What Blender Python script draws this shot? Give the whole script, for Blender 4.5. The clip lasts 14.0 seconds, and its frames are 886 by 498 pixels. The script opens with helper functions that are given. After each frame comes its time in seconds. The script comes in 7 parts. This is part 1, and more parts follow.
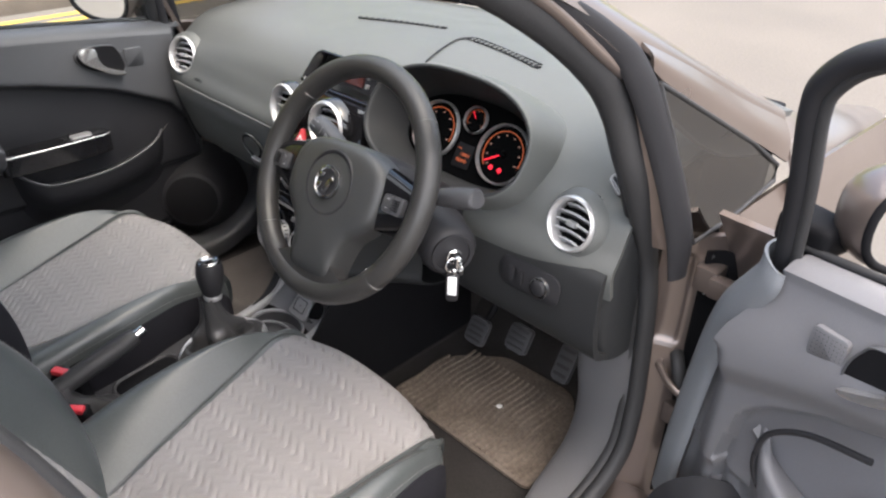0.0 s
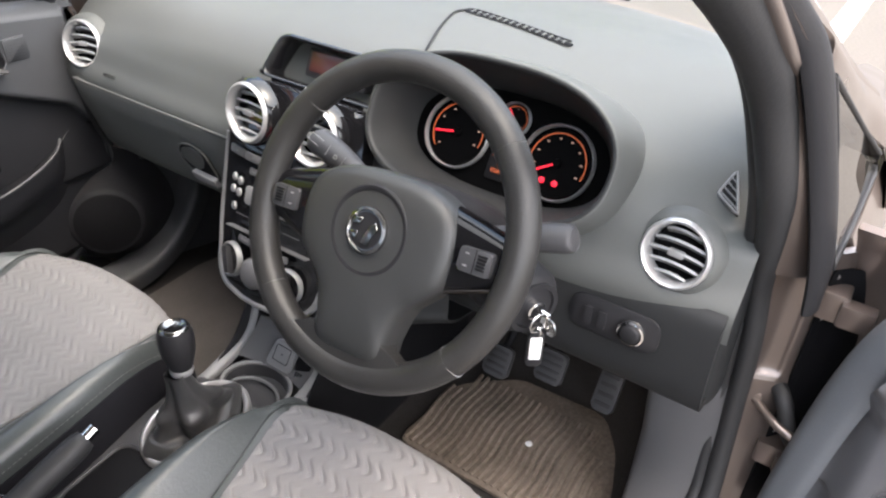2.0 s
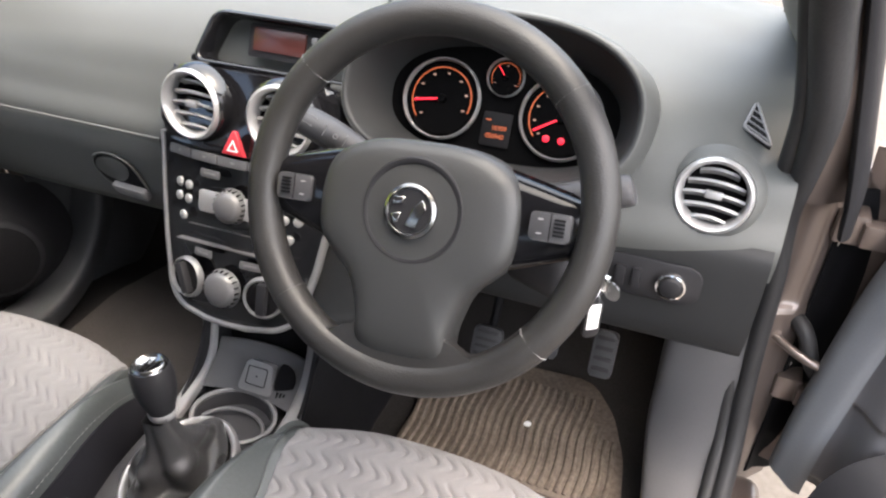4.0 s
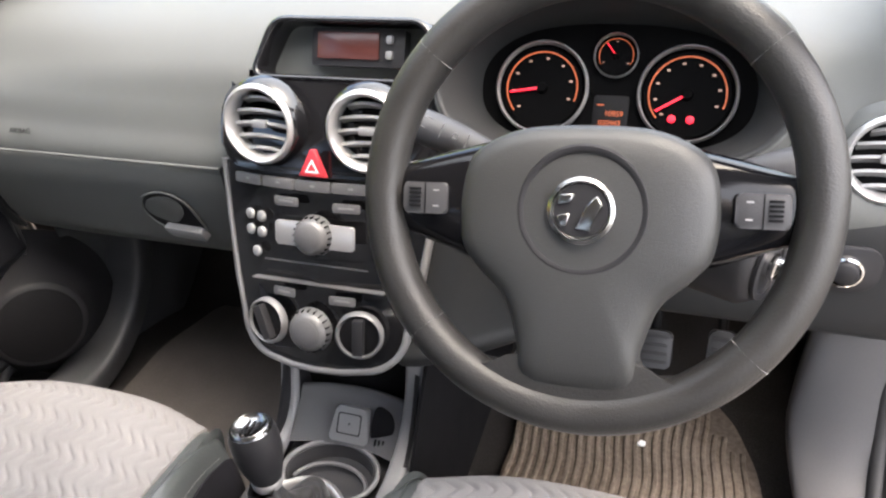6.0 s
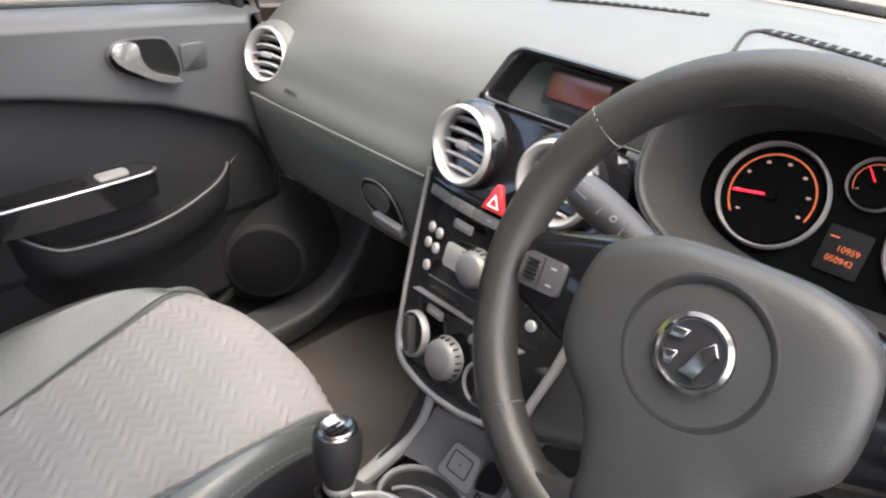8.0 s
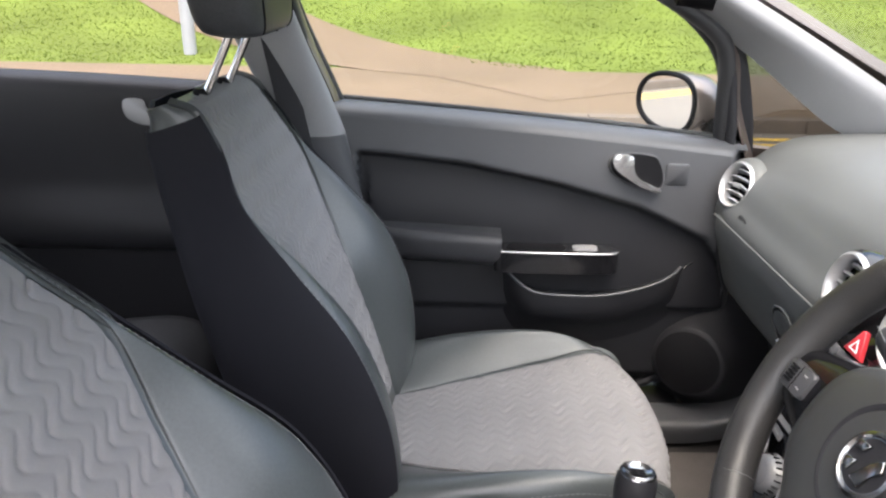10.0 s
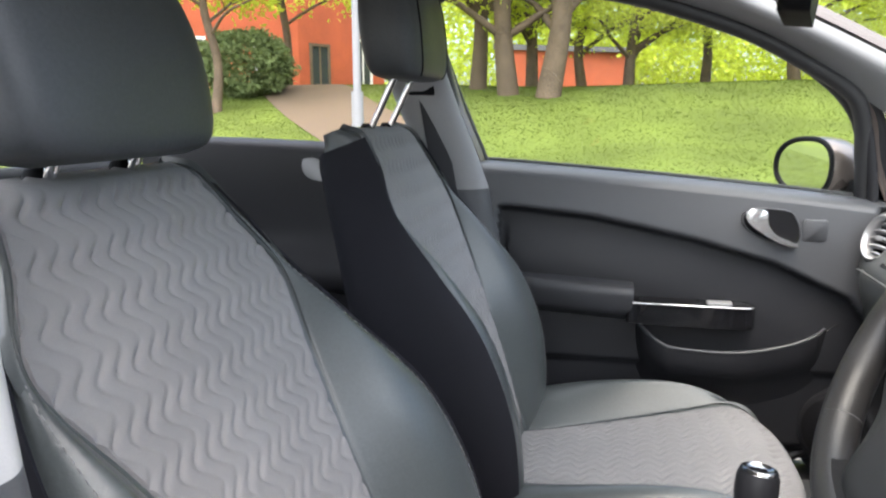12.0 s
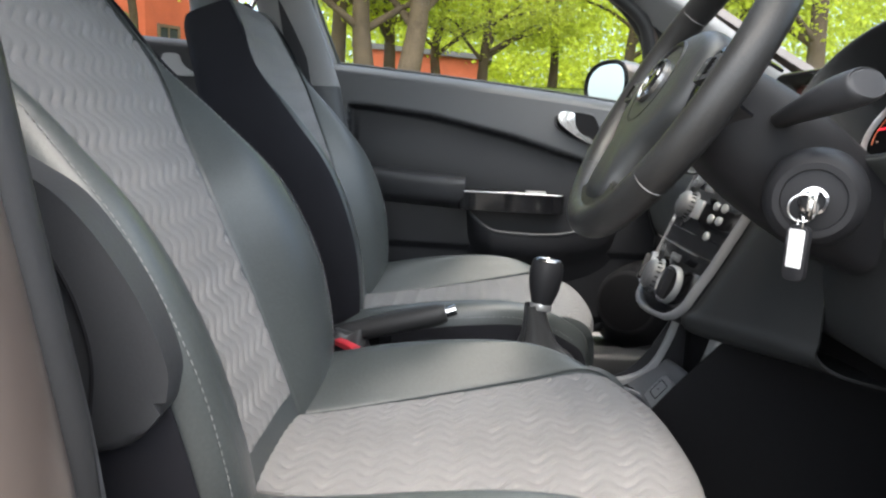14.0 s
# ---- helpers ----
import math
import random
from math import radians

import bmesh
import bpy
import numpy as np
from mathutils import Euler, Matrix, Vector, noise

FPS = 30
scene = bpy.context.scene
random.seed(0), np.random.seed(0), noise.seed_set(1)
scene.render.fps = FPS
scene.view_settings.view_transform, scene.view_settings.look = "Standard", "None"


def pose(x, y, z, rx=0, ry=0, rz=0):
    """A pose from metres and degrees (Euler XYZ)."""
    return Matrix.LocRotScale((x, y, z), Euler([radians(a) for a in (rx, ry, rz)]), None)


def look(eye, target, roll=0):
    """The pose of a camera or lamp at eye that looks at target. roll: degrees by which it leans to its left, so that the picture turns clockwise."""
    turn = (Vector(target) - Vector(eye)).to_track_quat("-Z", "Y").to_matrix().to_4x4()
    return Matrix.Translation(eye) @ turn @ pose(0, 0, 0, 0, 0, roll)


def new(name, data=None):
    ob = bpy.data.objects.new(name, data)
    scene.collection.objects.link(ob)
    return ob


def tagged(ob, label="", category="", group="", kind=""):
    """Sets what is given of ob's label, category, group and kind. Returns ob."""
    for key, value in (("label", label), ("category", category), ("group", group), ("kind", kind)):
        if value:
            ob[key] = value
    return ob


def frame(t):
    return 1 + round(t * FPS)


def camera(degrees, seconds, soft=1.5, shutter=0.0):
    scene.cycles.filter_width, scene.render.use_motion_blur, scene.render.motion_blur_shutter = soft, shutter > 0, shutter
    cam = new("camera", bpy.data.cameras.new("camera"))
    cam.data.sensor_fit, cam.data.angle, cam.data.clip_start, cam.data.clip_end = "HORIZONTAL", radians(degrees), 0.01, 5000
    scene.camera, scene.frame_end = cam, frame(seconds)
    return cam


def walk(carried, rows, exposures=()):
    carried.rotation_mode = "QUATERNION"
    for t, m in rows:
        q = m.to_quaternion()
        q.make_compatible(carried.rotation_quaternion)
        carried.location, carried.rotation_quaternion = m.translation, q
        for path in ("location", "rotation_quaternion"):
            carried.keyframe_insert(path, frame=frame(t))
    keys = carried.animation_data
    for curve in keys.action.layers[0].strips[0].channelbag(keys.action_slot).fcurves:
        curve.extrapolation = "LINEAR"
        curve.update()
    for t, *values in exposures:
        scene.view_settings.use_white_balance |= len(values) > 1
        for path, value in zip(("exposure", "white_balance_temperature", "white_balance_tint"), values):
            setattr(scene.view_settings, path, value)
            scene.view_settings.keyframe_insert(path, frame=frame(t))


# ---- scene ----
cam = camera(63.0, 14.0, 2.3)
PATH = [
    (0, (1.143, -0.847, 1.445), (-0.047, 0.38, 0.406), 1.2),
    (0.5, (1.017, -0.843, 1.441), (-0.083, 0.441, 0.373), 1.2),
    (1, (0.917, -0.82, 1.419), (-0.102, 0.501, 0.316), 2.0),
    (1.5, (0.834, -0.771, 1.407), (-0.134, 0.579, 0.292), 2.4),
    (2, (0.769, -0.77, 1.395), (-0.14, 0.605, 0.263), 2.0),
    (2.2, (0.748, -0.776, 1.397), (-0.132, 0.613, 0.259), 1.8),
    (4.3, (0.535, -0.795, 1.31), (-0.007, 0.754, 0.166), 0.3),
    (4.5, (0.512, -0.788, 1.304), (-0.023, 0.759, 0.155), -0.9),
    (5, (0.456, -0.776, 1.289), (-0.073, 0.764, 0.128), -3.3),
    (5.5, (0.424, -0.763, 1.266), (-0.12, 0.775, 0.111), -5.1),
    (6, (0.402, -0.75, 1.253), (-0.184, 0.813, 0.152), -4.9),
    (6.5, (0.386, -0.734, 1.233), (-0.272, 0.826, 0.169), -2.9),
    (7, (0.401, -0.71, 1.229), (-0.401, 0.789, 0.176), -1.2),
    (7.5, (0.439, -0.661, 1.237), (-0.56, 0.721, 0.192), 0.4),
    (8, (0.485, -0.631, 1.249), (-0.754, 0.562, 0.227), 1.4),
    (8.5, (0.553, -0.626, 1.261), (-0.919, 0.323, 0.296), 1.7),
    (9, (0.626, -0.594, 1.291), (-1.051, 0.002, 0.379), 1.8),
    (9.2, (0.66, -0.579, 1.299), (-1.076, -0.134, 0.413), 2.1),
    (11.3, (0.875, -0.567, 1.251), (-1.023, -0.933, 0.736), -0.8),
    (11.5, (0.892, -0.569, 1.238), (-1.009, -0.949, 0.745), -0.6),
    (12, (0.918, -0.524, 1.14), (-0.999, -0.961, 0.769), -0.1),
    (12.5, (0.984, -0.507, 0.995), (-0.957, -0.964, 0.836), 0.7),
    (13, (1.059, -0.487, 0.899), (-0.898, -0.899, 0.85), 1.8),
    (13.5, (1.128, -0.465, 0.901), (-0.851, -0.717, 0.759), 2.1),
    (14, (1.146, -0.469, 0.912), (-0.822, -0.51, 0.558), 3.1),
]
EXPOSURE = [(0, 2.08, 6600, 10), (2, 2.36, 6600, 10), (4.5, 2.70, 6800, 11), (5.5, 2.84, 6800, 11), (6.5, 2.86, 6800, 11), (7, 2.78, 6800, 11), (8.5, 2.66, 6750, 11), (9, 2.58, 6700, 11), (11.5, 2.40, 6350, 9), (12.5, 2.38, 6400, 7), (13, 2.24, 6400, 6), (14, 2.12, 6400, 5)]
walk(cam, [(t, look(eye, target, roll)) for t, eye, target, roll in PATH], EXPOSURE)

# ---- world and sun ----
world = bpy.data.worlds.new("overcast_sky")
scene.world = world
world.use_nodes = True
wn = world.node_tree
sky = wn.nodes.new("ShaderNodeTexSky")
sky.sky_type = "NISHITA"
sky.sun_disc = False
sky.sun_elevation, sky.sun_rotation = radians(67), radians(95)
sky.dust_density, sky.air_density, sky.ozone_density = 5.0, 0.9, 1.0
wn.links.new(sky.outputs["Color"], wn.nodes["Background"].inputs["Color"])
wn.nodes["Background"].inputs["Strength"].default_value = 0.15
sun_data = bpy.data.lights.new("sun", "SUN")
sun_data.energy, sun_data.angle, sun_data.color = 1.6, radians(135), (1.0, 0.97, 0.93)
sun = new("sun", sun_data)
sun.matrix_basis = look((3.0, -0.25, 7.2), (0, 0, 0))


# ---- materials ----
def material(name, colour, rough=0.6, metal=0.0, grain=400.0, bump=0.15, var=0.12, patch=6.0, coat=0.0, sheen=0.0, dirt=0.0, spec=0.5):
    """Base colour varied at two scales, with fine relief and uneven gloss."""
    m = bpy.data.materials.new(name)
    m.use_nodes = True
    t = m.node_tree
    n, ln = t.nodes, t.links.new
    b = n["Principled BSDF"]
    co = n.new("ShaderNodeTexCoord")
    fine, wide = n.new("ShaderNodeTexNoise"), n.new("ShaderNodeTexNoise")
    fine.inputs["Scale"].default_value, fine.inputs["Detail"].default_value = grain, 4
    wide.inputs["Scale"].default_value, wide.inputs["Detail"].default_value = patch, 5
    ln(co.outputs["Object"], fine.inputs["Vector"])
    ln(co.outputs["Object"], wide.inputs["Vector"])
    mixed = n.new("ShaderNodeMath")
    mixed.operation = "ADD"
    ln(fine.outputs["Fac"], mixed.inputs[0])
    ln(wide.outputs["Fac"], mixed.inputs[1])
    ramp = n.new("ShaderNodeMapRange")
    ramp.inputs["From Min"].default_value, ramp.inputs["From Max"].default_value = 0.6, 1.4
    ramp.inputs["To Min"].default_value, ramp.inputs["To Max"].default_value = 1 - var, 1 + var
    ln(mixed.outputs[0], ramp.inputs["Value"])
    tint = n.new("ShaderNodeVectorMath")
    tint.operation = "SCALE"
    tint.inputs[0].default_value = colour
    ln(ramp.outputs[0], tint.inputs["Scale"])
    ln(tint.outputs[0], b.inputs["Base Color"])
    gloss = n.new("ShaderNodeMapRange")
    gloss.inputs["From Min"].default_value, gloss.inputs["From Max"].default_value = 0.3, 0.7
    gloss.inputs["To Min"].default_value, gloss.inputs["To Max"].default_value = max(0.02, rough * 0.85), min(1, rough * 1.15)
    ln(wide.outputs["Fac"], gloss.inputs["Value"])
    ln(gloss.outputs[0], b.inputs["Roughness"])
    b.inputs["Metallic"].default_value = metal
    b.inputs["Coat Weight"].default_value = coat
    b.inputs["Coat Roughness"].default_value = 0.06
    b.inputs["Sheen Weight"].default_value = sheen
    b.inputs["Specular IOR Level"].default_value = spec
    if bump:
        bp = n.new("ShaderNodeBump")
        bp.inputs["Strength"].default_value, bp.inputs["Distance"].default_value = bump, 0.001
        ln(fine.outputs["Fac"], bp.inputs["Height"])
        ln(bp.outputs["Normal"], b.inputs["Normal"])
    return m


def glowing(name, colour, strength):
    m = bpy.data.materials.new(name)
    m.use_nodes = True
    b = m.node_tree.nodes["Principled BSDF"]
    b.inputs["Base Color"].default_value = (*[c * 0.3 for c in colour], 1)
    b.inputs["Emission Color"].default_value = (*colour, 1)
    b.inputs["Emission Strength"].default_value = strength
    return m


def glass(name, tint=(0.95, 0.98, 0.96), low=0.04, high=0.55):
    m = bpy.data.materials.new(name)
    m.use_nodes = True
    t = m.node_tree
    t.nodes.remove(t.nodes["Principled BSDF"])
    clear, shine, mix, fr = (t.nodes.new("ShaderNode" + k) for k in ("BsdfTransparent", "BsdfGlossy", "MixShader", "LayerWeight"))
    clear.inputs["Color"].default_value = (*tint, 1)
    shine.inputs["Roughness"].default_value = 0.01
    fr.inputs["Blend"].default_value = 0.5
    power, range_ = t.nodes.new("ShaderNodeMath"), t.nodes.new("ShaderNodeMapRange")
    power.operation = "POWER"
    power.inputs[1].default_value = 5.0
    range_.inputs["To Min"].default_value, range_.inputs["To Max"].default_value = low, high
    t.links.new(fr.outputs["Facing"], power.inputs[0])
    t.links.new(power.outputs[0], range_.inputs["Value"])
    t.links.new(range_.outputs[0], mix.inputs[0])
    t.links.new(clear.outputs[0], mix.inputs[1])
    t.links.new(shine.outputs[0], mix.inputs[2])
    t.links.new(mix.outputs[0], t.nodes["Material Output"].inputs["Surface"])
    return m


DASH = material("dash_soft_plastic", (0.081, 0.085, 0.082), 0.52, grain=900, bump=0.25, spec=0.35)
HARD = material("hard_black_plastic", (0.018, 0.018, 0.020), 0.5, grain=700, bump=0.2, spec=0.20)
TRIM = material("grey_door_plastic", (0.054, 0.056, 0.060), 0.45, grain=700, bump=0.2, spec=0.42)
# TRIM lightened for the driver's door: daylight is put into the base colour.
LIT_TRIM = material("lit_grey_door_plastic", (0.125, 0.125, 0.132), 0.5, grain=700, bump=0.2, spec=0.4)
# Passenger's insert and pocket, darkened so that the colour carries their shade.
INSERT = material("shaded_door_insert_plastic", (0.0145, 0.015, 0.0172), 0.42, grain=700, bump=0.25, spec=0.25)
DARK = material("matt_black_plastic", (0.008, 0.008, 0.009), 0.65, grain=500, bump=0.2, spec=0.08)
GLOSS = material("piano_black", (0.008, 0.008, 0.009), 0.12, bump=0.0, coat=0.3)
SILVER = material("satin_silver_plastic", (0.44, 0.44, 0.44), 0.32, metal=0.6, bump=0.05, var=0.05)
GREYTRIM = material("grey_satin_frame", (0.19, 0.19, 0.195), 0.4, metal=0.3, bump=0.05, var=0.05)
CHROME = material("chrome", (0.8, 0.8, 0.8), 0.08, metal=1.0, bump=0.0, var=0.03)
LEATHER = material("grey_leatherette", (0.050, 0.056, 0.056), 0.36, grain=260, bump=0.3, var=0.15, spec=0.50)
WHEEL = material("worn_wheel_leather", (0.023, 0.0225, 0.022), 0.40, grain=520, bump=0.4, var=0.2, patch=25, spec=0.40)
HEADREST = material("dark_headrest_leatherette", (0.056, 0.060, 0.064), 0.5, grain=260, bump=0.35, var=0.15, spec=0.30)
CLOTH = material("grey_wave_cloth", (0.185, 0.179, 0.178), 0.9, grain=1500, bump=0.6, var=0.18, sheen=0.08, spec=0.15)
CARPET = material("charcoal_carpet", (0.026, 0.024, 0.023), 0.95, grain=350, bump=1.0, var=0.45, sheen=0.05, spec=0.08)
MAT = material("dusty_rubber_mat", (0.125, 0.102, 0.083), 0.75, grain=120, bump=0.6, var=0.5, patch=12, spec=0.15)
# Carpet tone raised to brighten the passenger's floor.
PALE_FLOOR = material("lightened_floor_carpet", (0.085, 0.077, 0.072), 0.95, grain=420, bump=0.9, var=0.3, sheen=0.05, spec=0.08)
RUBBER = material("black_rubber", (0.026, 0.026, 0.027), 0.55, grain=300, bump=0.3, spec=0.30)
PAINT = material("bronze_grey_paint", (0.155, 0.125, 0.110), 0.32, metal=0.55, grain=2500, bump=0.03, var=0.08, coat=0.6)
LINING = material("grey_headlining", (0.42, 0.41, 0.40), 0.9, grain=600, bump=0.4, var=0.06, spec=0.15)
PILLAR = material("grey_pillar_plastic", (0.22, 0.22, 0.225), 0.7, grain=600, bump=0.2, spec=0.30)
STEELPART = material("zinc_plated_steel", (0.4, 0.4, 0.39), 0.3, metal=0.9, bump=0.1)
RED = material("red_plastic", (0.45, 0.028, 0.04), 0.35, bump=0.05)
WHITE = material("white_print", (0.8, 0.8, 0.8), 0.5, bump=0.0, var=0.04)
BUTTON = material("grey_button", (0.09, 0.09, 0.093), 0.45, bump=0.1)
KICK = material("lit_grey_sill_plastic", (0.082, 0.0815, 0.085), 0.5, grain=600, bump=0.2, spec=0.30)
SLAT = material("satin_grey_slats", (0.29, 0.29, 0.29), 0.4, metal=0.3, bump=0.05, var=0.05)
THREAD = material("grey_stitching", (0.17, 0.17, 0.17), 0.8, bump=0.3)
BELT = material("black_webbing", (0.03, 0.03, 0.032), 0.8, grain=900, bump=0.5, spec=0.15)
GLASS = glass("window_glass")
# Tint and gloss exaggerated to imitate a strong ground reflection on clear glass.
TINTED = glass("reflective_quarter_glass", (0.22, 0.22, 0.21), 0.16, 0.85)
BADGE = material("dull_badge_chrome", (0.30, 0.30, 0.30), 0.22, metal=1.0, bump=0.0, var=0.05)
DIALFACE = material("black_dial_print", (0.002, 0.002, 0.0022), 0.6, bump=0.0, spec=0.02)
MIRROR = material("mirror_glass", (0.9, 0.9, 0.9), 0.02, metal=1.0, bump=0.0, var=0.0)
AMBER = glowing("amber_backlight", (1.0, 0.22, 0.07), 0.06)
REDGLOW = glowing("red_backlight", (1.0, 0.02, 0.05), 0.3)
AIRBAG = material("grained_airbag_plastic", (0.032, 0.033, 0.033), 0.42, grain=900, bump=0.3, spec=0.45)
KNOB = material("grey_knob_plastic", (0.115, 0.115, 0.118), 0.4, metal=0.2, bump=0.05)
TRAY = material("mid_grey_tray_plastic", (0.085, 0.085, 0.088), 0.5, grain=700, bump=0.15, spec=0.30)
ARM = material("soft_arm_rest_vinyl", (0.034, 0.035, 0.038), 0.42, grain=400, bump=0.25, spec=0.30)
LEVER = material("satin_chrome_lever", (0.55, 0.55, 0.55), 0.2, metal=0.85, bump=0.0, var=0.04)
# Sky reflection on the driver's door edge is mixed into this blue-grey.
FLAP = material("sky_tinted_door_flap", (0.135, 0.144, 0.156), 0.5, grain=500, bump=0.15)
PALE = material("pale_grey_console_plastic", (0.20, 0.20, 0.205), 0.45, grain=700, bump=0.15)
CONSOLE = material("dark_console_plastic", (0.045, 0.045, 0.048), 0.45, grain=700, bump=0.2, spec=0.30)
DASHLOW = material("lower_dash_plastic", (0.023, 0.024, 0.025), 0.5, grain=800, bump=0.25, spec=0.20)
FLANK = material("black_seat_flank_cloth", (0.013, 0.013, 0.016), 0.85, grain=900, bump=0.3, var=0.12, spec=0.12)
SPOKE = material("gloss_black_spoke", (0.006, 0.006, 0.007), 0.09, bump=0.0, spec=0.28)
DIALRED = glowing("dim_red_dial_light", (0.8, 0.5, 0.4), 0.05)
LCD = material("dark_red_display", (0.062, 0.019, 0.016), 0.25, bump=0.0, var=0.1)


# ---- mesh tools ----
BASES = {}


def thing(name, at=(0, 0, 0), label="", category="", group="", kind=""):
    ob = new(name)
    ob.empty_display_size = 0.05
    ob.matrix_basis = Matrix.Translation(at)
    BASES[ob] = Matrix.Translation(at)
    return tagged(ob, label, category, group, kind)


def part(name, bm, mat, parent=None, label="", smooth=50):
    """Links a bmesh, given in world places, as one mesh under its thing."""
    me = bpy.data.meshes.new(name)
    bmesh.ops.recalc_face_normals(bm, faces=bm.faces)
    base = BASES.get(parent)
    if base is not None:
        bm.transform(base.inverted())
    bm.to_mesh(me)
    bm.free()
    me.materials.append(mat)
    me.polygons.foreach_set("use_smooth", [True] * len(me.polygons))
    if smooth:
        me.set_sharp_from_angle(angle=radians(smooth))
    ob = new(name, me)
    if parent is not None:
        ob.parent = parent
        BASES[ob] = base if base is not None else Matrix.Identity(4)
    if label:
        ob["label"] = label
    return ob


def crom(p, t):
    """Catmull-Rom through the rows of p at the parameters t."""
    p = np.asarray(p, float)
    q = np.concatenate([2 * p[:1] - p[1:2], p, 2 * p[-1:] - p[-2:-1]])
    t = np.clip(np.asarray(t, float), 0, len(p) - 1 - 1e-9)
    i = t.astype(int)
    f = (t - i).reshape(-1, *([1] * (p.ndim - 1)))
    a, b, c, d = q[i], q[i + 1], q[i + 2], q[i + 3]
    return 0.5 * (2 * b + (c - a) * f + (2 * a - 5 * b + 4 * c - d) * f**2 + (3 * b - a - 3 * c + d) * f**3)


def surface(ctrl, u, v):
    """Points of the smooth surface through the grid ctrl[v][u]."""
    rows = crom(ctrl, v)
    return np.stack([crom(r, u) for r in rows])


def grid_normals(g):
    du, dv = np.gradient(g, axis=1), np.gradient(g, axis=0)
    n = np.cross(du, dv)
    return n / (np.linalg.norm(n, axis=2, keepdims=True) + 1e-12)


def grid_bm(g, thick=0.0, closed=False, lift=0.0, cap=False):
    """A mesh over a grid of points; thick gives it a second skin along its normals."""
    n = grid_normals(g)
    g = g + n * lift
    h, w = g.shape[:2]
    bm = bmesh.new()
    layers = [g] + ([g - n * thick] if thick else [])
    vs = [[[bm.verts.new(p) for p in row] for row in layer] for layer in layers]
    wq = w if closed else w - 1
    for k, layer in enumerate(vs):
        for i in range(h - 1):
            for j in range(wq):
                q = [layer[i][j], layer[i][(j + 1) % w], layer[i + 1][(j + 1) % w], layer[i + 1][j]]
                bm.faces.new(q if k == 0 else q[::-1])
    if thick:
        a, b = vs
        for i in range(h - 1):
            for j in ((0, w - 1) if not closed else ()):
                bm.faces.new([a[i][j], a[i + 1][j], b[i + 1][j], b[i][j]])
        for j in range(wq):
            for i in (0, h - 1):
                bm.faces.new([a[i][j], a[i][(j + 1) % w], b[i][(j + 1) % w], b[i][j]])
    elif cap:
        for i in (0, h - 1):
            bm.faces.new(vs[0][i])
    return bm


def tube(points, r, seg=10, samples=0, flat=1.0, up=(0, 0, 1), cap=True, loop=False):
    """A tube along points; r is one radius or one per point; flat squeezes it along up."""
    p = np.asarray(points, float)
    r = np.full(len(p), r, float) if np.isscalar(r) else np.asarray(r, float)
    if samples:
        t = np.linspace(0, len(p) - 1, samples)
        p, r = crom(p, t), np.maximum(crom(r, t), 1e-4)
    tan = np.roll(p, -1, 0) - np.roll(p, 1, 0) if loop else np.gradient(p, axis=0)
    tan /= np.linalg.norm(tan, axis=1, keepdims=True) + 1e-12
    side = np.cross(tan, up)
    side /= np.linalg.norm(side, axis=1, keepdims=True) + 1e-9
    top = np.cross(side, tan)
    a = np.linspace(0, 2 * np.pi, seg, endpoint=False)
    ring = p[:, None] + r[:, None, None] * (np.cos(a)[None, :, None] * side[:, None] + flat * np.sin(a)[None, :, None] * top[:, None])
    if loop:
        ring = np.concatenate([ring, ring[:1]])
    bm = grid_bm(ring, closed=True, cap=cap and not loop)
    if loop:
        bmesh.ops.remove_doubles(bm, verts=bm.verts, dist=1e-6)
    return bm


def box(lo, hi, bevel=0.004, seg=2):
    bm = bmesh.new()
    bmesh.ops.create_cube(bm, size=1)
    lo, hi = Vector(lo), Vector(hi)
    for v in bm.verts:
        v.co = Vector([(lo[i] + hi[i]) / 2 + v.co[i] * (hi[i] - lo[i]) for i in range(3)])
    if bevel:
        bmesh.ops.bevel(bm, geom=bm.edges[:], offset=bevel, segments=seg, profile=0.6, affect="EDGES", clamp_overlap=True)
    return bm


def lathe(profile, seg=32, close=True):
    """Turns (radius, height) pairs about the z axis."""
    a = np.linspace(0, 2 * np.pi, seg, endpoint=False)
    g = np.array([[(r * np.cos(t), r * np.sin(t), z) for t in a] for r, z in profile])
    bm = grid_bm(g, closed=True)
    bmesh.ops.remove_doubles(bm, verts=bm.verts, dist=1e-6)
    return bm


def slab(outline, z0, z1, bevel=0.002, seg=2):
    """An outline in x and y raised from z0 to z1, with rounded upper and lower edges."""
    bm = bmesh.new()
    low = [bm.verts.new((x, y, z0)) for x, y in outline]
    high = [bm.verts.new((x, y, z1)) for x, y in outline]
    bm.faces.new(low[::-1])
    top = bm.faces.new(high)
    n = len(low)
    for i in range(n):
        bm.faces.new([low[i], low[(i + 1) % n], high[(i + 1) % n], high[i]])
    if bevel:
        bmesh.ops.bevel(bm, geom=list(top.edges), offset=bevel, segments=seg, profile=0.5, affect="EDGES", clamp_overlap=True)
    return bm


def moved(bm, m):
    bm.transform(m)
    return bm


def joined(*bms):
    out = bmesh.new()
    for b in bms:
        me = bpy.data.meshes.new("joined")
        b.to_mesh(me)
        b.free()
        out.from_mesh(me)
        bpy.data.meshes.remove(me)
    return out


def smooth_outline(points, n=48):
    """A closed smooth outline through points."""
    p = np.asarray(list(points) + [points[0]], float)
    q = np.concatenate([p[-2:-1], p, p[1:2]])
    t = np.linspace(1, len(p), n, endpoint=False)
    return [tuple(x) for x in crom(q, t)]


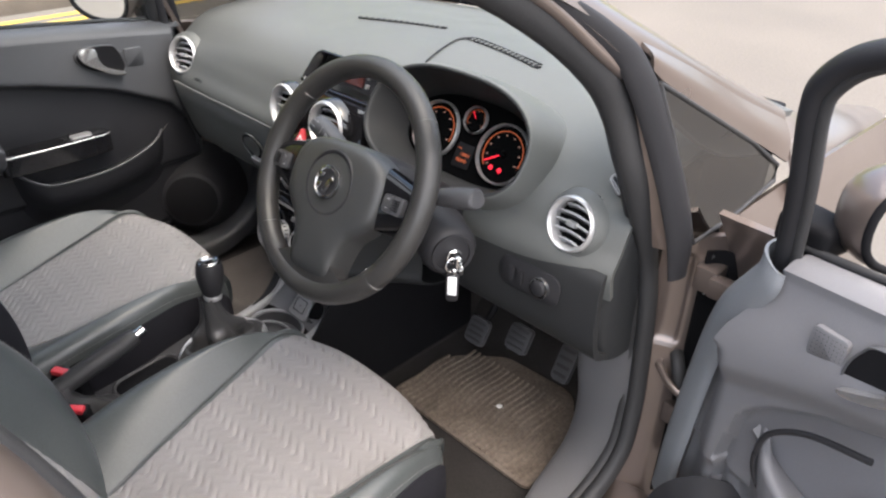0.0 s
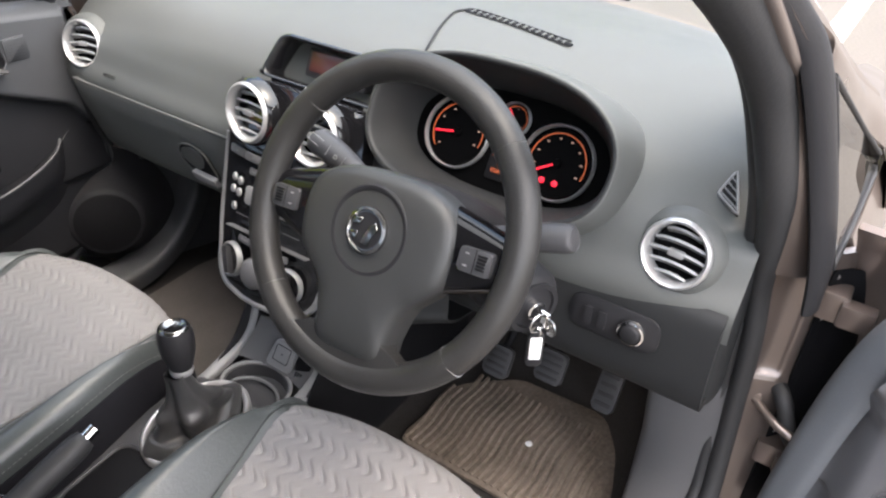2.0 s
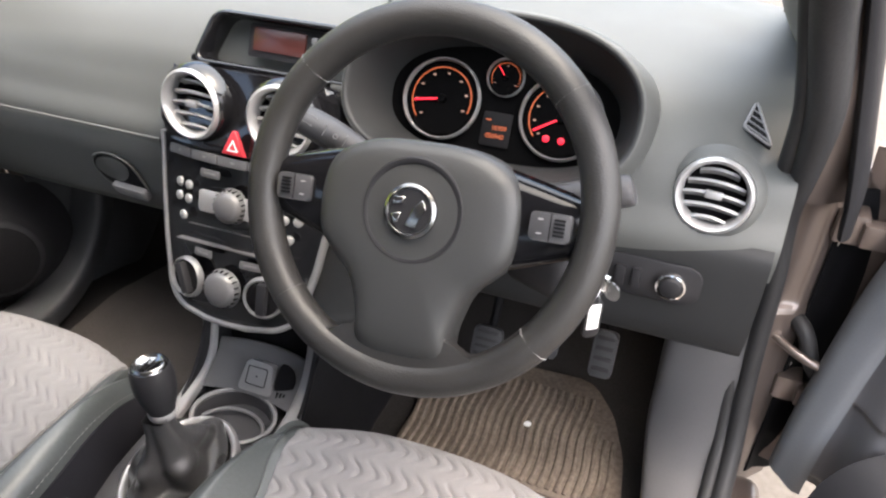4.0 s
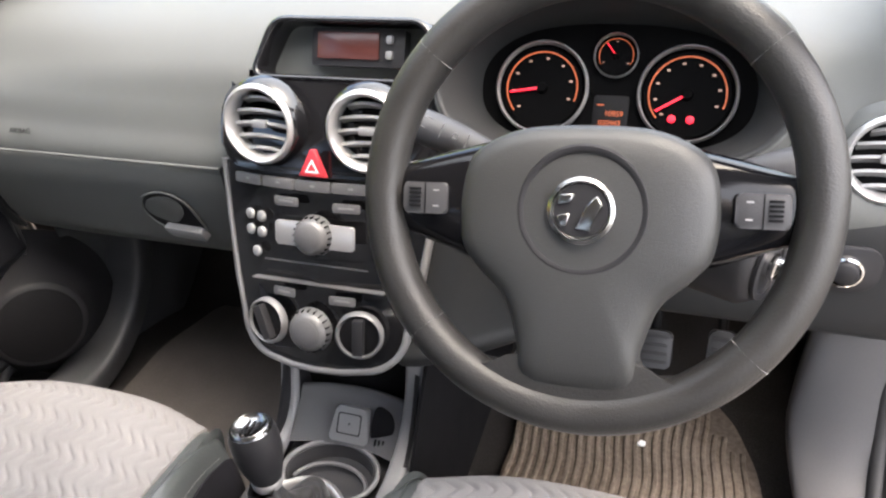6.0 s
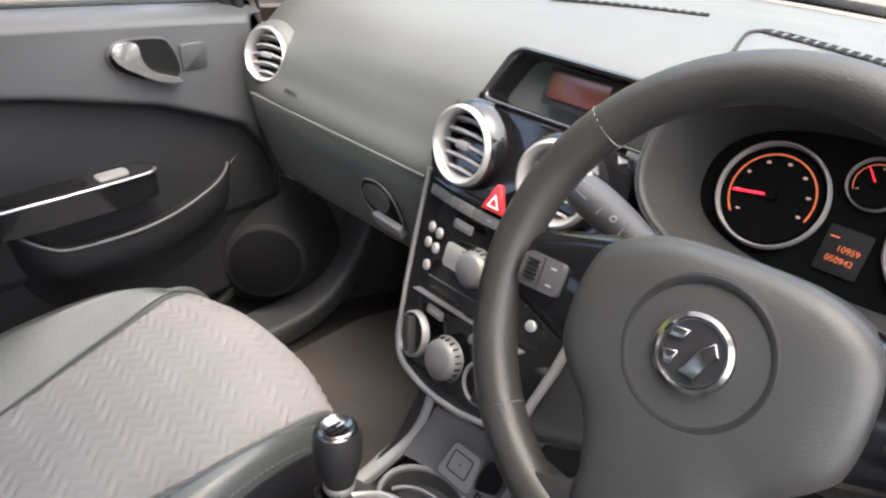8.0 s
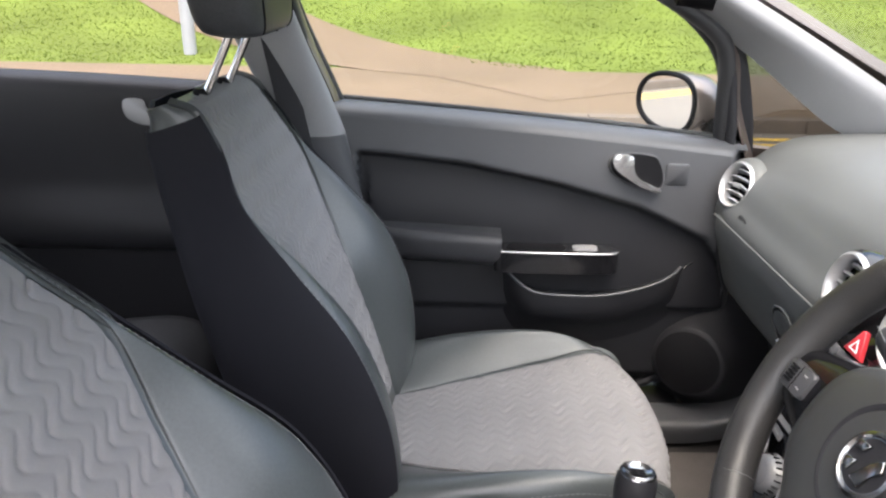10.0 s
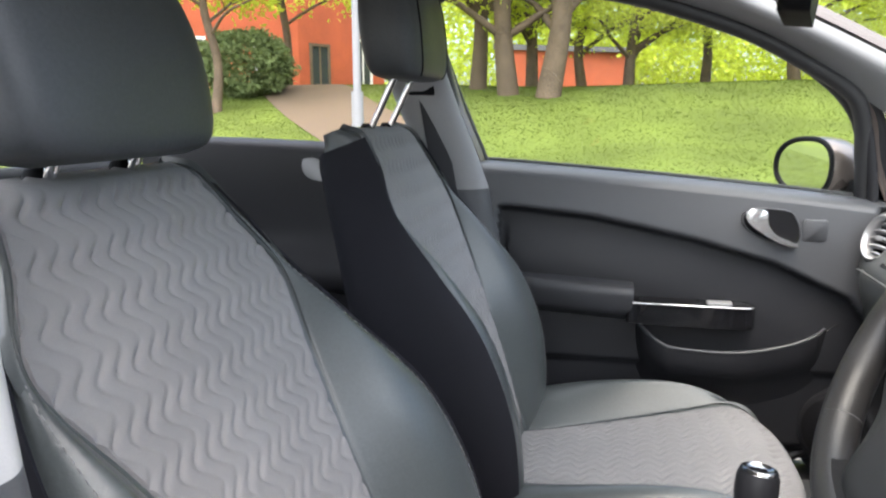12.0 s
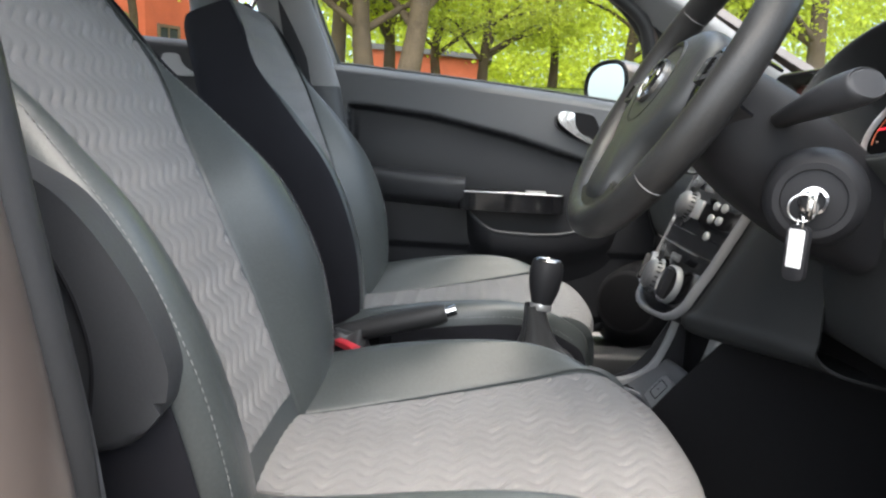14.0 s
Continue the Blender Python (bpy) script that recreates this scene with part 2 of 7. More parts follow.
def round_rect(w, h, r, n=5, cx=0.0, cy=0.0):
    out = []
    for sx, sy, a0 in ((1, 1, 0), (-1, 1, 90), (-1, -1, 180), (1, -1, 270)):
        for k in range(n + 1):
            a = radians(a0 + 90 * k / n)
            out.append((cx + sx * (w / 2 - r) + r * math.cos(a), cy + sy * (h / 2 - r) + r * math.sin(a)))
    return out


def round_poly(pts, r, n=5):
    """A polygon with its corners rounded by about r."""
    out = []
    for k in range(len(pts)):
        p, a, b = Vector(pts[k]), Vector(pts[k - 1]), Vector(pts[(k + 1) % len(pts)])
        s, e = p + (a - p).normalized() * r, p + (b - p).normalized() * r
        for i in range(n + 1):
            t = i / n
            q = s * (1 - t) ** 2 + p * 2 * t * (1 - t) + e * t * t
            out.append((q.x, q.y))
    return out


def stitches(line, r=0.0006, dash=0.005, gap=0.0035):
    """Short threads in a row along a line of points, as one mesh."""
    p = np.asarray(line, float)
    d = np.concatenate([[0], np.cumsum(np.linalg.norm(np.diff(p, axis=0), axis=1))])
    at = lambda s: np.array([np.interp(s, d, p[:, k]) for k in range(3)])
    verts, faces = [], []
    s = 0.0
    while s + dash < d[-1]:
        a, b = at(s), at(s + dash)
        t = (b - a) / (np.linalg.norm(b - a) + 1e-9)
        u = np.cross(t, (0.3, 0.5, 0.8))
        u /= np.linalg.norm(u) + 1e-9
        v = np.cross(t, u)
        base = len(verts)
        for q in (a, b):
            verts += [q + r * (math.cos(w) * u + math.sin(w) * v) for w in (0, 1.57, 3.14, 4.71)]
        faces += [(base + i, base + (i + 1) % 4, base + 4 + (i + 1) % 4, base + 4 + i) for i in range(4)] + [(base + 3, base + 2, base + 1, base), (base + 4, base + 5, base + 6, base + 7)]
        s += dash + gap
    me = bpy.data.meshes.new("stitches")
    me.from_pydata([tuple(q) for q in verts], [], faces)
    bm = bmesh.new()
    bm.from_mesh(me)
    bpy.data.meshes.remove(me)
    return bm


def circle(r, n=40, cx=0.0, cy=0.0):
    return [(cx + r * math.cos(2 * math.pi * k / n), cy + r * math.sin(2 * math.pi * k / n)) for k in range(n)]


def ring_slab(outer, inner, z0, z1, bevel=0.0015):
    """A flat band between two outlines of as many points."""
    rows = []
    b = bevel
    o, i = np.array(outer), np.array(inner)
    mid = (o + i) / 2
    def line(p, z, k=0.0):
        q = p + (mid - p) / (np.linalg.norm(mid - p, axis=1, keepdims=True) + 1e-9) * k
        return [(x, y, z) for x, y in q]
    rows = [line(o, z0), line(o, z1 - b), line(o, z1, b), line(i, z1, b), line(i, z1 - b), line(i, z0), line(o, z0)]
    bm = grid_bm(np.array(rows), closed=True)
    bmesh.ops.remove_doubles(bm, verts=bm.verts, dist=1e-6)
    return bm


def axes(origin, x, y, z):
    m = Matrix((x, y, z)).transposed().to_4x4()
    m.translation = origin
    return m


def writing(body, size, mat, m, parent, name="lettering", depth=0.0003, label=""):
    cu = bpy.data.curves.new("lettering", "FONT")
    cu.body, cu.size, cu.extrude, cu.align_x, cu.align_y = body, size, depth, "CENTER", "CENTER"
    ob = bpy.data.objects.new("lettering", cu)
    me = bpy.data.meshes.new_from_object(ob)
    bpy.data.objects.remove(ob)
    bm = bmesh.new()
    bm.from_mesh(me)
    bpy.data.meshes.remove(me)
    return part(name, moved(bm, m), mat, parent, label, smooth=0)


# ---- surroundings ----
def terrain(x, y):
    """Height of the ground: road, kerb, footway, then a grass bank that rises away from the road."""
    if x > -5.35:
        return 0.0
    if x > -8.2:
        return 0.11
    k = min(1.0, (-8.2 - x) / 11.0)
    return 0.11 + 1.75 * (k * k * (3 - 2 * k)) + 0.06 * math.sin(x * 0.7 + y * 0.5) * k


ASPHALT = material("worn_pale_asphalt", (0.130, 0.118, 0.104), 0.9, grain=60, bump=0.8, var=0.25, patch=0.8, spec=0.20)
FOOTWAY = material("dusty_tan_footway", (0.105, 0.078, 0.054), 0.9, grain=40, bump=0.5, var=0.25, patch=0.7, spec=0.15)
KERB = material("concrete_kerb", (0.105, 0.088, 0.073), 0.85, grain=60, bump=0.5, var=0.2, spec=0.15)
GRASS = material("spring_grass", (0.078, 0.102, 0.021), 0.9, grain=40, bump=1.0, var=0.5, patch=0.7, spec=0.10)
YELLOW = material("yellow_road_paint", (0.45, 0.3, 0.05), 0.8, grain=60, bump=0.4, var=0.25)
LINE = material("worn_white_road_paint", (0.45, 0.45, 0.43), 0.8, grain=50, bump=0.4, var=0.25)
BRICK = material("orange_red_brickwork", (0.30, 0.075, 0.035), 0.85, grain=30, bump=0.5, var=0.25, patch=1.5, spec=0.15)
BARK = material("grey_brown_bark", (0.10, 0.075, 0.052), 0.9, grain=25, bump=1.0, var=0.4, patch=3, spec=0.10)


def flat_bm(x0, x1, y0, y1, z, nx=1, ny=1):
    g = np.array([[(x, y, z if z is not None else terrain(x, y)) for x in np.linspace(x0, x1, nx + 1)] for y in np.linspace(y0, y1, ny + 1)])
    return grid_bm(g)


ground = part("ground", flat_bm(-5.35, 400, -400, 400, 0.0, 6, 6), ASPHALT)
tagged(ground, "pale worn asphalt road the car stands on", "road", kind="structure")
footway = part("pavement", flat_bm(-8.2, -5.5, -60, 60, 0.11, 4, 30), FOOTWAY)
tagged(footway, "dusty tan footway beside the road", "pavement", kind="structure")
for k in range(60):
    part("kerb_stone", box((-5.5, -27 + k * 0.92, -0.1), (-5.35, -27 + k * 0.92 + 0.916, 0.118), 0.012), KERB, footway)
g = np.array([[(x, y, terrain(x, y)) for x in np.concatenate([np.linspace(-8.2, -40, 50), [-80, -200, -400]])] for y in np.linspace(-70, 70, 60)])
lawn = part("lawn", grid_bm(g), GRASS)
tagged(lawn, "bright spring grass bank rising from the footway", "lawn", kind="structure")
for x in (-5.1, -4.9):
    line = part("yellow_line", flat_bm(x - 0.05, x + 0.05, -40, 40, 0.004), YELLOW)
    tagged(line, "worn yellow line painted along the kerb", "road marking", group="yellow lines", kind="structure")
bay = part("white_line", flat_bm(0.2, 0.34, 3.2, 7.5, 0.004), LINE)
tagged(bay, "worn white parking line on the asphalt", "road marking", kind="structure")

# ---- car shell ----
car = thing("car_body", (0, 0, 0), "bronze-grey hatchback body with an open driver's door", "car")


def belt(y):
    return 0.962 - 0.11 * y - 0.03 * y * y


# floor pan with tunnel and toe board
def floor_z(x, y):
    z = 0.285 if y > -0.35 else 0.285 + 0.03 * min(1, (-0.35 - y) / 0.2)
    if abs(x) < 0.13:
        z = max(z, 0.44 - max(0, y) * 0.1)
    if y > 0.28:
        z += (y - 0.28) * 1.1
    return z
ys = np.concatenate([np.linspace(0.62, 0.2, 12), np.linspace(0.15, -2.0, 20)])
g = np.array([[(x, y, floor_z(x, y)) for x in np.linspace(-0.72, 0.72, 60)] for y in ys])
part("floor_carpet", grid_bm(g, thick=-0.03), CARPET, car, "charcoal carpet over the floor and tunnel")
part("bulkhead", box((-0.66, 0.6, 0.25), (0.66, 0.64, 0.955), 0.01), DARK, car)
# Unseen boxes added to stop light leaking into the footwells.
for s in (-1, 1):
    part("footwell_light_stop", box((min(s * 0.64, s * 0.66), 0.30, 0.25), (max(s * 0.64, s * 0.66), 0.62, 0.93), 0.004), DARK, car)

for s in (-1, 1):
    # sill with tread
    part("sill", box(*[sorted_pair for sorted_pair in ((min(s * 0.68, s * 0.80), -1.25, 0.17), (max(s * 0.68, s * 0.80), 0.12, 0.335 if s > 0 else 0.30))], bevel=0.03, seg=4), PAINT, car)
    # Black on the passenger's side, grey on the driver's: shade put into the colour.
    part("sill_trim", box((min(s * 0.62, s * (0.715 if s > 0 else 0.795)), -1.0, 0.28), (max(s * 0.62, s * (0.715 if s > 0 else 0.795)), -0.05 if s > 0 else -0.02, 0.348), 0.02, 4), KICK if s > 0 else HARD, car, "grey plastic sill trim")
    # kick panel ahead of the door
    if s > 0:
        inner = [(0.600, 0.080, 0.70), (0.600, 0.082, 0.585), (0.602, 0.095, 0.50), (0.603, 0.092, 0.43), (0.610, 0.050, 0.385), (0.622, -0.05, 0.362), (0.632, -0.13, 0.354), (0.636, -0.45, 0.352)]
        outer = [(0.706, 0.088, 0.72), (0.708, 0.084, 0.62), (0.712, 0.078, 0.52), (0.714, 0.056, 0.45), (0.712, 0.010, 0.395), (0.706, -0.07, 0.366), (0.700, -0.16, 0.354), (0.696, -0.45, 0.352)]
        g = np.array([[(a[0] + 0.012, a[1] + 0.045, a[2] - 0.03), (a[0] + 0.001, a[1] + 0.012, a[2] - 0.006), (a[0] + 0.012, a[1] - 0.004, a[2] + 0.003), (a[0] * 0.5 + b[0] * 0.5, a[1] * 0.5 + b[1] * 0.5 - 0.004, a[2] * 0.5 + b[2] * 0.5 + 0.004), (b[0], b[1] + 0.004, b[2])] for a, b in zip(inner, outer)])
    else:
        g = np.array([[(s * x, y - 0.05 * max(0, 0.45 - z), z) for y, x in ((0.42, 0.60), (0.30, 0.62), (0.24, 0.645), (0.17, 0.668), (0.10, 0.682))] for z in (0.28, 0.38, 0.5, 0.62, 0.74)])
    # Lighter on the driver's side, with the open door's light in its colour.
    part("kick_panel", grid_bm(surface(g, np.linspace(0, 4, 24), np.linspace(0, len(g) - 1, 40)), thick=0.006), KICK if s > 0 else TRIM, car, "grey plastic kick panel")
    # front pillar body between dash and door, painted
    g = np.array([[(s * x, y, z) for x, y in (((0.712, 0.094), (0.728, 0.102 + dent), (0.748, 0.110 + dent), (0.764, 0.120 + dent * 0.5), (0.806, 0.166)) if s > 0 else ((0.712, -0.015), (0.722, 0.03), (0.738, 0.085), (0.765, 0.118), (0.806, 0.135)))] for z, dent in ((0.3, 0.0), (0.5, 0.0), (0.655, 0.0), (0.68, 0.002), (0.70, 0.012), (0.78, 0.013), (0.845, 0.012), (0.865, 0.002), (0.895, 0.0))])
    part("door_pillar", grid_bm(surface(g, np.linspace(0, 4, 24), np.linspace(0, 8, 60)), thick=0.012), PAINT, car, "bronze-grey painted door pillar")
    # roof rail and windscreen pillar, outside skin
    out = [(0.742, 0.40, 1.005), (0.715, 0.25, 1.075), (0.685, 0.0, 1.195), (0.655, -0.25, 1.315), (0.625, -0.5, 1.395), (0.605, -0.9, 1.43), (0.60, -1.4, 1.42), (0.60, -1.75, 1.37)]
    inn = [(0.672, 0.46, 1.012), (0.645, 0.27, 1.10), (0.61, 0.02, 1.225), (0.575, -0.23, 1.345), (0.545, -0.48, 1.435), (0.53, -0.9, 1.475), (0.525, -1.4, 1.465), (0.525, -1.75, 1.41)]
    g = np.array([[(s * a[0], a[1] - 0.0, a[2] - 0.012), (s * (a[0] * 0.8 + b[0] * 0.2 + 0.006), a[1] * 0.8 + b[1] * 0.2, a[2] * 0.8 + b[2] * 0.2 + 0.004), (s * (a[0] + b[0]) / 2, (a[1] + b[1]) / 2, (a[2] + b[2]) / 2 + 0.006), (s * b[0], b[1], b[2])] for a, b in zip(out, inn)])
    part("roof_rail", grid_bm(surface(g, np.linspace(0, 3, 10), np.linspace(0, 7, 50)), thick=0.02), PAINT, car, "bronze-grey windscreen pillar and roof rail")
    # painted skin between the rail and the quarter window, and beside the seal
    up_e = [(0.683, -0.02, 1.200), (0.688, 0.02, 1.183), (0.699, 0.12, 1.137), (0.715, 0.25, 1.072), (0.742, 0.40, 1.003)]
    lo_e = [(0.699, -0.008, 1.164), (0.706, 0.02, 1.143), (0.724, 0.13, 1.078), (0.744, 0.28, 0.998), (0.771, 0.375, 0.942)]
    g = np.array([[(s * a[0], a[1], a[2]), (s * ((a[0] + b[0]) / 2 + 0.006), (a[1] + b[1]) / 2, (a[2] + b[2]) / 2 + 0.004), (s * b[0], b[1], b[2])] for a, b in zip(up_e, lo_e)])
    part("pillar_skin_front", grid_bm(surface(g, np.linspace(0, 2, 10), np.linspace(0, 4, 30)), thick=0.006), PAINT, car, "bronze-grey painted windscreen pillar")
    in_e = [(0.605, -0.5, 1.378), (0.628, -0.25, 1.294), (0.656, -0.06, 1.17), (0.69, -0.005, 1.03), (0.706, 0.06, 0.88)]
    ou_e = [(0.618, -0.47, 1.392), (0.643, -0.25, 1.310), (0.690, -0.03, 1.165), (0.726, 0.022, 1.03), (0.752, 0.085, 0.88)]
    g = np.array([[(s * a[0], a[1], a[2]), (s * ((a[0] + b[0]) / 2 + 0.002), (a[1] + b[1]) / 2 - 0.004, (a[2] + b[2]) / 2), (s * b[0], b[1], b[2])] for a, b in zip(in_e, ou_e)])
    part("pillar_edge", grid_bm(surface(g, np.linspace(0, 2, 8), np.linspace(0, 4, 30)), thick=0.004), PAINT, car, "bronze-grey painted strip beside the seal")
    g = np.array([[(s * 0.66, y + 0.10, zb + 0.002), (s * 0.715, y + 0.045, zb), (s * 0.757, y + 0.01, zb - 0.022), (s * 0.787, y - 0.005, zb - 0.072), (s * 0.806, y, zb - 0.14)] for y, zb in ((0.385, 0.990), (0.46, 0.955), (0.6, 0.918), (0.85, 0.872), (1.2, 0.78))])
    part("wing_top", grid_bm(surface(g, np.linspace(0, 4, 16), np.linspace(0, 4, 20)), thick=0.006), PAINT, car, "bronze-grey upper wing")
    # inner pillar lining
    g = np.array([[(s * (a[0] - 0.012), a[1] - 0.035 * drop, a[2] - 0.03 - 0.055 * drop), (s * (a[0] - 0.045), a[1] - 0.02 * drop, a[2] - 0.02 - 0.03 * drop), (s * (b[0] - 0.02), b[1] - 0.02, b[2] - 0.03), (s * (b[0] - 0.012), b[1], b[2] - 0.01)] for a, b, drop in zip(out[:6], [(0.702, 0.44, 1.006), (0.662, 0.268, 1.095)] + inn[2:6], (0.6, 1.0, 0.35, 0.0, 0.0, 0.0))])
    part("pillar_lining", grid_bm(surface(g, np.linspace(0, 3, 10), np.linspace(0, 5, 40)), thick=0.008), PILLAR, car, "grey plastic windscreen pillar lining")
    # door opening seal
    seal = [(0.60, -0.75, 1.40), (0.605, -0.5, 1.375), (0.625, -0.25, 1.29), (0.648, -0.07, 1.17), (0.68, -0.01, 1.03), (0.703, 0.008, 0.85), (0.708, 0.0, 0.62), (0.705, -0.04, 0.46), (0.70, -0.13, 0.375), (0.70, -0.3, 0.352), (0.70, -0.52, 0.352), (0.70, -0.65, 0.39), (0.70, -0.71, 0.55), (0.70, -0.733, 0.7), (0.70, -0.765, 0.85), (0.695, -0.797, 1.0), (0.657, -0.872, 1.2), (0.618, -0.91, 1.35), (0.60, -0.87, 1.395)]
    if s > 0:
        seal[3:10] = [(0.655, -0.06, 1.16), (0.687, -0.005, 1.03), (0.695, 0.03, 0.95), (0.699, 0.075, 0.85), (0.710, 0.086, 0.75), (0.717, 0.090, 0.62), (0.723, 0.084, 0.53), (0.729, 0.052, 0.44), (0.722, -0.05, 0.375), (0.71, -0.25, 0.352)]
    else:
        seal = [(x + 0.035, y, z) for x, y, z in seal]
    part("door_seal", tube([(s * x, y, z) for x, y, z in seal], [0.017, 0.020, 0.026, 0.028, 0.026, 0.022] + [0.018] * (len(seal) - 13) + [0.021, 0.024, 0.026, 0.026, 0.026, 0.024, 0.020] if s > 0 else 0.017, 12, samples=130, flat=0.8, up=(1, 0, 0)), RUBBER, car, "black rubber door seal")
    part("seal_lip", tube([(s * (x - 0.020), y * 0.995 + 0.002, z) for x, y, z in seal[:14 if s > 0 else 11]], 0.011, 10, samples=90), RUBBER if s > 0 else HARD, car, "black plastic edge trim inside the seal")
    part("flange", tube([(s * (x + 0.020), y + 0.012 * (1 if y > -0.4 else -1), z + 0.004) for x, y, z in (seal if s < 0 else seal[:4])], 0.009, 8, samples=130 if s < 0 else 40), PAINT, car, "painted door flange")
    # wide black post ahead of the window
    part("window_post", tube([(s * 0.618, -0.47, 1.392), (s * 0.640, -0.27, 1.318), (s * 0.672, -0.085, 1.215), (s * 0.694, -0.03, 1.155), (s * 0.728, 0.02, 1.03), (s * 0.754, 0.048, 0.92), (s * 0.762, 0.052, 0.85)], [0.012, 0.013, 0.017, 0.022, 0.024, 0.024, 0.018], 14, samples=40, flat=0.4, up=(1, -0.3, 0)), HARD, car, "black plastic post ahead of the window")
    # quarter window
    bm = bmesh.new()
    pts = [(0.706, 0.0, 1.148), (0.742, 0.28, 0.995), (0.766, 0.345, 0.945), (0.770, 0.335, 0.92), (0.769, 0.2, 0.905), (0.767, 0.07, 0.905), (0.745, 0.045, 0.99), (0.725, 0.02, 1.08)]
    bm.faces.new([bm.verts.new((s * x, y, z)) for x, y, z in pts])
    ob = part("quarter_window", bm, TINTED, car)
    ob.visible_shadow = False
    part("quarter_window_seal", tube([(s * x, y, z) for x, y, z in pts + pts[:1]], 0.0038, 8), RUBBER, car)
    # wing and upper flank ahead of the door
    g = np.array([[(s * 0.775, y, 0.905 - 0.06 * max(0, y - 0.35)), (s * 0.80, y, 0.84 - 0.05 * max(0, y - 0.3)), (s * 0.815, y, 0.72), (s * 0.80, y, 0.5), (s * 0.78, y, 0.3)] for y in (0.158, 0.3, 0.6, 0.9, 1.2)])
    part("wing", grid_bm(surface(g, np.linspace(0, 4, 20), np.linspace(0, 4, 20)), thick=0.012), PAINT, car, "bronze-grey front wing")
    # belt pillar: painted edge, pale upper and dark lower lining
    ysl = lambda z: float(np.interp(z, (0.34, 0.42, 0.55, 0.7, 0.85, 1.0, 1.2, 1.36, 1.42), (-0.675, -0.685, -0.71, -0.733, -0.765, -0.797, -0.872, -0.91, -0.93)))
    xin = lambda z: float(np.interp(z, (0.3, 0.95, 1.42), (0.70, 0.70, 0.60)))
    sec = lambda z: [(xin(z) + dx, ysl(z) + dy) for dx, dy in ((0.012, -0.004), (-0.006, 0.0), (-0.034, 0.006), (-0.054, -0.012), (-0.060, -0.05), (-0.052, -0.10), (0.0, -0.125), (0.03, -0.13))]
    # Driver's linings use paler materials: the daylight on them is in the colour.
    for nm, zs, mt, lb in (("pillar_lower", np.linspace(0.3, 0.975, 8), KICK if s > 0 else TRIM, "grey lower belt pillar lining"), ("pillar_upper", np.linspace(0.975, 1.42, 6), LINING if s > 0 else PILLAR, "grey upper belt pillar lining, lit tone on the driver's side")):
        g = np.array([[(s * x, y, z) for x, y in sec(z)] for z in zs])
        part(nm, grid_bm(surface(g, np.linspace(0, 7, 30), np.linspace(0, len(zs) - 1, 20)), thick=0.005), mt, car, lb)
    g = np.array([[(s * (xin(z) + dx), ysl(z) + dy, z) for dx, dy in ((0.014, 0.004), (0.03, 0.012), (0.055, 0.006), (0.068, -0.02), (0.07, -0.13))] for z in np.linspace(0.3, 1.40, 10)])
    part("pillar_skin", grid_bm(surface(g, np.linspace(0, 4, 16), np.linspace(0, 9, 30)), thick=0.01), PAINT, car, "bronze-grey belt pillar")

# sill lining that sweeps up into the passenger's kick panel
ln = np.array([(-0.632, 0.215, 0.66), (-0.630, 0.195, 0.56), (-0.628, 0.165, 0.475), (-0.628, 0.105, 0.402), (-0.630, 0.025, 0.358), (-0.634, -0.08, 0.350), (-0.636, -0.30, 0.350)])
nr = np.array([(0.3, -0.95, 0.1), (0.3, -0.92, 0.25), (0.3, -0.85, 0.45), (0.3, -0.6, 0.75), (0.3, -0.3, 0.9), (0.2, -0.05, 1), (0.2, 0, 1)])
nr /= np.linalg.norm(nr, axis=1, keepdims=True)
g = np.stack([ln + nr * h + np.array([dx, 0, 0]) for dx, h in ((0.045, -0.05), (0.042, -0.012), (0.030, 0.0), (-0.02, 0.0), (-0.045, -0.006), (-0.06, -0.03))], 1)
part("sill_sweep", grid_bm(surface(g, np.linspace(0, 5, 20), np.linspace(0, 6, 40)), thick=-0.005), TRIM, car, "grey lining sweeping from sill to kick panel")
# driver's door hinges, check strap and wiring sleeve; a black sheet paints their shaded gap
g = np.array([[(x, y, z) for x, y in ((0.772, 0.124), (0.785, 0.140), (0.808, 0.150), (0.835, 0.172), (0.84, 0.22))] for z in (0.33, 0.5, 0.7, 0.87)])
part("hinge_gap_shade", grid_bm(surface(g, np.linspace(0, 4, 14), np.linspace(0, 3, 10)), thick=0.004), DARK, car, "black sheet standing for the shaded gap behind the door")
for z in (0.825, 0.54):
    hg = part("hinge", joined(box((0.762, 0.110, z - 0.022), (0.800, 0.150, z + 0.022), 0.006), box((0.792, 0.098, z - 0.017), (0.834, 0.122, z + 0.017), 0.005)), PAINT, car, "bronze-painted door hinge")
    part("hinge_pin", tube([(0.806, 0.098, z - 0.034), (0.806, 0.098, z + 0.034)], 0.008, 10), STEELPART, hg)
    for o in (-0.034, 0.034):
        part("bolt", moved(lathe([(0.0, 0.009), (0.007, 0.009), (0.009, 0.0)], 8), axes((0.772, 0.140, z + o), (1, 0, 0), (0, 0, 1), (0, -1, 0))), STEELPART, hg)
part("check_strap", joined(box((0.722, 0.105, 0.622), (0.748, 0.135, 0.650), 0.006), tube([(0.735, 0.112, 0.636), (0.775, 0.085, 0.628), (0.815, 0.080, 0.618), (0.85, 0.09, 0.612)], 0.0065, 8, samples=12)), PAINT, car, "bronze-painted door check strap")
part("wiring_sleeve", tube([(0.752, 0.135, 0.665), (0.775, 0.105, 0.655), (0.80, 0.10, 0.60), (0.835, 0.12, 0.57)], 0.012, 10, samples=14), RUBBER, car, "black ribbed wiring sleeve")
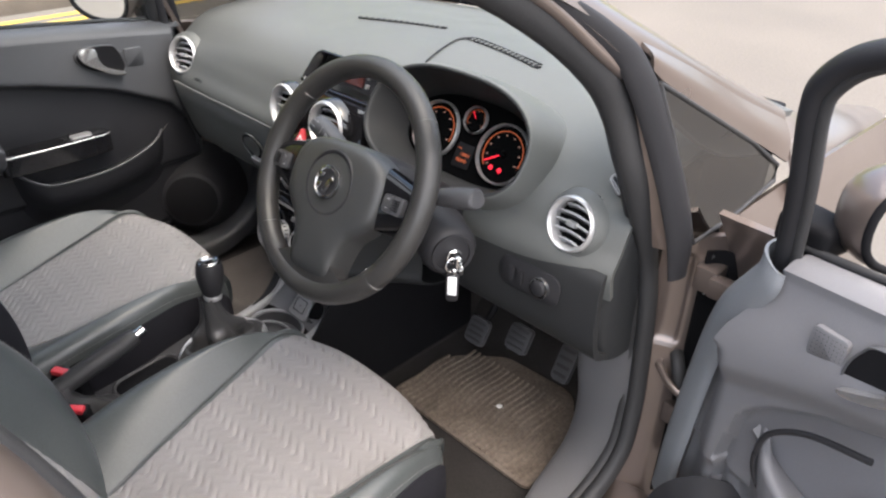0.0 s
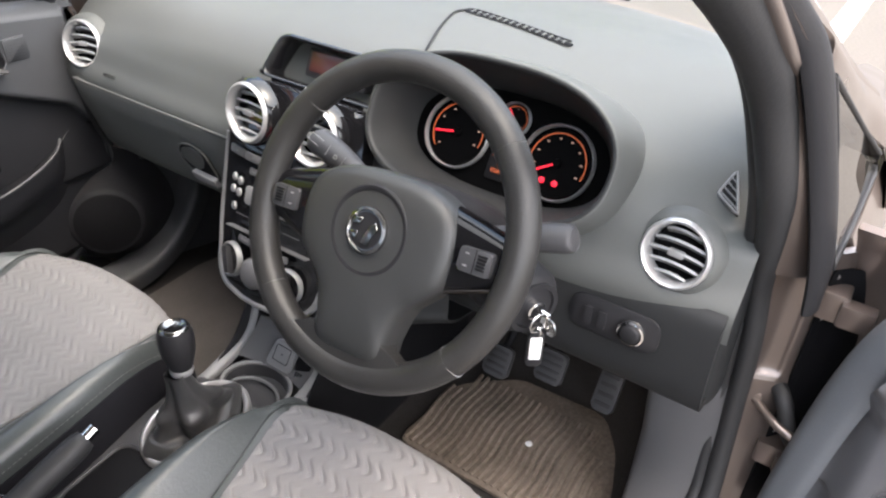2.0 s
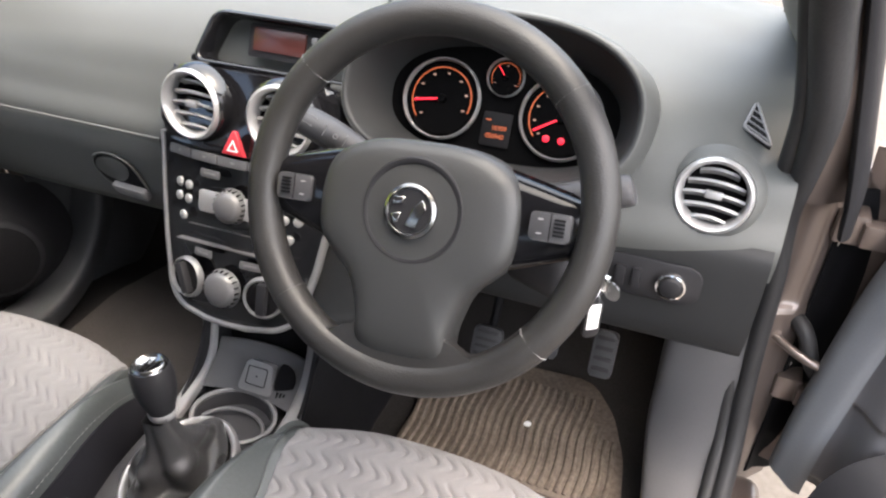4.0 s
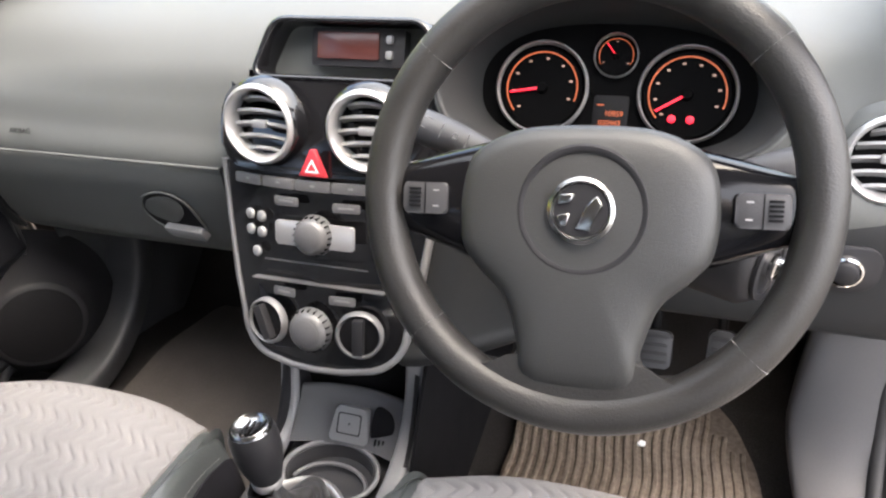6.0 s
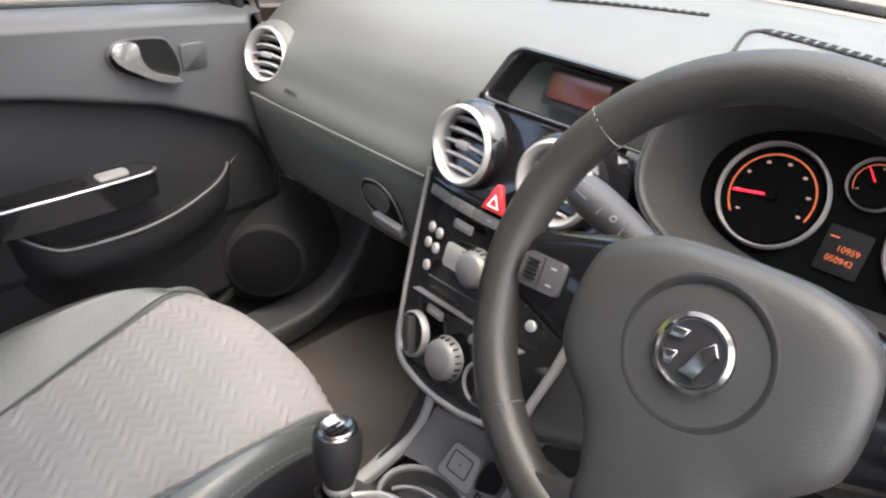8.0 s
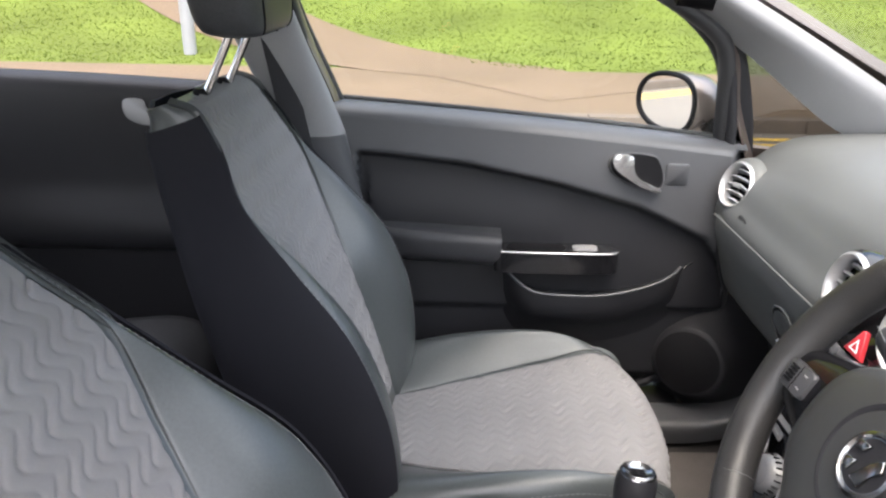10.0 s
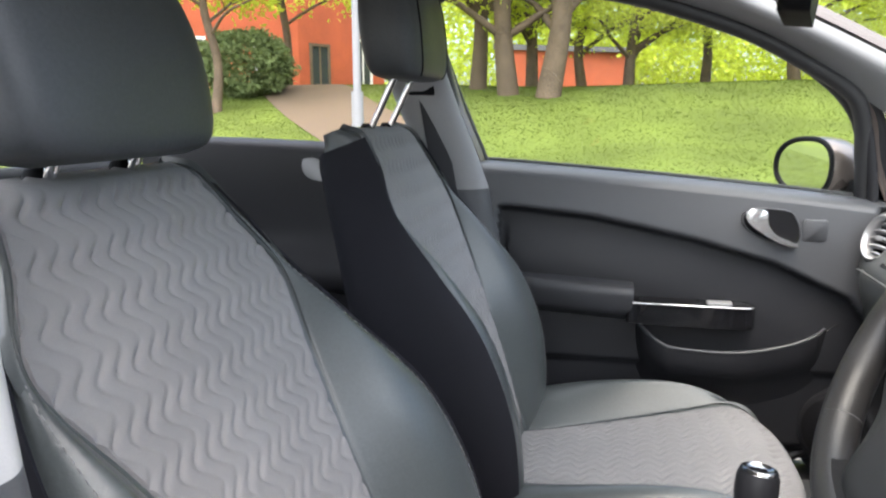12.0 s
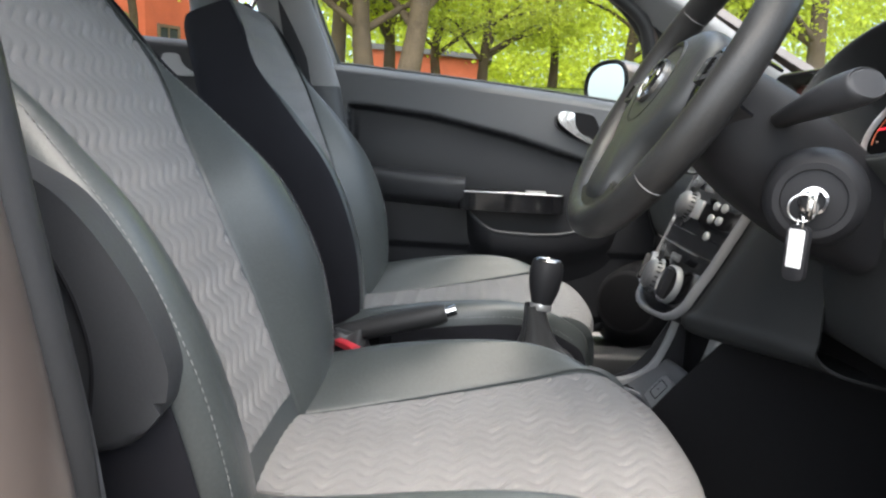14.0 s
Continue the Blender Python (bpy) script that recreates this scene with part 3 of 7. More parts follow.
# Black sheet added over the tunnel side, in place of footwell shade.
g = np.array([[(0.118 + 0.02 * k, y, 0.30 + (zt - 0.30) * (1 - k)) for k in (0.0, 0.25, 0.6, 1.0)] for y, zt in ((-0.30, 0.40), (-0.22, 0.44), (-0.12, 0.56), (-0.02, 0.66), (0.10, 0.70), (0.30, 0.70))])
part("tunnel_shade", grid_bm(surface(g, np.linspace(0, 3, 8), np.linspace(0, 5, 20)), thick=0.005), DARK, car, "black sheet added to shade the side of the centre tunnel")
# bonnet, windscreen, roof
g = np.array([[(x, y + 0.08 * (1 - (x / 0.76) ** 2), z - 0.05 * (x / 0.76) ** 2) for x in np.linspace(-0.76, 0.76, 13)] for y, z in ((0.66, 0.895), (0.74, 0.88), (0.9, 0.835), (1.1, 0.76), (1.25, 0.68), (1.3, 0.6))])
part("bonnet", grid_bm(surface(g, np.linspace(0, 12, 30), np.linspace(0, 5, 24)), thick=0.01), PAINT, car, "bronze-grey bonnet")
g = np.array([[(x * 0.635, y + 0.09 * (1 - x * x), z - 0.03 * x * x) for x in np.linspace(-1, 1, 13)] for y, z in ((0.46, 0.985), (0.53, 0.988), (0.60, 0.978), (0.66, 0.952), (0.74, 0.915))])
part("scuttle", grid_bm(surface(g, np.linspace(0, 12, 30), np.linspace(0, 4, 14)), thick=0.01), DARK, car, "black plastic scuttle below the windscreen")
for x0, x1, y0 in ((0.25, -0.38, 0.60), (-0.28, -0.62, 0.58)):
    part("wiper", tube([(x0, y0 + 0.06, 1.004), ((x0 + x1) / 2, y0 + 0.03, 1.012), (x1, y0 - 0.02, 1.010)], 0.009, 8, samples=16), DARK, car, "black wiper arm")
g = np.array([[(x * w, y + 0.10 * (1 - x * x), z + 0.03 * (1 - x * x)) for x in np.linspace(-1, 1, 9)] for w, y, z in ((0.70, 0.52, 0.98), (0.655, 0.27, 1.095), (0.62, 0.02, 1.22), (0.585, -0.23, 1.34), (0.55, -0.48, 1.43))])
ob = part("windscreen", grid_bm(surface(g, np.linspace(0, 8, 20), np.linspace(0, 4, 20))), GLASS, car)
ob.visible_shadow = False
g = np.array([[(x * 0.545, y + 0.10 * (1 - x * x) * (y > -0.6), z + 0.03 * (1 - x * x)) for x in np.linspace(-1, 1, 9)] for y, z in ((-0.46, 1.425), (-0.7, 1.46), (-1.1, 1.475), (-1.5, 1.455), (-1.75, 1.41), (-1.9, 1.36))])
part("roof", grid_bm(surface(g, np.linspace(0, 8, 20), np.linspace(0, 5, 24)), thick=0.015), PAINT, car, "bronze-grey roof")
part("headlining", grid_bm(surface(g, np.linspace(0, 8, 20), np.linspace(0, 5, 24)) - np.array([0, 0, 0.045]), thick=0.008), LINING, car, "pale grey cloth headlining")
# rear-view mirror
rvm = thing("rear_view_mirror", (-0.11, -0.31, 1.29), "black rear-view mirror below the headlining", "mirror")
m = axes((-0.11, -0.308, 1.292), Vector((0.96, -0.25, 0)).normalized(), Vector((0, 0.12, 0.99)).normalized(), Vector((0.96, -0.25, 0)).normalized().cross(Vector((0, 0.12, 0.99)).normalized()))
part("housing", moved(slab(round_rect(0.235, 0.072, 0.028, 8), -0.03, 0.006, 0.01, 3), m), DARK, rvm, "black mirror housing")
part("glass", moved(slab(round_rect(0.222, 0.060, 0.024, 8), 0.004, 0.0075, 0.0005), m), MIRROR, rvm)
part("stem", tube([(-0.105, -0.288, 1.30), (-0.08, -0.265, 1.345), (-0.05, -0.26, 1.385)], 0.010, 10, samples=10), DARK, rvm)
# front belts and height adjusters
for s in (-1, 1):
    sb = thing("seat_belt", (s * 0.6, -0.88, 0.5), "black seat belt webbing on the belt pillar", "seat belt", "seat belts")
    part("webbing", tube([(s * 0.595, -0.905, 1.22), (s * 0.61, -0.87, 1.0), (s * 0.63, -0.83, 0.75), (s * 0.635, -0.80, 0.45)], 0.024, 8, samples=20, flat=0.06, up=(1, 0.4, 0.2)), BELT, sb)
    part("adjuster", box((min(s * 0.585, s * 0.62), -0.95, 1.17), (max(s * 0.585, s * 0.62), -0.88, 1.27), 0.015, 3), DARK, sb, "black belt height adjuster")
# tail: rear panel and side panels behind the rear doors
part("tailgate", box((-0.70, -1.98, 0.3), (0.70, -1.93, 1.0), 0.02), HARD, car)
for s in (-1, 1):
    g = np.array([[(s * x, y, z) for y in (-1.5, -1.7, -1.95)] for z, x in ((0.3, 0.72), (0.7, 0.73), (1.0, 0.71))])
    part("rear_side_panel", grid_bm(surface(g, np.linspace(0, 2, 8), np.linspace(0, 2, 8)), thick=0.03), TRIM, car)
    g = np.array([[(s * (0.71 - 0.12 * k), y0 + (-0.05 * k), 1.0 + 0.4 * k) for y0 in (-1.74 + 0.1 * k, -1.82 + 0.05 * k, -1.96)] for k in (0, 0.5, 1)])
    part("rear_pillar", grid_bm(surface(g, np.linspace(0, 2, 8), np.linspace(0, 2, 8)), thick=0.03), PILLAR, car, "grey rear pillar lining")


# ---- doors ----
def door(name, s, label, rear=False, at=(0, 0, 0)):
    """A front door in its closed place; s is -1 for the passenger's side and 1 for the driver's."""
    d = thing(name, at, label, "car door", "car doors")
    P = lambda x, y, z: (s * x, y, z)
    rear_y = lambda z: -0.825 + 0.26 * (1.03 - z) + 0.10 * max(0.0, 0.62 - z)
    zl = lambda y: float(np.interp(y, (-0.80, -0.75, -0.70, -0.546, -0.345, -0.178, -0.03, 0.01, 0.05), (0.94, 0.939, 0.936, 0.92, 0.88, 0.834, 0.766, 0.712, 0.66)))
    step = lambda v: min(1.0, max(0.0, v)) ** 2 * (3 - 2 * min(1.0, max(0.0, v)))
    yf = lambda z: 0.035 if s < 0 else float(np.interp(z, (0.44, 0.55, 0.70, 0.79, 0.85, 0.90, 0.93), (0.082, 0.076, 0.062, 0.048, 0.030, 0.002, -0.014)))
    if s > 0:
        zl = lambda y: float(np.interp(y, (-0.80, -0.75, -0.70, -0.546, -0.345, -0.205, -0.12, -0.053, -0.030, -0.016, -0.004, 0.004), (0.94, 0.939, 0.936, 0.92, 0.88, 0.832, 0.797, 0.757, 0.733, 0.703, 0.64, 0.30)))
    crease = lambda y: float(np.interp(y, (-0.8, -0.4, -0.192, -0.115, 0.02), (0.945, 0.925, 0.868, 0.847, 0.79)))
    rows = []
    for k in np.linspace(0, 1, 150):
        row = [P(0.748, 0, -0.03), P(0.742, 0, -0.004), P(0.725, 0, 0.003), P(0.70, 0, 0.001), P(0.684, 0, -0.008)]
        y0 = yf(0.93) + (rear_y(1.03) - yf(0.93)) * k
        row = [(x, y0, belt(y0) + z) for x, _, z in row]
        for q in np.linspace(0, 1, 130):
            z = belt(y0) - 0.02 - q * (belt(y0) - 0.40)
            y = yf(z) + (rear_y(z) - yf(z)) * k
            line = zl(y)
            x = 0.672 - 0.006 * step((belt(y) - z) / 0.12) + 0.024 * step((line - z + 0.004) / 0.018) * step((y + 0.765) / 0.012)
            if z < line - 0.012 and y > -0.74:
                x -= 0.010 * step((line - z - 0.02) / 0.12)
            if z < 0.60:
                x += 0.012 * step((0.60 - z) / 0.02)
            x += 0.03 * step((0.43 - z) / 0.04) + 0.05 * step((y - yf(z) + 0.035) / 0.035) * (z > 0.7) * (s < 0)
            if s > 0:
                slope = step((belt(y) - z) / max(0.02, belt(y) - crease(y)))
                x += 0.016 - 0.026 * slope + 0.020 * step((crease(y) - z) / 0.05) + 0.034 * step((y - 0.012) / 0.05) * step((crease(y) + 0.03 - z) / 0.03)
            row.append(P(x, y, z))
        rows.append(row)
    # Driver's door takes the lit tone, the passenger's insert the shaded one.
    for nm, mt, lb, inside in (("door_card", TRIM if s < 0 else LIT_TRIM, "grey plastic door lining", False), ("door_insert", INSERT if s < 0 else LIT_TRIM, "lower door insert", True)):
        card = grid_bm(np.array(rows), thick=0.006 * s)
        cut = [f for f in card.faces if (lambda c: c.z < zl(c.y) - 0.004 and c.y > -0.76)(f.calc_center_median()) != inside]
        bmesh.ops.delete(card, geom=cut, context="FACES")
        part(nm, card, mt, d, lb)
    # outer skin
    g = np.array([[P(0.752, y, belt(y) - 0.005), P(0.785, y, 0.88), P(0.81, y, 0.75), P(0.815, y, 0.6), P(0.79, y, 0.42), P(0.775, y, 0.36)] for y in (0.15, -0.2, -0.5, -0.74)])
    part("outer_skin", grid_bm(surface(g, np.linspace(0, 5, 20), np.linspace(0, 3, 20)), thick=0.01), PAINT, d, "bronze-grey painted door skin")
    if s > 0:
        g = np.array([[P(0.676 + dx, yf(z) - 0.008, z - 0.004), P(0.672 + dx, yf(z) + 0.004, z), P(0.676 + dx, yf(z) + 0.022, z + 0.010), P(0.694 + dx * 0.6, yf(z) + 0.036, z + 0.014), P(0.73, yf(z) + 0.042, z + 0.012), P(0.792, yf(z) + 0.040, z)] for z, dx in ((0.40, 0.03), (0.50, 0.028), (0.6, 0.026), (0.7, 0.024), (0.79, 0.016), (0.85, 0.008), (0.90, 0.002), (0.93, 0.0), (0.955, 0.004))])
    else:
        g = np.array([[P(0.686, 0.029, z), P(0.700, 0.049, z), P(0.728, 0.061, z), P(0.75, 0.064, z), P(0.765, 0.067, z), P(0.792, 0.065, z)] for z in (0.40, 0.55, 0.7, 0.85, 0.925)])
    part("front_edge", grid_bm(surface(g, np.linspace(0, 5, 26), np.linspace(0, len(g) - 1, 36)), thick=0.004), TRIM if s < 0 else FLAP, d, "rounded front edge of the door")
    g = np.array([[P(x, rear_y(z) - 0.012, z) for x in (0.69, 0.72, 0.75, 0.785)] for z in (1.02, 0.9, 0.75, 0.6, 0.45, 0.4)])
    part("rear_edge", grid_bm(surface(g, np.linspace(0, 3, 8), np.linspace(0, 5, 20)), thick=0.012), PAINT, d)
    # window frame
    front = [P(0.735, -0.005, 0.945), P(0.706, -0.022, 1.05), P(0.676, -0.042, 1.135), P(0.660, -0.075, 1.182), P(0.646, -0.16, 1.235)] if s < 0 else [P(0.722, 0.008, 0.945), P(0.69, -0.002, 1.07), P(0.664, -0.006, 1.165), P(0.654, -0.018, 1.207), P(0.648, -0.062, 1.245), P(0.642, -0.16, 1.275)]
    fr = front + [ P(0.63, -0.29, 1.30), P(0.613, -0.5, 1.365), P(0.605, -0.7, 1.392), P(0.605, -0.905, 1.395)]
    part("window_frame", tube(fr, 0.016, 12, samples=60, flat=1.3, up=(1, 0, 0)), RUBBER if s < 0 else HARD, d, "black window frame")
    if s > 0:
        part("glass_channel", tube([(x - 0.004, y - 0.014, z - 0.006) for x, y, z in fr], 0.008, 10, samples=60), RUBBER, d, "rubber glass channel")
    part("window_frame_rear", tube([P(0.605, -0.905, 1.395), P(0.66, -0.875, 1.2), P(0.735, -0.835, 1.02), P(0.735, -0.80, 0.93)], 0.018, 10, samples=16, flat=1.3, up=(1, 0, 0)), RUBBER, d, "black window frame")
    if s < 0:
        pts = [P(0.735, -0.012, 0.945), P(0.676, -0.05, 1.13), P(0.658, -0.085, 1.175), P(0.632, -0.29, 1.295), P(0.615, -0.5, 1.36), P(0.605, -0.90, 1.39), P(0.735, -0.835, 1.02)]
        bm = bmesh.new()
        bm.faces.new([bm.verts.new(p) for p in pts])
        ob = part("window_pane", bm, GLASS, d)
        ob.visible_shadow = False
    part("window_strip", tube([P(0.738, y, belt(y) + 0.004) for y in np.linspace(0.0, -0.85, 12)], 0.006, 8), RUBBER, d)
    # arm rest
    g = np.array([[P(0.685, y, zt + 0.005), P(0.66, y, zt), P(x + 0.008, y, zt - 0.004), P(x, y, zt - 0.02), P(x + 0.012, y, zt - 0.06), P(0.685, y, zt - 0.085)] for y, zt, x in ((-0.76, 0.782, 0.668), (-0.70, 0.782, 0.645), (-0.6, 0.778, 0.632), (-0.48, 0.772, 0.628), (-0.46, 0.77, 0.63))])
    part("arm_rest", grid_bm(surface(g, np.linspace(0, 5, 30), np.linspace(0, 4, 30)), thick=0.006), ARM, d, "padded dark grey arm rest")
    # pull handle with switch panel
    body = moved(slab(smooth_outline([(-0.462, 0.632), (-0.35, 0.624), (-0.24, 0.628), (-0.215, 0.645), (-0.22, 0.672), (-0.3, 0.69), (-0.42, 0.69), (-0.468, 0.688), (-0.472, 0.66)]), 0.0, 0.048, 0.008), Matrix(((0, s, 0, 0), (1, 0, 0, 0), (0, 0, 1, 0.695), (0, 0, 0, 1))))
    part("pull_handle", body, GLOSS, d, "gloss black door pull")
    part("pull_trim", tube([P(0.631, -0.462, 0.740), P(0.622, -0.35, 0.742), P(0.626, -0.24, 0.741), P(0.638, -0.217, 0.741)], 0.0024, 10, samples=24), LEVER, d, "silver strip on the door pull")
    dish = Matrix(((0, s, 0, 0), (1, 0, 0, 0), (0, 0, 1, 0.0), (0, 0, 0, 1)))
    # Flat dark slab paints the shade of a grip recess.
    part("dish_shade", moved(slab(smooth_outline([(-0.44, 0.640), (-0.34, 0.634), (-0.335, 0.668), (-0.43, 0.672)]), 0.738, 0.7442, 0.0), dish), DARK, d, "flat dark slab drawn as the grip recess")
    part("window_switch", moved(slab(round_rect(0.05, 0.024, 0.005, cx=-0.285, cy=0.650), 0.738, 0.7475, 0.002), dish), SLAT, d, "grey window switch")
    # map pocket
    g = np.array([[P(0.686, y, zt - 0.012), P(x + 0.006, y, zt), P(x, y, zt - 0.008), P(x + 0.006, y, zt - 0.05), P(0.676 + 0.4 * (x - 0.635), y, zt - 0.10), P(0.712, y, zt - 0.20)] for y, zt, x in ((-0.47, 0.715, 0.712), (-0.44, 0.68, 0.664), (-0.40, 0.652, 0.642), (-0.36, 0.642, 0.638), (-0.25, 0.642, 0.635), (-0.16, 0.658, 0.642), (-0.09, 0.682, 0.660), (-0.04, 0.71, 0.712))])
    part("map_pocket", grid_bm(surface(g, np.linspace(0, 5, 30), np.linspace(0, 7, 44)), thick=0.006), INSERT if s < 0 else LIT_TRIM, d, "moulded door pocket")
    lip = surface(g, np.array([1.4]), np.linspace(0.7, 6.4, 40))[:, 0]
    part("pocket_lip", tube(lip, 0.0036, 8), TRIM, d)
    if s > 0:
        part("pocket_rim", tube([P(0.668, -0.13, 0.60), P(0.664, -0.100, 0.628), P(0.662, -0.074, 0.66), P(0.662, -0.068, 0.70), P(0.664, -0.080, 0.738), P(0.668, -0.125, 0.772), P(0.670, -0.2, 0.795)], 0.0045, 8, samples=40), HARD, d, "dark rim of the door pocket")
    # speaker
    ax = Vector((-s * 0.80, -0.55, 0.1)).normalized()
    sx = Vector((0, 0, 1)).cross(ax).normalized()
    sp = moved(lathe([(0.0, 0.052), (0.068, 0.052), (0.078, 0.050), (0.083, 0.044), (0.088, 0.03), (0.110, -0.005), (0.15, -0.05)][:7 if s < 0 else 6], 40), axes(P(0.685, -0.008 if s < 0 else -0.03, 0.475 if s < 0 else 0.455), sx, ax.cross(sx), ax))
    part("speaker", sp, HARD, d, "round grey speaker housing")
    part("speaker_grille", moved(lathe([(0.0, 0.0545), (0.067, 0.0545), (0.071, 0.052)], 40), axes(P(0.685, -0.008 if s < 0 else -0.03, 0.475 if s < 0 else 0.455), sx, ax.cross(sx), ax)), DARK, d, "round speaker grille")
    # inner release: cup, bezel, lever
    toward = Matrix(((0, 0, -s, s * 0.6635), (1, 0, 0, 0), (0, 1, 0, 0), (0, 0, 0, 1)))
    hole = smooth_outline([(-0.222, 0.944), (-0.164, 0.940), (-0.148, 0.926), (-0.138, 0.899), (-0.141, 0.877), (-0.170, 0.874), (-0.210, 0.887), (-0.238, 0.905), (-0.245, 0.928)], 56)
    mid_b = np.array(hole).mean(0)
    bez = [tuple(mid_b + (np.array(q) - mid_b) * 1.07) for q in hole]
    part("handle_bezel", moved(ring_slab(bez, hole, -0.006, 0.0025, 0.001), toward), TRIM, d, "grey handle bezel")
    # No hollow is cut: a dark slab stands for the shaded cup.
    part("cup_shade", moved(slab(hole, -0.006, 0.0015, 0.0), toward), DARK, d, "dark slab in place of the handle recess")
    lever = moved(slab(smooth_outline([(-0.244, 0.936), (-0.236, 0.945), (-0.211, 0.944), (-0.203, 0.936), (-0.202, 0.917), (-0.186, 0.895), (-0.150, 0.878), (-0.141, 0.872), (-0.152, 0.869), (-0.186, 0.881), (-0.214, 0.898), (-0.234, 0.912), (-0.243, 0.924)], 64), 0.002, 0.017, 0.006, 3), toward)
    part("door_release", lever, LEVER, d, "satin chrome inside door release")
    part("tweeter_grille", moved(slab(round_rect(0.046, 0.044, 0.006, cx=-0.108, cy=0.903), -0.008, -0.0005, 0.001), toward), TRIM if s < 0 else LIT_TRIM, d, "perforated tweeter cover")
    holes = joined(*[moved(slab(circle(0.0006, 6, -0.127 + 0.0054 * i, 0.888 + 0.0060 * j), -0.0012, -0.0001, 0.0), toward) for i in range(8) for j in range(6)])
    part("tweeter_holes", holes, DARK, d)
    # outside mirror
    mx = Vector((-s * 0.92, 0.39, 0.0)).normalized()
    mn = mx.cross(Vector((0, 0, 1)))
    my = (Vector((0, 0, 1)) + mn * (-0.03 if mn.y < 0 else 0.03)).normalized()
    mm = axes(P(0.832, -0.10, 1.022), mx, my, mx.cross(my))
    zs = 1 if (mm.to_3x3() @ Vector((0, 0, 1))).y < 0 else -1
    sh = lambda k, z: [(0.100 * k * math.copysign(abs(math.cos(a)) ** 0.8, math.cos(a)), 0.064 * k * math.copysign(abs(math.sin(a)) ** 0.85, math.sin(a)) * (1 + 0.12 * math.cos(a)), zs * z) for a in np.linspace(0, 2 * np.pi, 36, endpoint=False)]
    rings = np.array([sh(0.90, 0.002), sh(0.96, 0.006), sh(1.0, 0.0), sh(1.03, -0.02), sh(0.98, -0.055), sh(0.75, -0.085), sh(0.4, -0.10)])
    part("mirror_housing", moved(grid_bm(crom(rings, np.linspace(0, 6, 24)), closed=True, cap=True), mm), PAINT, d, "painted door mirror housing")
    mg = bmesh.new()
    mg.faces.new([mg.verts.new((x, y, zs * 0.004)) for x, y, _ in sh(0.90, 0)])
    part("mirror_glass", moved(mg, mm), MIRROR, d)
    part("mirror_rim", moved(tube([(x, y, zs * 0.004) for x, y, _ in sh(0.94, 0)], 0.006, 8, loop=True), mm), DARK, d)
    part("mirror_foot", box(tuple(np.minimum(P(0.735, -0.03, 0.955), P(0.80, 0.05, 1.0))), tuple(np.maximum(P(0.735, -0.03, 0.955), P(0.80, 0.05, 1.0))), 0.012, 3), DARK, d)
    return d


door("front_door", -1, "closed passenger door with dark grey lining")
HINGE = (0.785, 0.15, 0.0)
driver_door = door("front_door", 1, "wide open driver's door, grey lining facing the seat", at=HINGE)
driver_door.matrix_basis = Matrix.Translation(HINGE) @ Matrix.Rotation(radians(74), 4, "Z")


def rear_door(s):
    d = thing("rear_door", (s * 0.7, -0.9, 0), "closed rear door with black lining", "car door", "car doors")
    g = np.array([[(s * x, y, zz) for x, zz in ((0.74, z - 0.01), (0.725, z), (0.70, z - 0.002), (0.69, z - 0.03), (0.688, z - 0.2), (0.66, 0.78), (0.66, 0.74), (0.69, 0.70), (0.69, 0.4))] for y, z in ((-0.9, 1.035), (-1.15, 1.05), (-1.4, 1.06), (-1.65, 1.065))])
    part("door_card", grid_bm(surface(g, np.linspace(0, 8, 40), np.linspace(0, 3, 24)), thick=0.02), HARD, d, "black plastic rear door lining")
    part("outer_skin", box((min(s * 0.80, s * 0.76), -1.65, 0.35), (max(s * 0.80, s * 0.76), -0.88, 1.0), 0.02), PAINT, d)
    toward = Matrix(((0, 0, -s, s * 0.69), (1, 0, 0, 0), (0, 1, 0, 0), (0, 0, 0, 1)))
    part("door_release", moved(slab(smooth_outline([(-1.222, 1.032), (-1.185, 1.034), (-1.172, 1.010), (-1.14, 0.985), (-1.19, 0.984), (-1.22, 1.0)]), -0.01, 0.022, 0.004), toward), GREYTRIM, d, "chrome inside door release")
    part("window_frame", tube([(s * 0.72, -1.62, 1.06), (s * 0.66, -1.60, 1.25), (s * 0.605, -1.53, 1.40)], 0.014, 8, samples=12, up=(1, 0, 0)), RUBBER, d)
    return d


rear_door(-1)
# Right-hand door is unseen, added to keep light out of the cabin.
rear_door(1)


# ---- seats ----
def waves(u, v, pitch=0.0215, length=0.046, high=0.0052):
    """Snaking ribs along the cloth: u across them, v along, both in metres."""
    ph = (u + 0.0092 * np.sin(2 * np.pi * v / length)) / pitch
    f = ph - np.floor(ph)
    rib = 1 - np.abs(2 * f - 1) ** 2.8
    band = (0.5 + 0.5 * np.sin(2 * np.pi * v / length + 2.2)) ** 1.4
    return high * (rib - 0.78) * (0.12 + 0.88 * band)


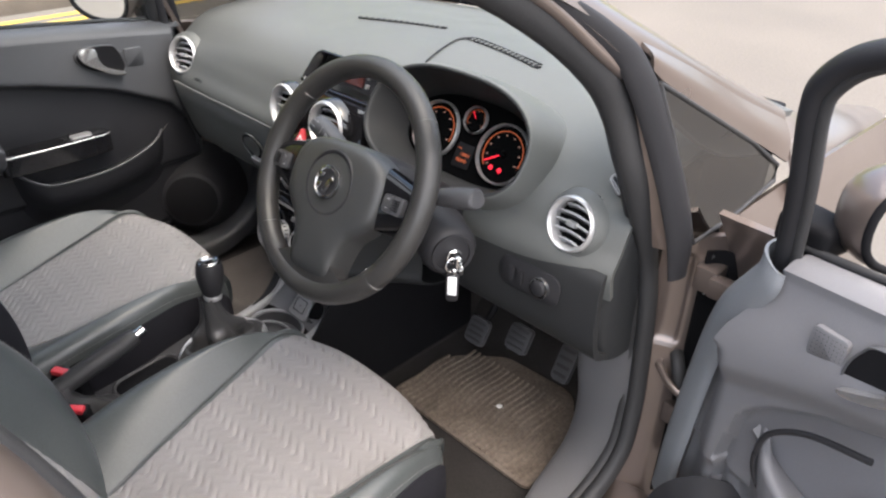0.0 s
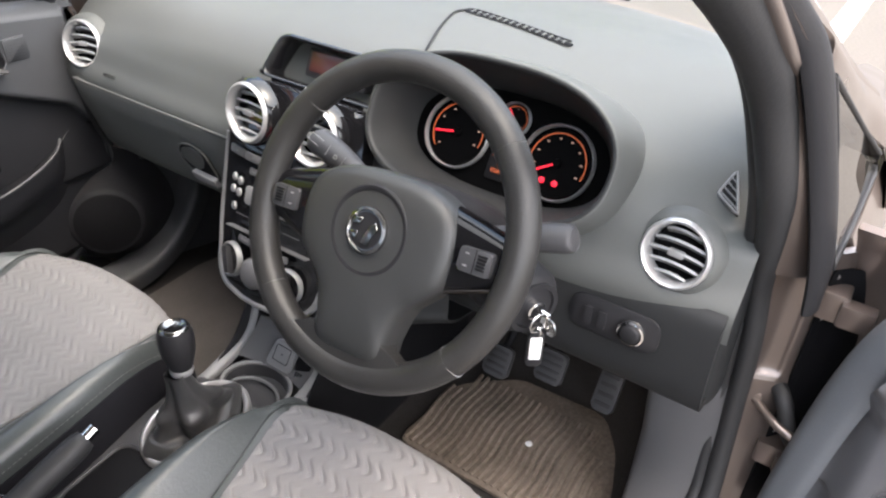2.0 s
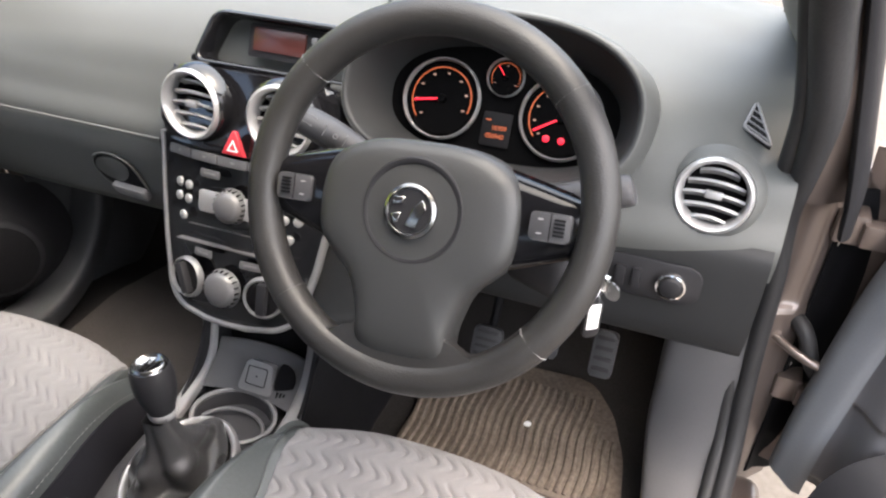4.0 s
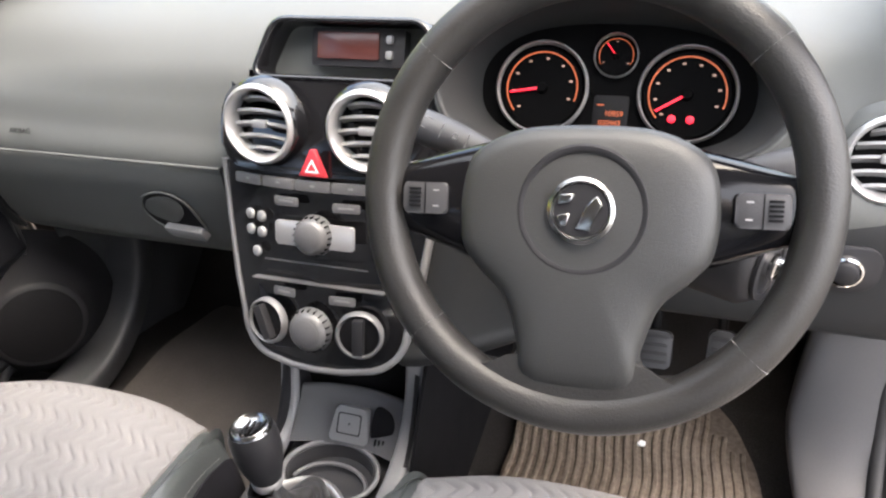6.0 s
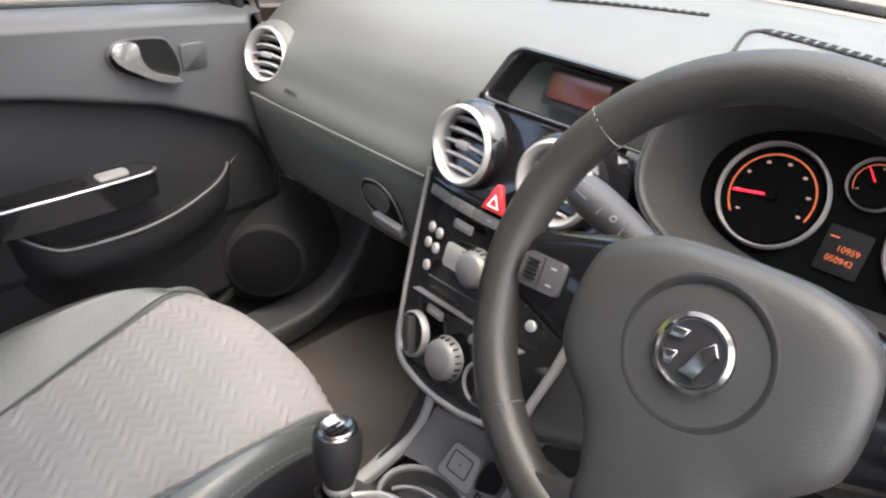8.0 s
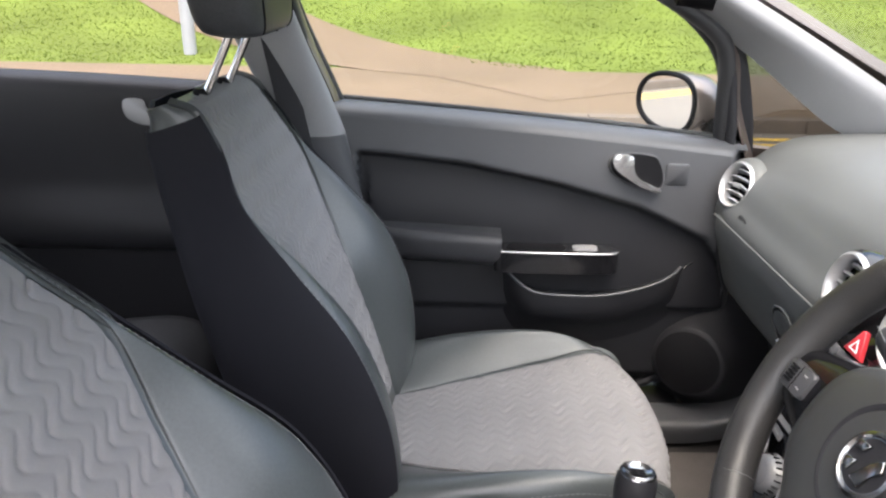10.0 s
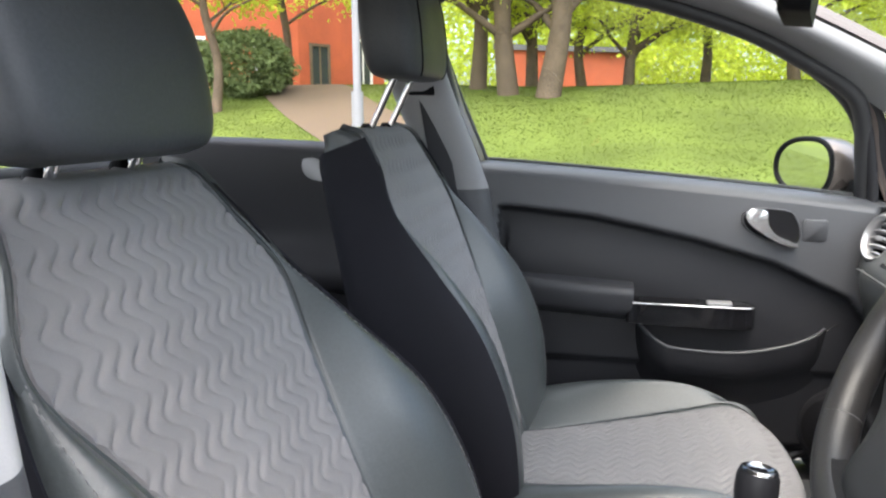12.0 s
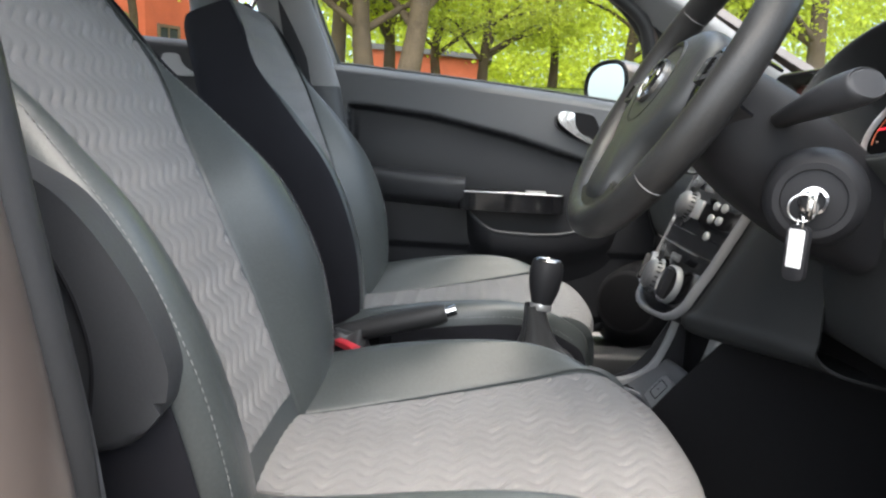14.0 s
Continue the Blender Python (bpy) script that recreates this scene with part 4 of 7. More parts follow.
def cloth_patch(ctrl, ua, ub, va, vb, nu, nv, lift=0.003, high=0.0054):
    us, vs = np.linspace(ua, ub, nu), np.linspace(va, vb, nv)
    g = surface(ctrl, us, vs)
    n = grid_normals(g)
    x = g[:, :, 0] - g[:, :, 0].mean()
    step = np.linalg.norm(np.diff(g[:, nu // 2], axis=0), axis=1)
    d = np.concatenate([[0], np.cumsum(step)])[:, None] * np.ones((1, nu))
    edge = np.minimum(np.minimum(np.arange(nu), np.arange(nu)[::-1])[None, :] / 3.0, np.minimum(np.arange(nv), np.arange(nv)[::-1])[:, None] / 3.0).clip(0, 1)
    h = waves(x, d, high=high) * edge + lift * edge - 0.004 * (1 - edge)
    sgn = -1.0 if n[nv // 2, nu // 2, 2] + n[nv // 2, nu // 2, 1] < 0 else 1.0
    return grid_bm(g + sgn * n * h[:, :, None])


def front_seat(cx, dy, label, head, recline=0.0, hy=0.0):
    """A sports-shaped front seat; cx: its middle, head: bottom of its headrest, inner: side of the tunnel."""
    turn = Matrix.Translation((0, -0.70 + dy, 0.5)) @ Matrix.Rotation(radians(recline), 4, "X") @ Matrix.Translation((0, 0.70 - dy, -0.5))
    laid = lambda g: np.einsum("ij,...j->...i", np.array(turn.to_3x3()), np.asarray(g, float)) + np.array(turn.translation)
    st = thing("front_seat", (cx, -0.5 + dy, 0.3), label, "car seat", "front seats")
    # cushion
    rows = []
    for y, zi, bol, w, wi in ((-0.74, 0.515, 0.03, 0.235, 0.095), (-0.66, 0.515, 0.045, 0.25, 0.106), (-0.55, 0.525, 0.057, 0.255, 0.138), (-0.44, 0.54, 0.056, 0.252, 0.164), (-0.34, 0.556, 0.042, 0.243, 0.180), (-0.265, 0.567, 0.016, 0.232, 0.192), (-0.22, 0.563, 0.0, 0.224, 0.193), (-0.195, 0.540, 0.0, 0.216, 0.188), (-0.187, 0.49, 0.0, 0.206, 0.180), (-0.195, 0.43, 0.0, 0.198, 0.173), (-0.215, 0.38, 0.0, 0.196, 0.17)):
        zb = max(0.36, zi - 0.17)
        front = min(1.0, max(0.0, (y + 0.42) / 0.2))
        gap, drop = w - wi, 0.005 * front
        half = [(-w + 0.012, zb), (-w - 0.004, (zb + zi) / 2), (-w + 0.003, zi + bol - 0.026), (-w + min(0.03, gap * 0.35), zi + bol - drop), (-w * 0.45 - wi * 0.55, zi + bol * 0.75 - drop * 0.6), (-wi - min(0.006, gap * 0.15), zi + 0.004 - drop * 0.4), (-wi + 0.004, zi - 0.002 - drop * 0.4), (-wi * 0.5, zi), (0, zi + 0.001)]
        full = half + [(-x, z) for x, z in half[-2::-1]]
        rows.append([(cx + x, y + dy - 0.034 * front * min(1.2, abs(x) / 0.2) ** 2.4, z) for x, z in full])
    c = np.array(rows)
    part("cushion", grid_bm(surface(c, np.linspace(0, 16, 90), np.linspace(0, 10, 80)), cap=False, thick=0.01), LEATHER, st, "grey leatherette cushion bolsters")
    part("cushion_cloth", cloth_patch(c, 6, 10, 0.2, 7.4, 200, 300, high=0.0042), CLOTH, st, "light grey cloth with raised wave pattern")
    for ua, ub in ((0.1, 1.85), (14.15, 15.9)):
        g = surface(c, np.linspace(ua, ub, 10), np.linspace(0.0, 9.8, 60))
        part("cushion_side", grid_bm(g, thick=0.004, lift=0.003), FLANK, st, "black side of the cushion")
    # piping beside the cushion, along its front corner
    edge = surface(c, np.array([2.0, 14.0]), np.linspace(0.5, 6.5, 40))
    for k in (0, 1):
        part("cushion_seam", stitches(edge[:, k] + np.array([0, 0, 0.0008])), THREAD, st)
    # backrest
    up = Vector((0, -0.34, 0.94))
    rows = []
    for y, z, bol, w, wi, dep in ((-0.665, 0.50, 0.03, 0.225, 0.10, 0.13), (-0.69, 0.58, 0.06, 0.245, 0.098, 0.14), (-0.722, 0.68, 0.078, 0.255, 0.103, 0.14), (-0.762, 0.79, 0.074, 0.252, 0.115, 0.135), (-0.805, 0.89, 0.045, 0.235, 0.150, 0.125), (-0.845, 0.98, 0.010, 0.203, 0.188, 0.115), (-0.878, 1.05, 0.004, 0.168, 0.160, 0.11), (-0.895, 1.085, 0.0, 0.154, 0.146, 0.105), (-0.912, 1.106, 0.0, 0.148, 0.14, 0.085), (-0.945, 1.116, 0.0, 0.142, 0.134, 0.05)):
        y += dy
        n = np.array([0, 0.94, 0.34])
        half = lambda wi, bol: [(-w + 0.05, -dep), (-w + 0.012, -dep * 0.75), (-w, -dep * 0.35), (-w + min(0.004, (w - wi) * 0.12), bol - 0.03 * min(1, (w - wi) / 0.05)), (-w + min(0.028, (w - wi) * 0.35), bol - 0.002), (-w + (w - wi) * 0.6, bol * 0.8), (-wi - min(0.006, (w - wi) * 0.15), 0.004 + bol * 0.16), (-wi + 0.004, -0.002 + bol * 0.13), (-wi * 0.5, 0), (0, 0.0)]
        # Driver's outer bolster is lowered and narrowed to fit the camera's view.
        worn = (min(w - 0.012, wi + 0.010), bol * 0.92) if cx > 0 else (wi, bol)
        full = half(wi, bol) + [(-x, q) for x, q in half(*worn)[-2::-1]]
        rows.append([np.array([cx + x, y, z]) + n * q for x, q in full])
    b = laid(np.array(rows))
    part("backrest", grid_bm(surface(b, np.linspace(0, 18, 100), np.linspace(0, 9, 80)), thick=-0.008), LEATHER, st, "grey leatherette backrest bolsters")
    part("backrest_cloth", cloth_patch(b, 7, 11, 0.5, 8.6, 260, 420, high=0.0044), CLOTH, st, "grey cloth with raised wave pattern")
    for k, u in ((0, 3.9), (1, 14.4)):
        ln = surface(b, np.array([u]), np.linspace(0.2, 7.5, 60))[:, 0]
        part("backrest_seam", stitches(ln + np.array([0, 0.001, 0.0006])), THREAD, st)
    for ua, ub, vb in ((0.2, 3.55, 7.6), (14.45, 17.8, 7.6) if cx < 0 else (15.0, 17.8, 6.6)):
        g = surface(b, np.linspace(ua, ub, 16), np.linspace(0.1, vb, 50))
        part("backrest_flank", grid_bm(g, thick=0.003, lift=-0.004), FLANK, st, "black flank of the backrest")
    back = surface(b, np.array([0.0, 18.0]), np.linspace(0, 9, 30))
    g = np.stack([back[:, 0], back[:, 0] * 0.7 + back[:, 1] * 0.3 - [0, 0.02, 0], back[:, 0] * 0.3 + back[:, 1] * 0.7 - [0, 0.02, 0], back[:, 1]], 1)
    part("back_panel", grid_bm(g, thick=0.006), DARK, st)
    # side shield with recliner cover
    out = 1 if cx > 0 else -1
    sh = smooth_outline([(-0.86, 0.36), (-0.5, 0.36), (-0.26, 0.38), (-0.24, 0.43), (-0.5, 0.45), (-0.66, 0.5), (-0.74, 0.58), (-0.84, 0.56), (-0.88, 0.46)])
    m = Matrix(((0, 0, out, cx + out * 0.235), (1, 0, 0, dy), (0, 1, 0, 0), (0, 0, 0, 1)))
    part("side_shield", moved(slab(sh, 0, 0.03, 0.012, 3), m), HARD, st, "black plastic seat side cover")
    ba = smooth_outline([(-0.736, 0.636), (-0.697, 0.668), (-0.688, 0.692), (-0.690, 0.718), (-0.713, 0.770), (-0.750, 0.822), (-0.788, 0.853), (-0.85, 0.875), (-0.90, 0.82), (-0.90, 0.70), (-0.83, 0.64)])
    shell = Matrix(((0, 0, out, cx + out * 0.232), (1, 0, 0, dy), (0, 1, 0, 0), (0, 0, 0, 1)))
    cover = part("back_side_cover", moved(slab(ba, 0, 0.042, 0.010, 3), shell), ARM, st, "grey plastic cover on the seat side")
    part("cover_joint", moved(tube([(-0.777, 0.80, 0.0455), (-0.757, 0.76, 0.0455), (-0.746, 0.715, 0.0455), (-0.748, 0.67, 0.0455)], 0.0018, 6, samples=20), shell), DARK, cover)
    # headrest
    rows = []
    for k, z, wd, th in ((0, 0.0, 0.085, 0.03), (1, 0.008, 0.115, 0.045), (2, 0.03, 0.13, 0.052), (3, 0.08, 0.135, 0.055), (4, 0.13, 0.13, 0.052), (5, 0.165, 0.112, 0.045), (6, 0.185, 0.085, 0.03), (7, 0.19, 0.04, 0.012)):
        yy, zz = -0.868 + dy + hy - 0.10 * z, head + z
        ring = []
        for a in np.linspace(0, 2 * np.pi, 36, endpoint=False):
            ca, sa = math.cos(a), math.sin(a)
            e = 0.55
            ring.append((cx + wd * math.copysign(abs(ca) ** e, ca), yy + th * math.copysign(abs(sa) ** e, sa), zz))
        rows.append(ring)
    part("headrest", grid_bm(laid(crom(np.array(rows), np.linspace(0, 7, 40))), closed=True, cap=True), HEADREST, st, "dark leatherette headrest")
    hr = laid(crom(np.array(rows), np.linspace(0, 7, 40)))
    for j in (6, 12) if cx < 0 else ():
        part("headrest_seam", tube(hr[4:37, j] + np.array([0, 0.0004, 0]), 0.0016, 6), FLANK, st)
    for o in (-0.055, 0.055):
        part("headrest_post", tube(laid([(cx + o, -0.935 + dy, 1.09), (cx + o, -0.872 + dy + hy, head + 0.02)]), 0.006, 10), CHROME, st, "chrome headrest post")
        part("post_sleeve", moved(lathe([(0.0, 0.014), (0.008, 0.014), (0.011, 0.010), (0.013, 0.0)], 20), turn @ Matrix.Translation((cx + o, -0.93 + dy, 1.108))), DARK, st)
    # runner
    for o in (-0.18, 0.18):
        part("seat_rail", box((cx + o - 0.02, -0.75 + dy, 0.29), (cx + o + 0.02, -0.25 + dy, 0.37), 0.006), DARK, st)
    return st


front_seat(-0.335, 0.0, "passenger seat, grey wave cloth, raised headrest", 1.195)
front_seat(0.345, 0.0, "driver's seat, grey wave cloth and leatherette bolsters", 1.122, 6.0, -0.025)

# rear bench
rb = thing("rear_bench", (0, -1.5, 0.3), "dark rear bench in black cloth", "bench")
SEATCLOTH = material("black_seat_cloth", (0.03, 0.031, 0.034), 0.9, grain=900, bump=0.4, var=0.15, sheen=0.2, spec=0.10)
g = np.array([[(x, y, z - 0.02 * (abs(x) > 0.5)) for x in (-0.64, -0.6, -0.35, -0.1, 0.1, 0.35, 0.6, 0.64)] for y, z in ((-1.1, 0.38), (-1.09, 0.5), (-1.14, 0.56), (-1.3, 0.55), (-1.55, 0.53))])
part("bench_cushion", grid_bm(surface(g, np.linspace(0, 7, 40), np.linspace(0, 4, 24)), thick=0.03), SEATCLOTH, rb)
g = np.array([[(x, y, z) for x in (-0.64, -0.6, -0.35, -0.1, 0.1, 0.35, 0.6, 0.64)] for y, z in ((-1.5, 0.5), (-1.56, 0.65), (-1.63, 0.85), (-1.68, 0.98), (-1.73, 1.0), (-1.78, 0.96))])
part("bench_back", grid_bm(surface(g, np.linspace(0, 7, 40), np.linspace(0, 5, 24)), thick=0.03), SEATCLOTH, rb)

# ---- dashboard ----
dash = thing("dashboard", (0, 0.2, 0.6), "dark grey soft-plastic dashboard with round silver vents", "dashboard")
rows = []
for x in (-0.69, -0.64, -0.55, -0.4, -0.25, -0.1, 0.05, 0.2, 0.35, 0.5, 0.6, 0.65, 0.69):
    k = (x / 0.69) ** 2
    e = abs(x / 0.69) ** 8
    zt = 1.018 - 0.035 * k
    yb = 0.02 * e
    rows.append([(x, -0.02 + yb, 0.80), (x, -0.028 + yb, 0.84), (x, -0.012 + yb, 0.875), (x, 0.004 + yb, 0.91), (x, 0.03 + yb, zt - 0.06), (x, 0.085 + yb, zt - 0.022), (x, 0.18, zt - 0.006), (x, 0.33, zt), (x, 0.45, zt - 0.006), (x, 0.58 + 0.06 * (1 - k), zt - 0.03)])
dg = np.array(rows)
lean = radians(30)
CL = axes((0.323, 0.062, 0.935), (1, 0, 0), (0, math.sin(lean), math.cos(lean)), (0, -math.cos(lean), math.sin(lean)))
pad = grid_bm(surface(dg, np.linspace(0, 9, 130), np.linspace(0, 12, 240)) , thick=-0.012, lift=-0.008)


DM = axes((0.005, 0.040, 0.981), (1, 0, 0), Vector((0, 0.42, 0.90)).normalized(), Vector((0, -0.90, 0.42)).normalized())


def in_opening(c):
    """Where the pad is cut away for the instruments, the vent pod, the display and the side vents."""
    q = CL.inverted() @ c
    if (q.x / 0.19) ** 2 + (q.y / 0.105) ** 2 < 1 and -0.12 < q.z < 0.2:
        return True
    if abs(c.x) < 0.10 and c.y < 0.055 and 0.80 < c.z < 0.985:
        return True
    q = DM.inverted() @ c
    if -0.044 < q.y < 0.030 and abs(q.x) < 0.127 - 0.36 * (q.y + 0.03) and abs(q.z) < 0.08:
        return True
    return (abs(c.x) - 0.605) ** 2 + (c.z - 0.90) ** 2 < 0.042 ** 2 and c.y < 0.08


bmesh.ops.delete(pad, geom=[f for f in pad.faces if in_opening(f.calc_center_median())], context="FACES")
part("upper_pad", pad, DASH, dash, "grained dark grey dashboard pad")


def face_vent(name, at, normal, r, parent, tilt=0.0, slats=5):
    """A round vent: silver ring, dark throat, curved slats and a thumb wheel, facing along normal."""
    z = Vector(normal).normalized()
    x = Vector((0, 0, 1)).cross(z).normalized()
    y = z.cross(x)
    m = axes(at, x, y, z) @ Matrix.Rotation(radians(tilt), 4, "Z")
    v = part(name, moved(lathe([(r * (1.16 if name == "centre_vent" else 1.30), -0.014), (r * (1.13 if name == "centre_vent" else 1.18), 0.001), (r * 1.04, 0.006), (r * 1.0, 0.0), (r * 0.98, -0.012)], 48), m), GLOSS if name == "centre_vent" else DASH, parent)
    part("ring", moved(lathe([(r * 1.03, 0.002), (r * 1.02, 0.009), (r * 0.94, 0.012), (r * 0.86, 0.009), (r * 0.82, 0.0), (r * 0.80, -0.01)], 48), m), SILVER, v, "satin silver vent ring")
    part("throat", moved(lathe([(r * 0.84, 0.0), (r * 0.82, -0.03), (0.0, -0.032)], 32), m), DARK, v)
    for k in range(slats):
        yy = r * 0.8 * (2 * (k + 0.5) / slats - 1)
        hw = math.sqrt(max(0.0, (r * 0.83) ** 2 - yy * yy)) * 0.97
        g = np.array([[(hw * t, yy + 0.0045 * (1 - t * t) - 0.001 + o * 0.55, 0.004 * (1 - t * t) - 0.002 + o) for t in np.linspace(-1, 1, 12)] for o in (0.0, -0.005, -0.011)])
        part("slat", moved(grid_bm(g, thick=0.0034), m), SLAT, v)
    part("thumb_wheel", moved(box((-0.010, -0.0045, -0.002), (0.010, 0.0045, 0.007), 0.002), m), SILVER, v)
    return v


face_vent("side_vent", (-0.602, -0.006, 0.90), (0.24, -1, 0.30), 0.046, dash)
face_vent("side_vent", (0.605, -0.004, 0.90), (-0.10, -1, 0.30), 0.044, dash)

# demister slots and triangular side vents
top_z = lambda x: 1.018 - 0.035 * (x / 0.69) ** 2
for ends in (((-0.215, 0.254), (-0.1, 0.296), (0.0, 0.328)), ((0.09, 0.306), (0.2, 0.294), (0.308, 0.272))):
    e = np.array([(x, y, top_z(x) + 0.0095) for x, y in ends])
    slot = part("demister_slot", tube(e, 0.007, 8, samples=30, flat=0.25), DARK, dash)
    for k in range(1, 16):
        q = crom(e, np.array([2 * k / 16]))[0]
        part("slot_rib", box((q[0] - 0.002, q[1] - 0.007, q[2] - 0.001), (q[0] + 0.002, q[1] + 0.007, q[2] + 0.0028), 0.0005), DASH, slot)
seam = [(0.16, 0.052, 0.990), (0.12, 0.16, 1.0125), (0.085, 0.26, 1.0185), (0.085, 0.30, 1.0190), (0.12, 0.318, 1.0180), (0.30, 0.29, 1.0125)]
part("pad_joint", tube([(x, y, z + 0.008) for x, y, z in seam], 0.0022, 6, samples=40), HARD, dash)
for s in (1,):
    va, vb, vc = Vector((s * 0.622, 0.104, 0.968)), Vector((s * 0.612, 0.066, 0.947)), Vector((s * 0.648, 0.040, 0.938))
    vz = (vb - va).cross(vc - va).normalized()
    vz = vz if vz.y < 0 else -vz
    mid0 = (va + vb + vc) / 3
    va, vb, vc = (mid0 + (p - mid0) * 0.85 + Vector((s * 0.009, 0, 0)) + vz * (0.0155 if s > 0 else 0.002) for p in (va, vb, vc))
    sill_bm = bmesh.new()
    low3, top3 = [sill_bm.verts.new(p - vz * 0.009) for p in (va, vb, vc)], [sill_bm.verts.new(p) for p in (va, vb, vc)]
    for f3 in (low3, top3, *[[low3[i], low3[(i + 1) % 3], top3[(i + 1) % 3], top3[i]] for i in range(3)]):
        sill_bm.faces.new(f3)
    tv = part("corner_vent", sill_bm, DARK, dash, "small triangular side-window vent")
    mid3 = (va + vb + vc) / 3
    rim3 = []
    for p, q, r3 in ((va, vc, vb), (vb, va, vc), (vc, vb, va)):
        rim3 += [p + (q - p) * 0.14 + (p - mid3) * 0.1, p + (p - mid3) * 0.02, p + (r3 - p) * 0.14 + (p - mid3) * 0.1]
    part("vent_rim", tube([tuple(p) for p in rim3], 0.0018, 8, loop=True), GREYTRIM, tv, "pale vent rim")
    for f in (0.28, 0.5, 0.72, 0.92):
        part("slat", tube([tuple(va + (vb - va) * f + vz * 0.0006), tuple(va + (vc - va) * f + vz * 0.0006)], 0.0011, 6), GREYTRIM, tv)

# closed ends of the dashboard beside the doors
for s in (-1, 1):
    g = np.array([[(s * x, y, z) for x, y in ((0.640, -0.012 + yo), (0.668, -0.008 + yo), (0.685, 0.012 + yo * 0.7), (0.692, 0.06), (0.694, 0.12))] for z, yo in ((0.655, 0.03), (0.70, 0.012), (0.78, 0.0), (0.84, 0.008), (0.89, 0.035), (0.92, 0.06))])
    part("dash_end", grid_bm(surface(g, np.linspace(0, 4, 16), np.linspace(0, 5, 20)), thick=0.006 * s), DASHLOW, dash, "dark grey end of the dashboard")

# glovebox and lower panels
part("glovebox_gap", box((-0.1665, -0.042, 0.66), (-0.1625, 0.02, 0.84), 0.001), DARK, dash)
gl = np.array([[(x, y + 0.02 * ((x + 0.38) / 0.25) ** 4 * 0.3, z) for x in (-0.625, -0.6, -0.5, -0.38, -0.25, -0.18, -0.165)] for y, z in ((-0.020, 0.838), (-0.036, 0.832), (-0.036, 0.80), (-0.021, 0.75), (-0.0075, 0.705), (0.008, 0.672), (0.04, 0.655), (0.17, 0.645))])
writing("AIRBAG", 0.011, DARK, axes((-0.498, -0.0325, 0.866), (1, 0, 0), Vector((0, 0.42, 0.9)).normalized(), Vector((0, -0.9, 0.42)).normalized()), dash)
glove = part("glovebox_lid", grid_bm(surface(gl, np.linspace(0, 6, 40), np.linspace(0, 7, 40)), thick=-0.012), DASH, dash, "dark grey glovebox lid")
GB = axes((0.022, -0.0385, 0.80), (1, 0, 0), Vector((0, -0.287, 0.958)), Vector((0, -0.958, -0.287)))
gz = lambda z: (z + 0.012 - 0.80) / 0.958
# Dark slab on the lid draws the catch recess by its shade alone.
part("recess_shade", moved(slab(smooth_outline([(-0.352, gz(0.735)), (-0.338, gz(0.766)), (-0.300, gz(0.778)), (-0.272, gz(0.764)), (-0.262, gz(0.735)), (-0.262, gz(0.705)), (-0.300, gz(0.700)), (-0.335, gz(0.708))]), -0.004, 0.0012, 0.0006), GB), DARK, glove)
part("recess_edge", moved(tube([(x, y, 0.0015) for x, y in smooth_outline([(-0.352, gz(0.735)), (-0.338, gz(0.766)), (-0.300, gz(0.778)), (-0.272, gz(0.764)), (-0.262, gz(0.735)), (-0.262, gz(0.705)), (-0.300, gz(0.700)), (-0.335, gz(0.708))])], 0.0018, 6, loop=True), GB), DASH, glove)
part("catch_flap", moved(slab(smooth_outline([(-0.345, gz(0.735)), (-0.334, gz(0.760)), (-0.300, gz(0.771)), (-0.280, gz(0.758)), (-0.286, gz(0.735)), (-0.31, gz(0.718))]), 0.0, 0.0026, 0.001), GB), DASH, glove)
part("glovebox_handle", moved(slab(round_poly([(-0.325, gz(0.716)), (-0.262, gz(0.712)), (-0.258, gz(0.694)), (-0.318, gz(0.698))], 0.004), 0.0, 0.012, 0.004), GB), GREYTRIM, glove, "grey glovebox catch")
part("glovebox_edge", tube([(x, -0.040, 0.8375) for x in np.linspace(-0.615, -0.168, 12)], 0.0022, 8), DASH, dash)

lp = np.array([[(x, y, z) for x in (0.155, 0.2, 0.35, 0.48, 0.6, 0.685)] for y, z in ((-0.02, 0.85), (-0.03, 0.835), (-0.032, 0.80), (-0.03, 0.74), (-0.022, 0.70), (-0.002, 0.672), (0.06, 0.652))])
low = part("driver_lower_panel", grid_bm(surface(lp, np.linspace(0, 5, 40), np.linspace(0, 6, 30)), thick=-0.012), DASHLOW, dash, "dark panel below the steering column")
sw = axes((0.555, -0.034, 0.786), (1, 0, 0), (0, 0.05, 1), (0, -1, 0.05))
part("switch_plate", moved(slab(round_rect(0.125, 0.055, 0.02, cx=0.0), 0.0, 0.003, 0.001), sw), HARD, low)
part("light_switch", moved(lathe([(0.0, 0.013), (0.011, 0.013), (0.0135, 0.011), (0.015, 0.0)], 32), sw @ Matrix.Translation((0.027, 0, 0.004))), HARD, low, "round headlamp switch with chrome ring")
part("switch_ring", moved(lathe([(0.0185, 0.004), (0.018, 0.010), (0.0155, 0.011), (0.015, 0.004)], 32), sw @ Matrix.Translation((0.027, 0, 0.002))), CHROME, low)
for o in (-0.035, -0.015):
    part("thumb_wheel", moved(box((o - 0.006, -0.014, 0.004), (o + 0.006, 0.014, 0.009), 0.002), sw), HARD, low)

# ---- instrument binnacle ----
inst = thing("instrument_cluster", (0.325, 0.05, 0.9), "instrument binnacle with three red-lit chrome-ringed dials", "instrument cluster")

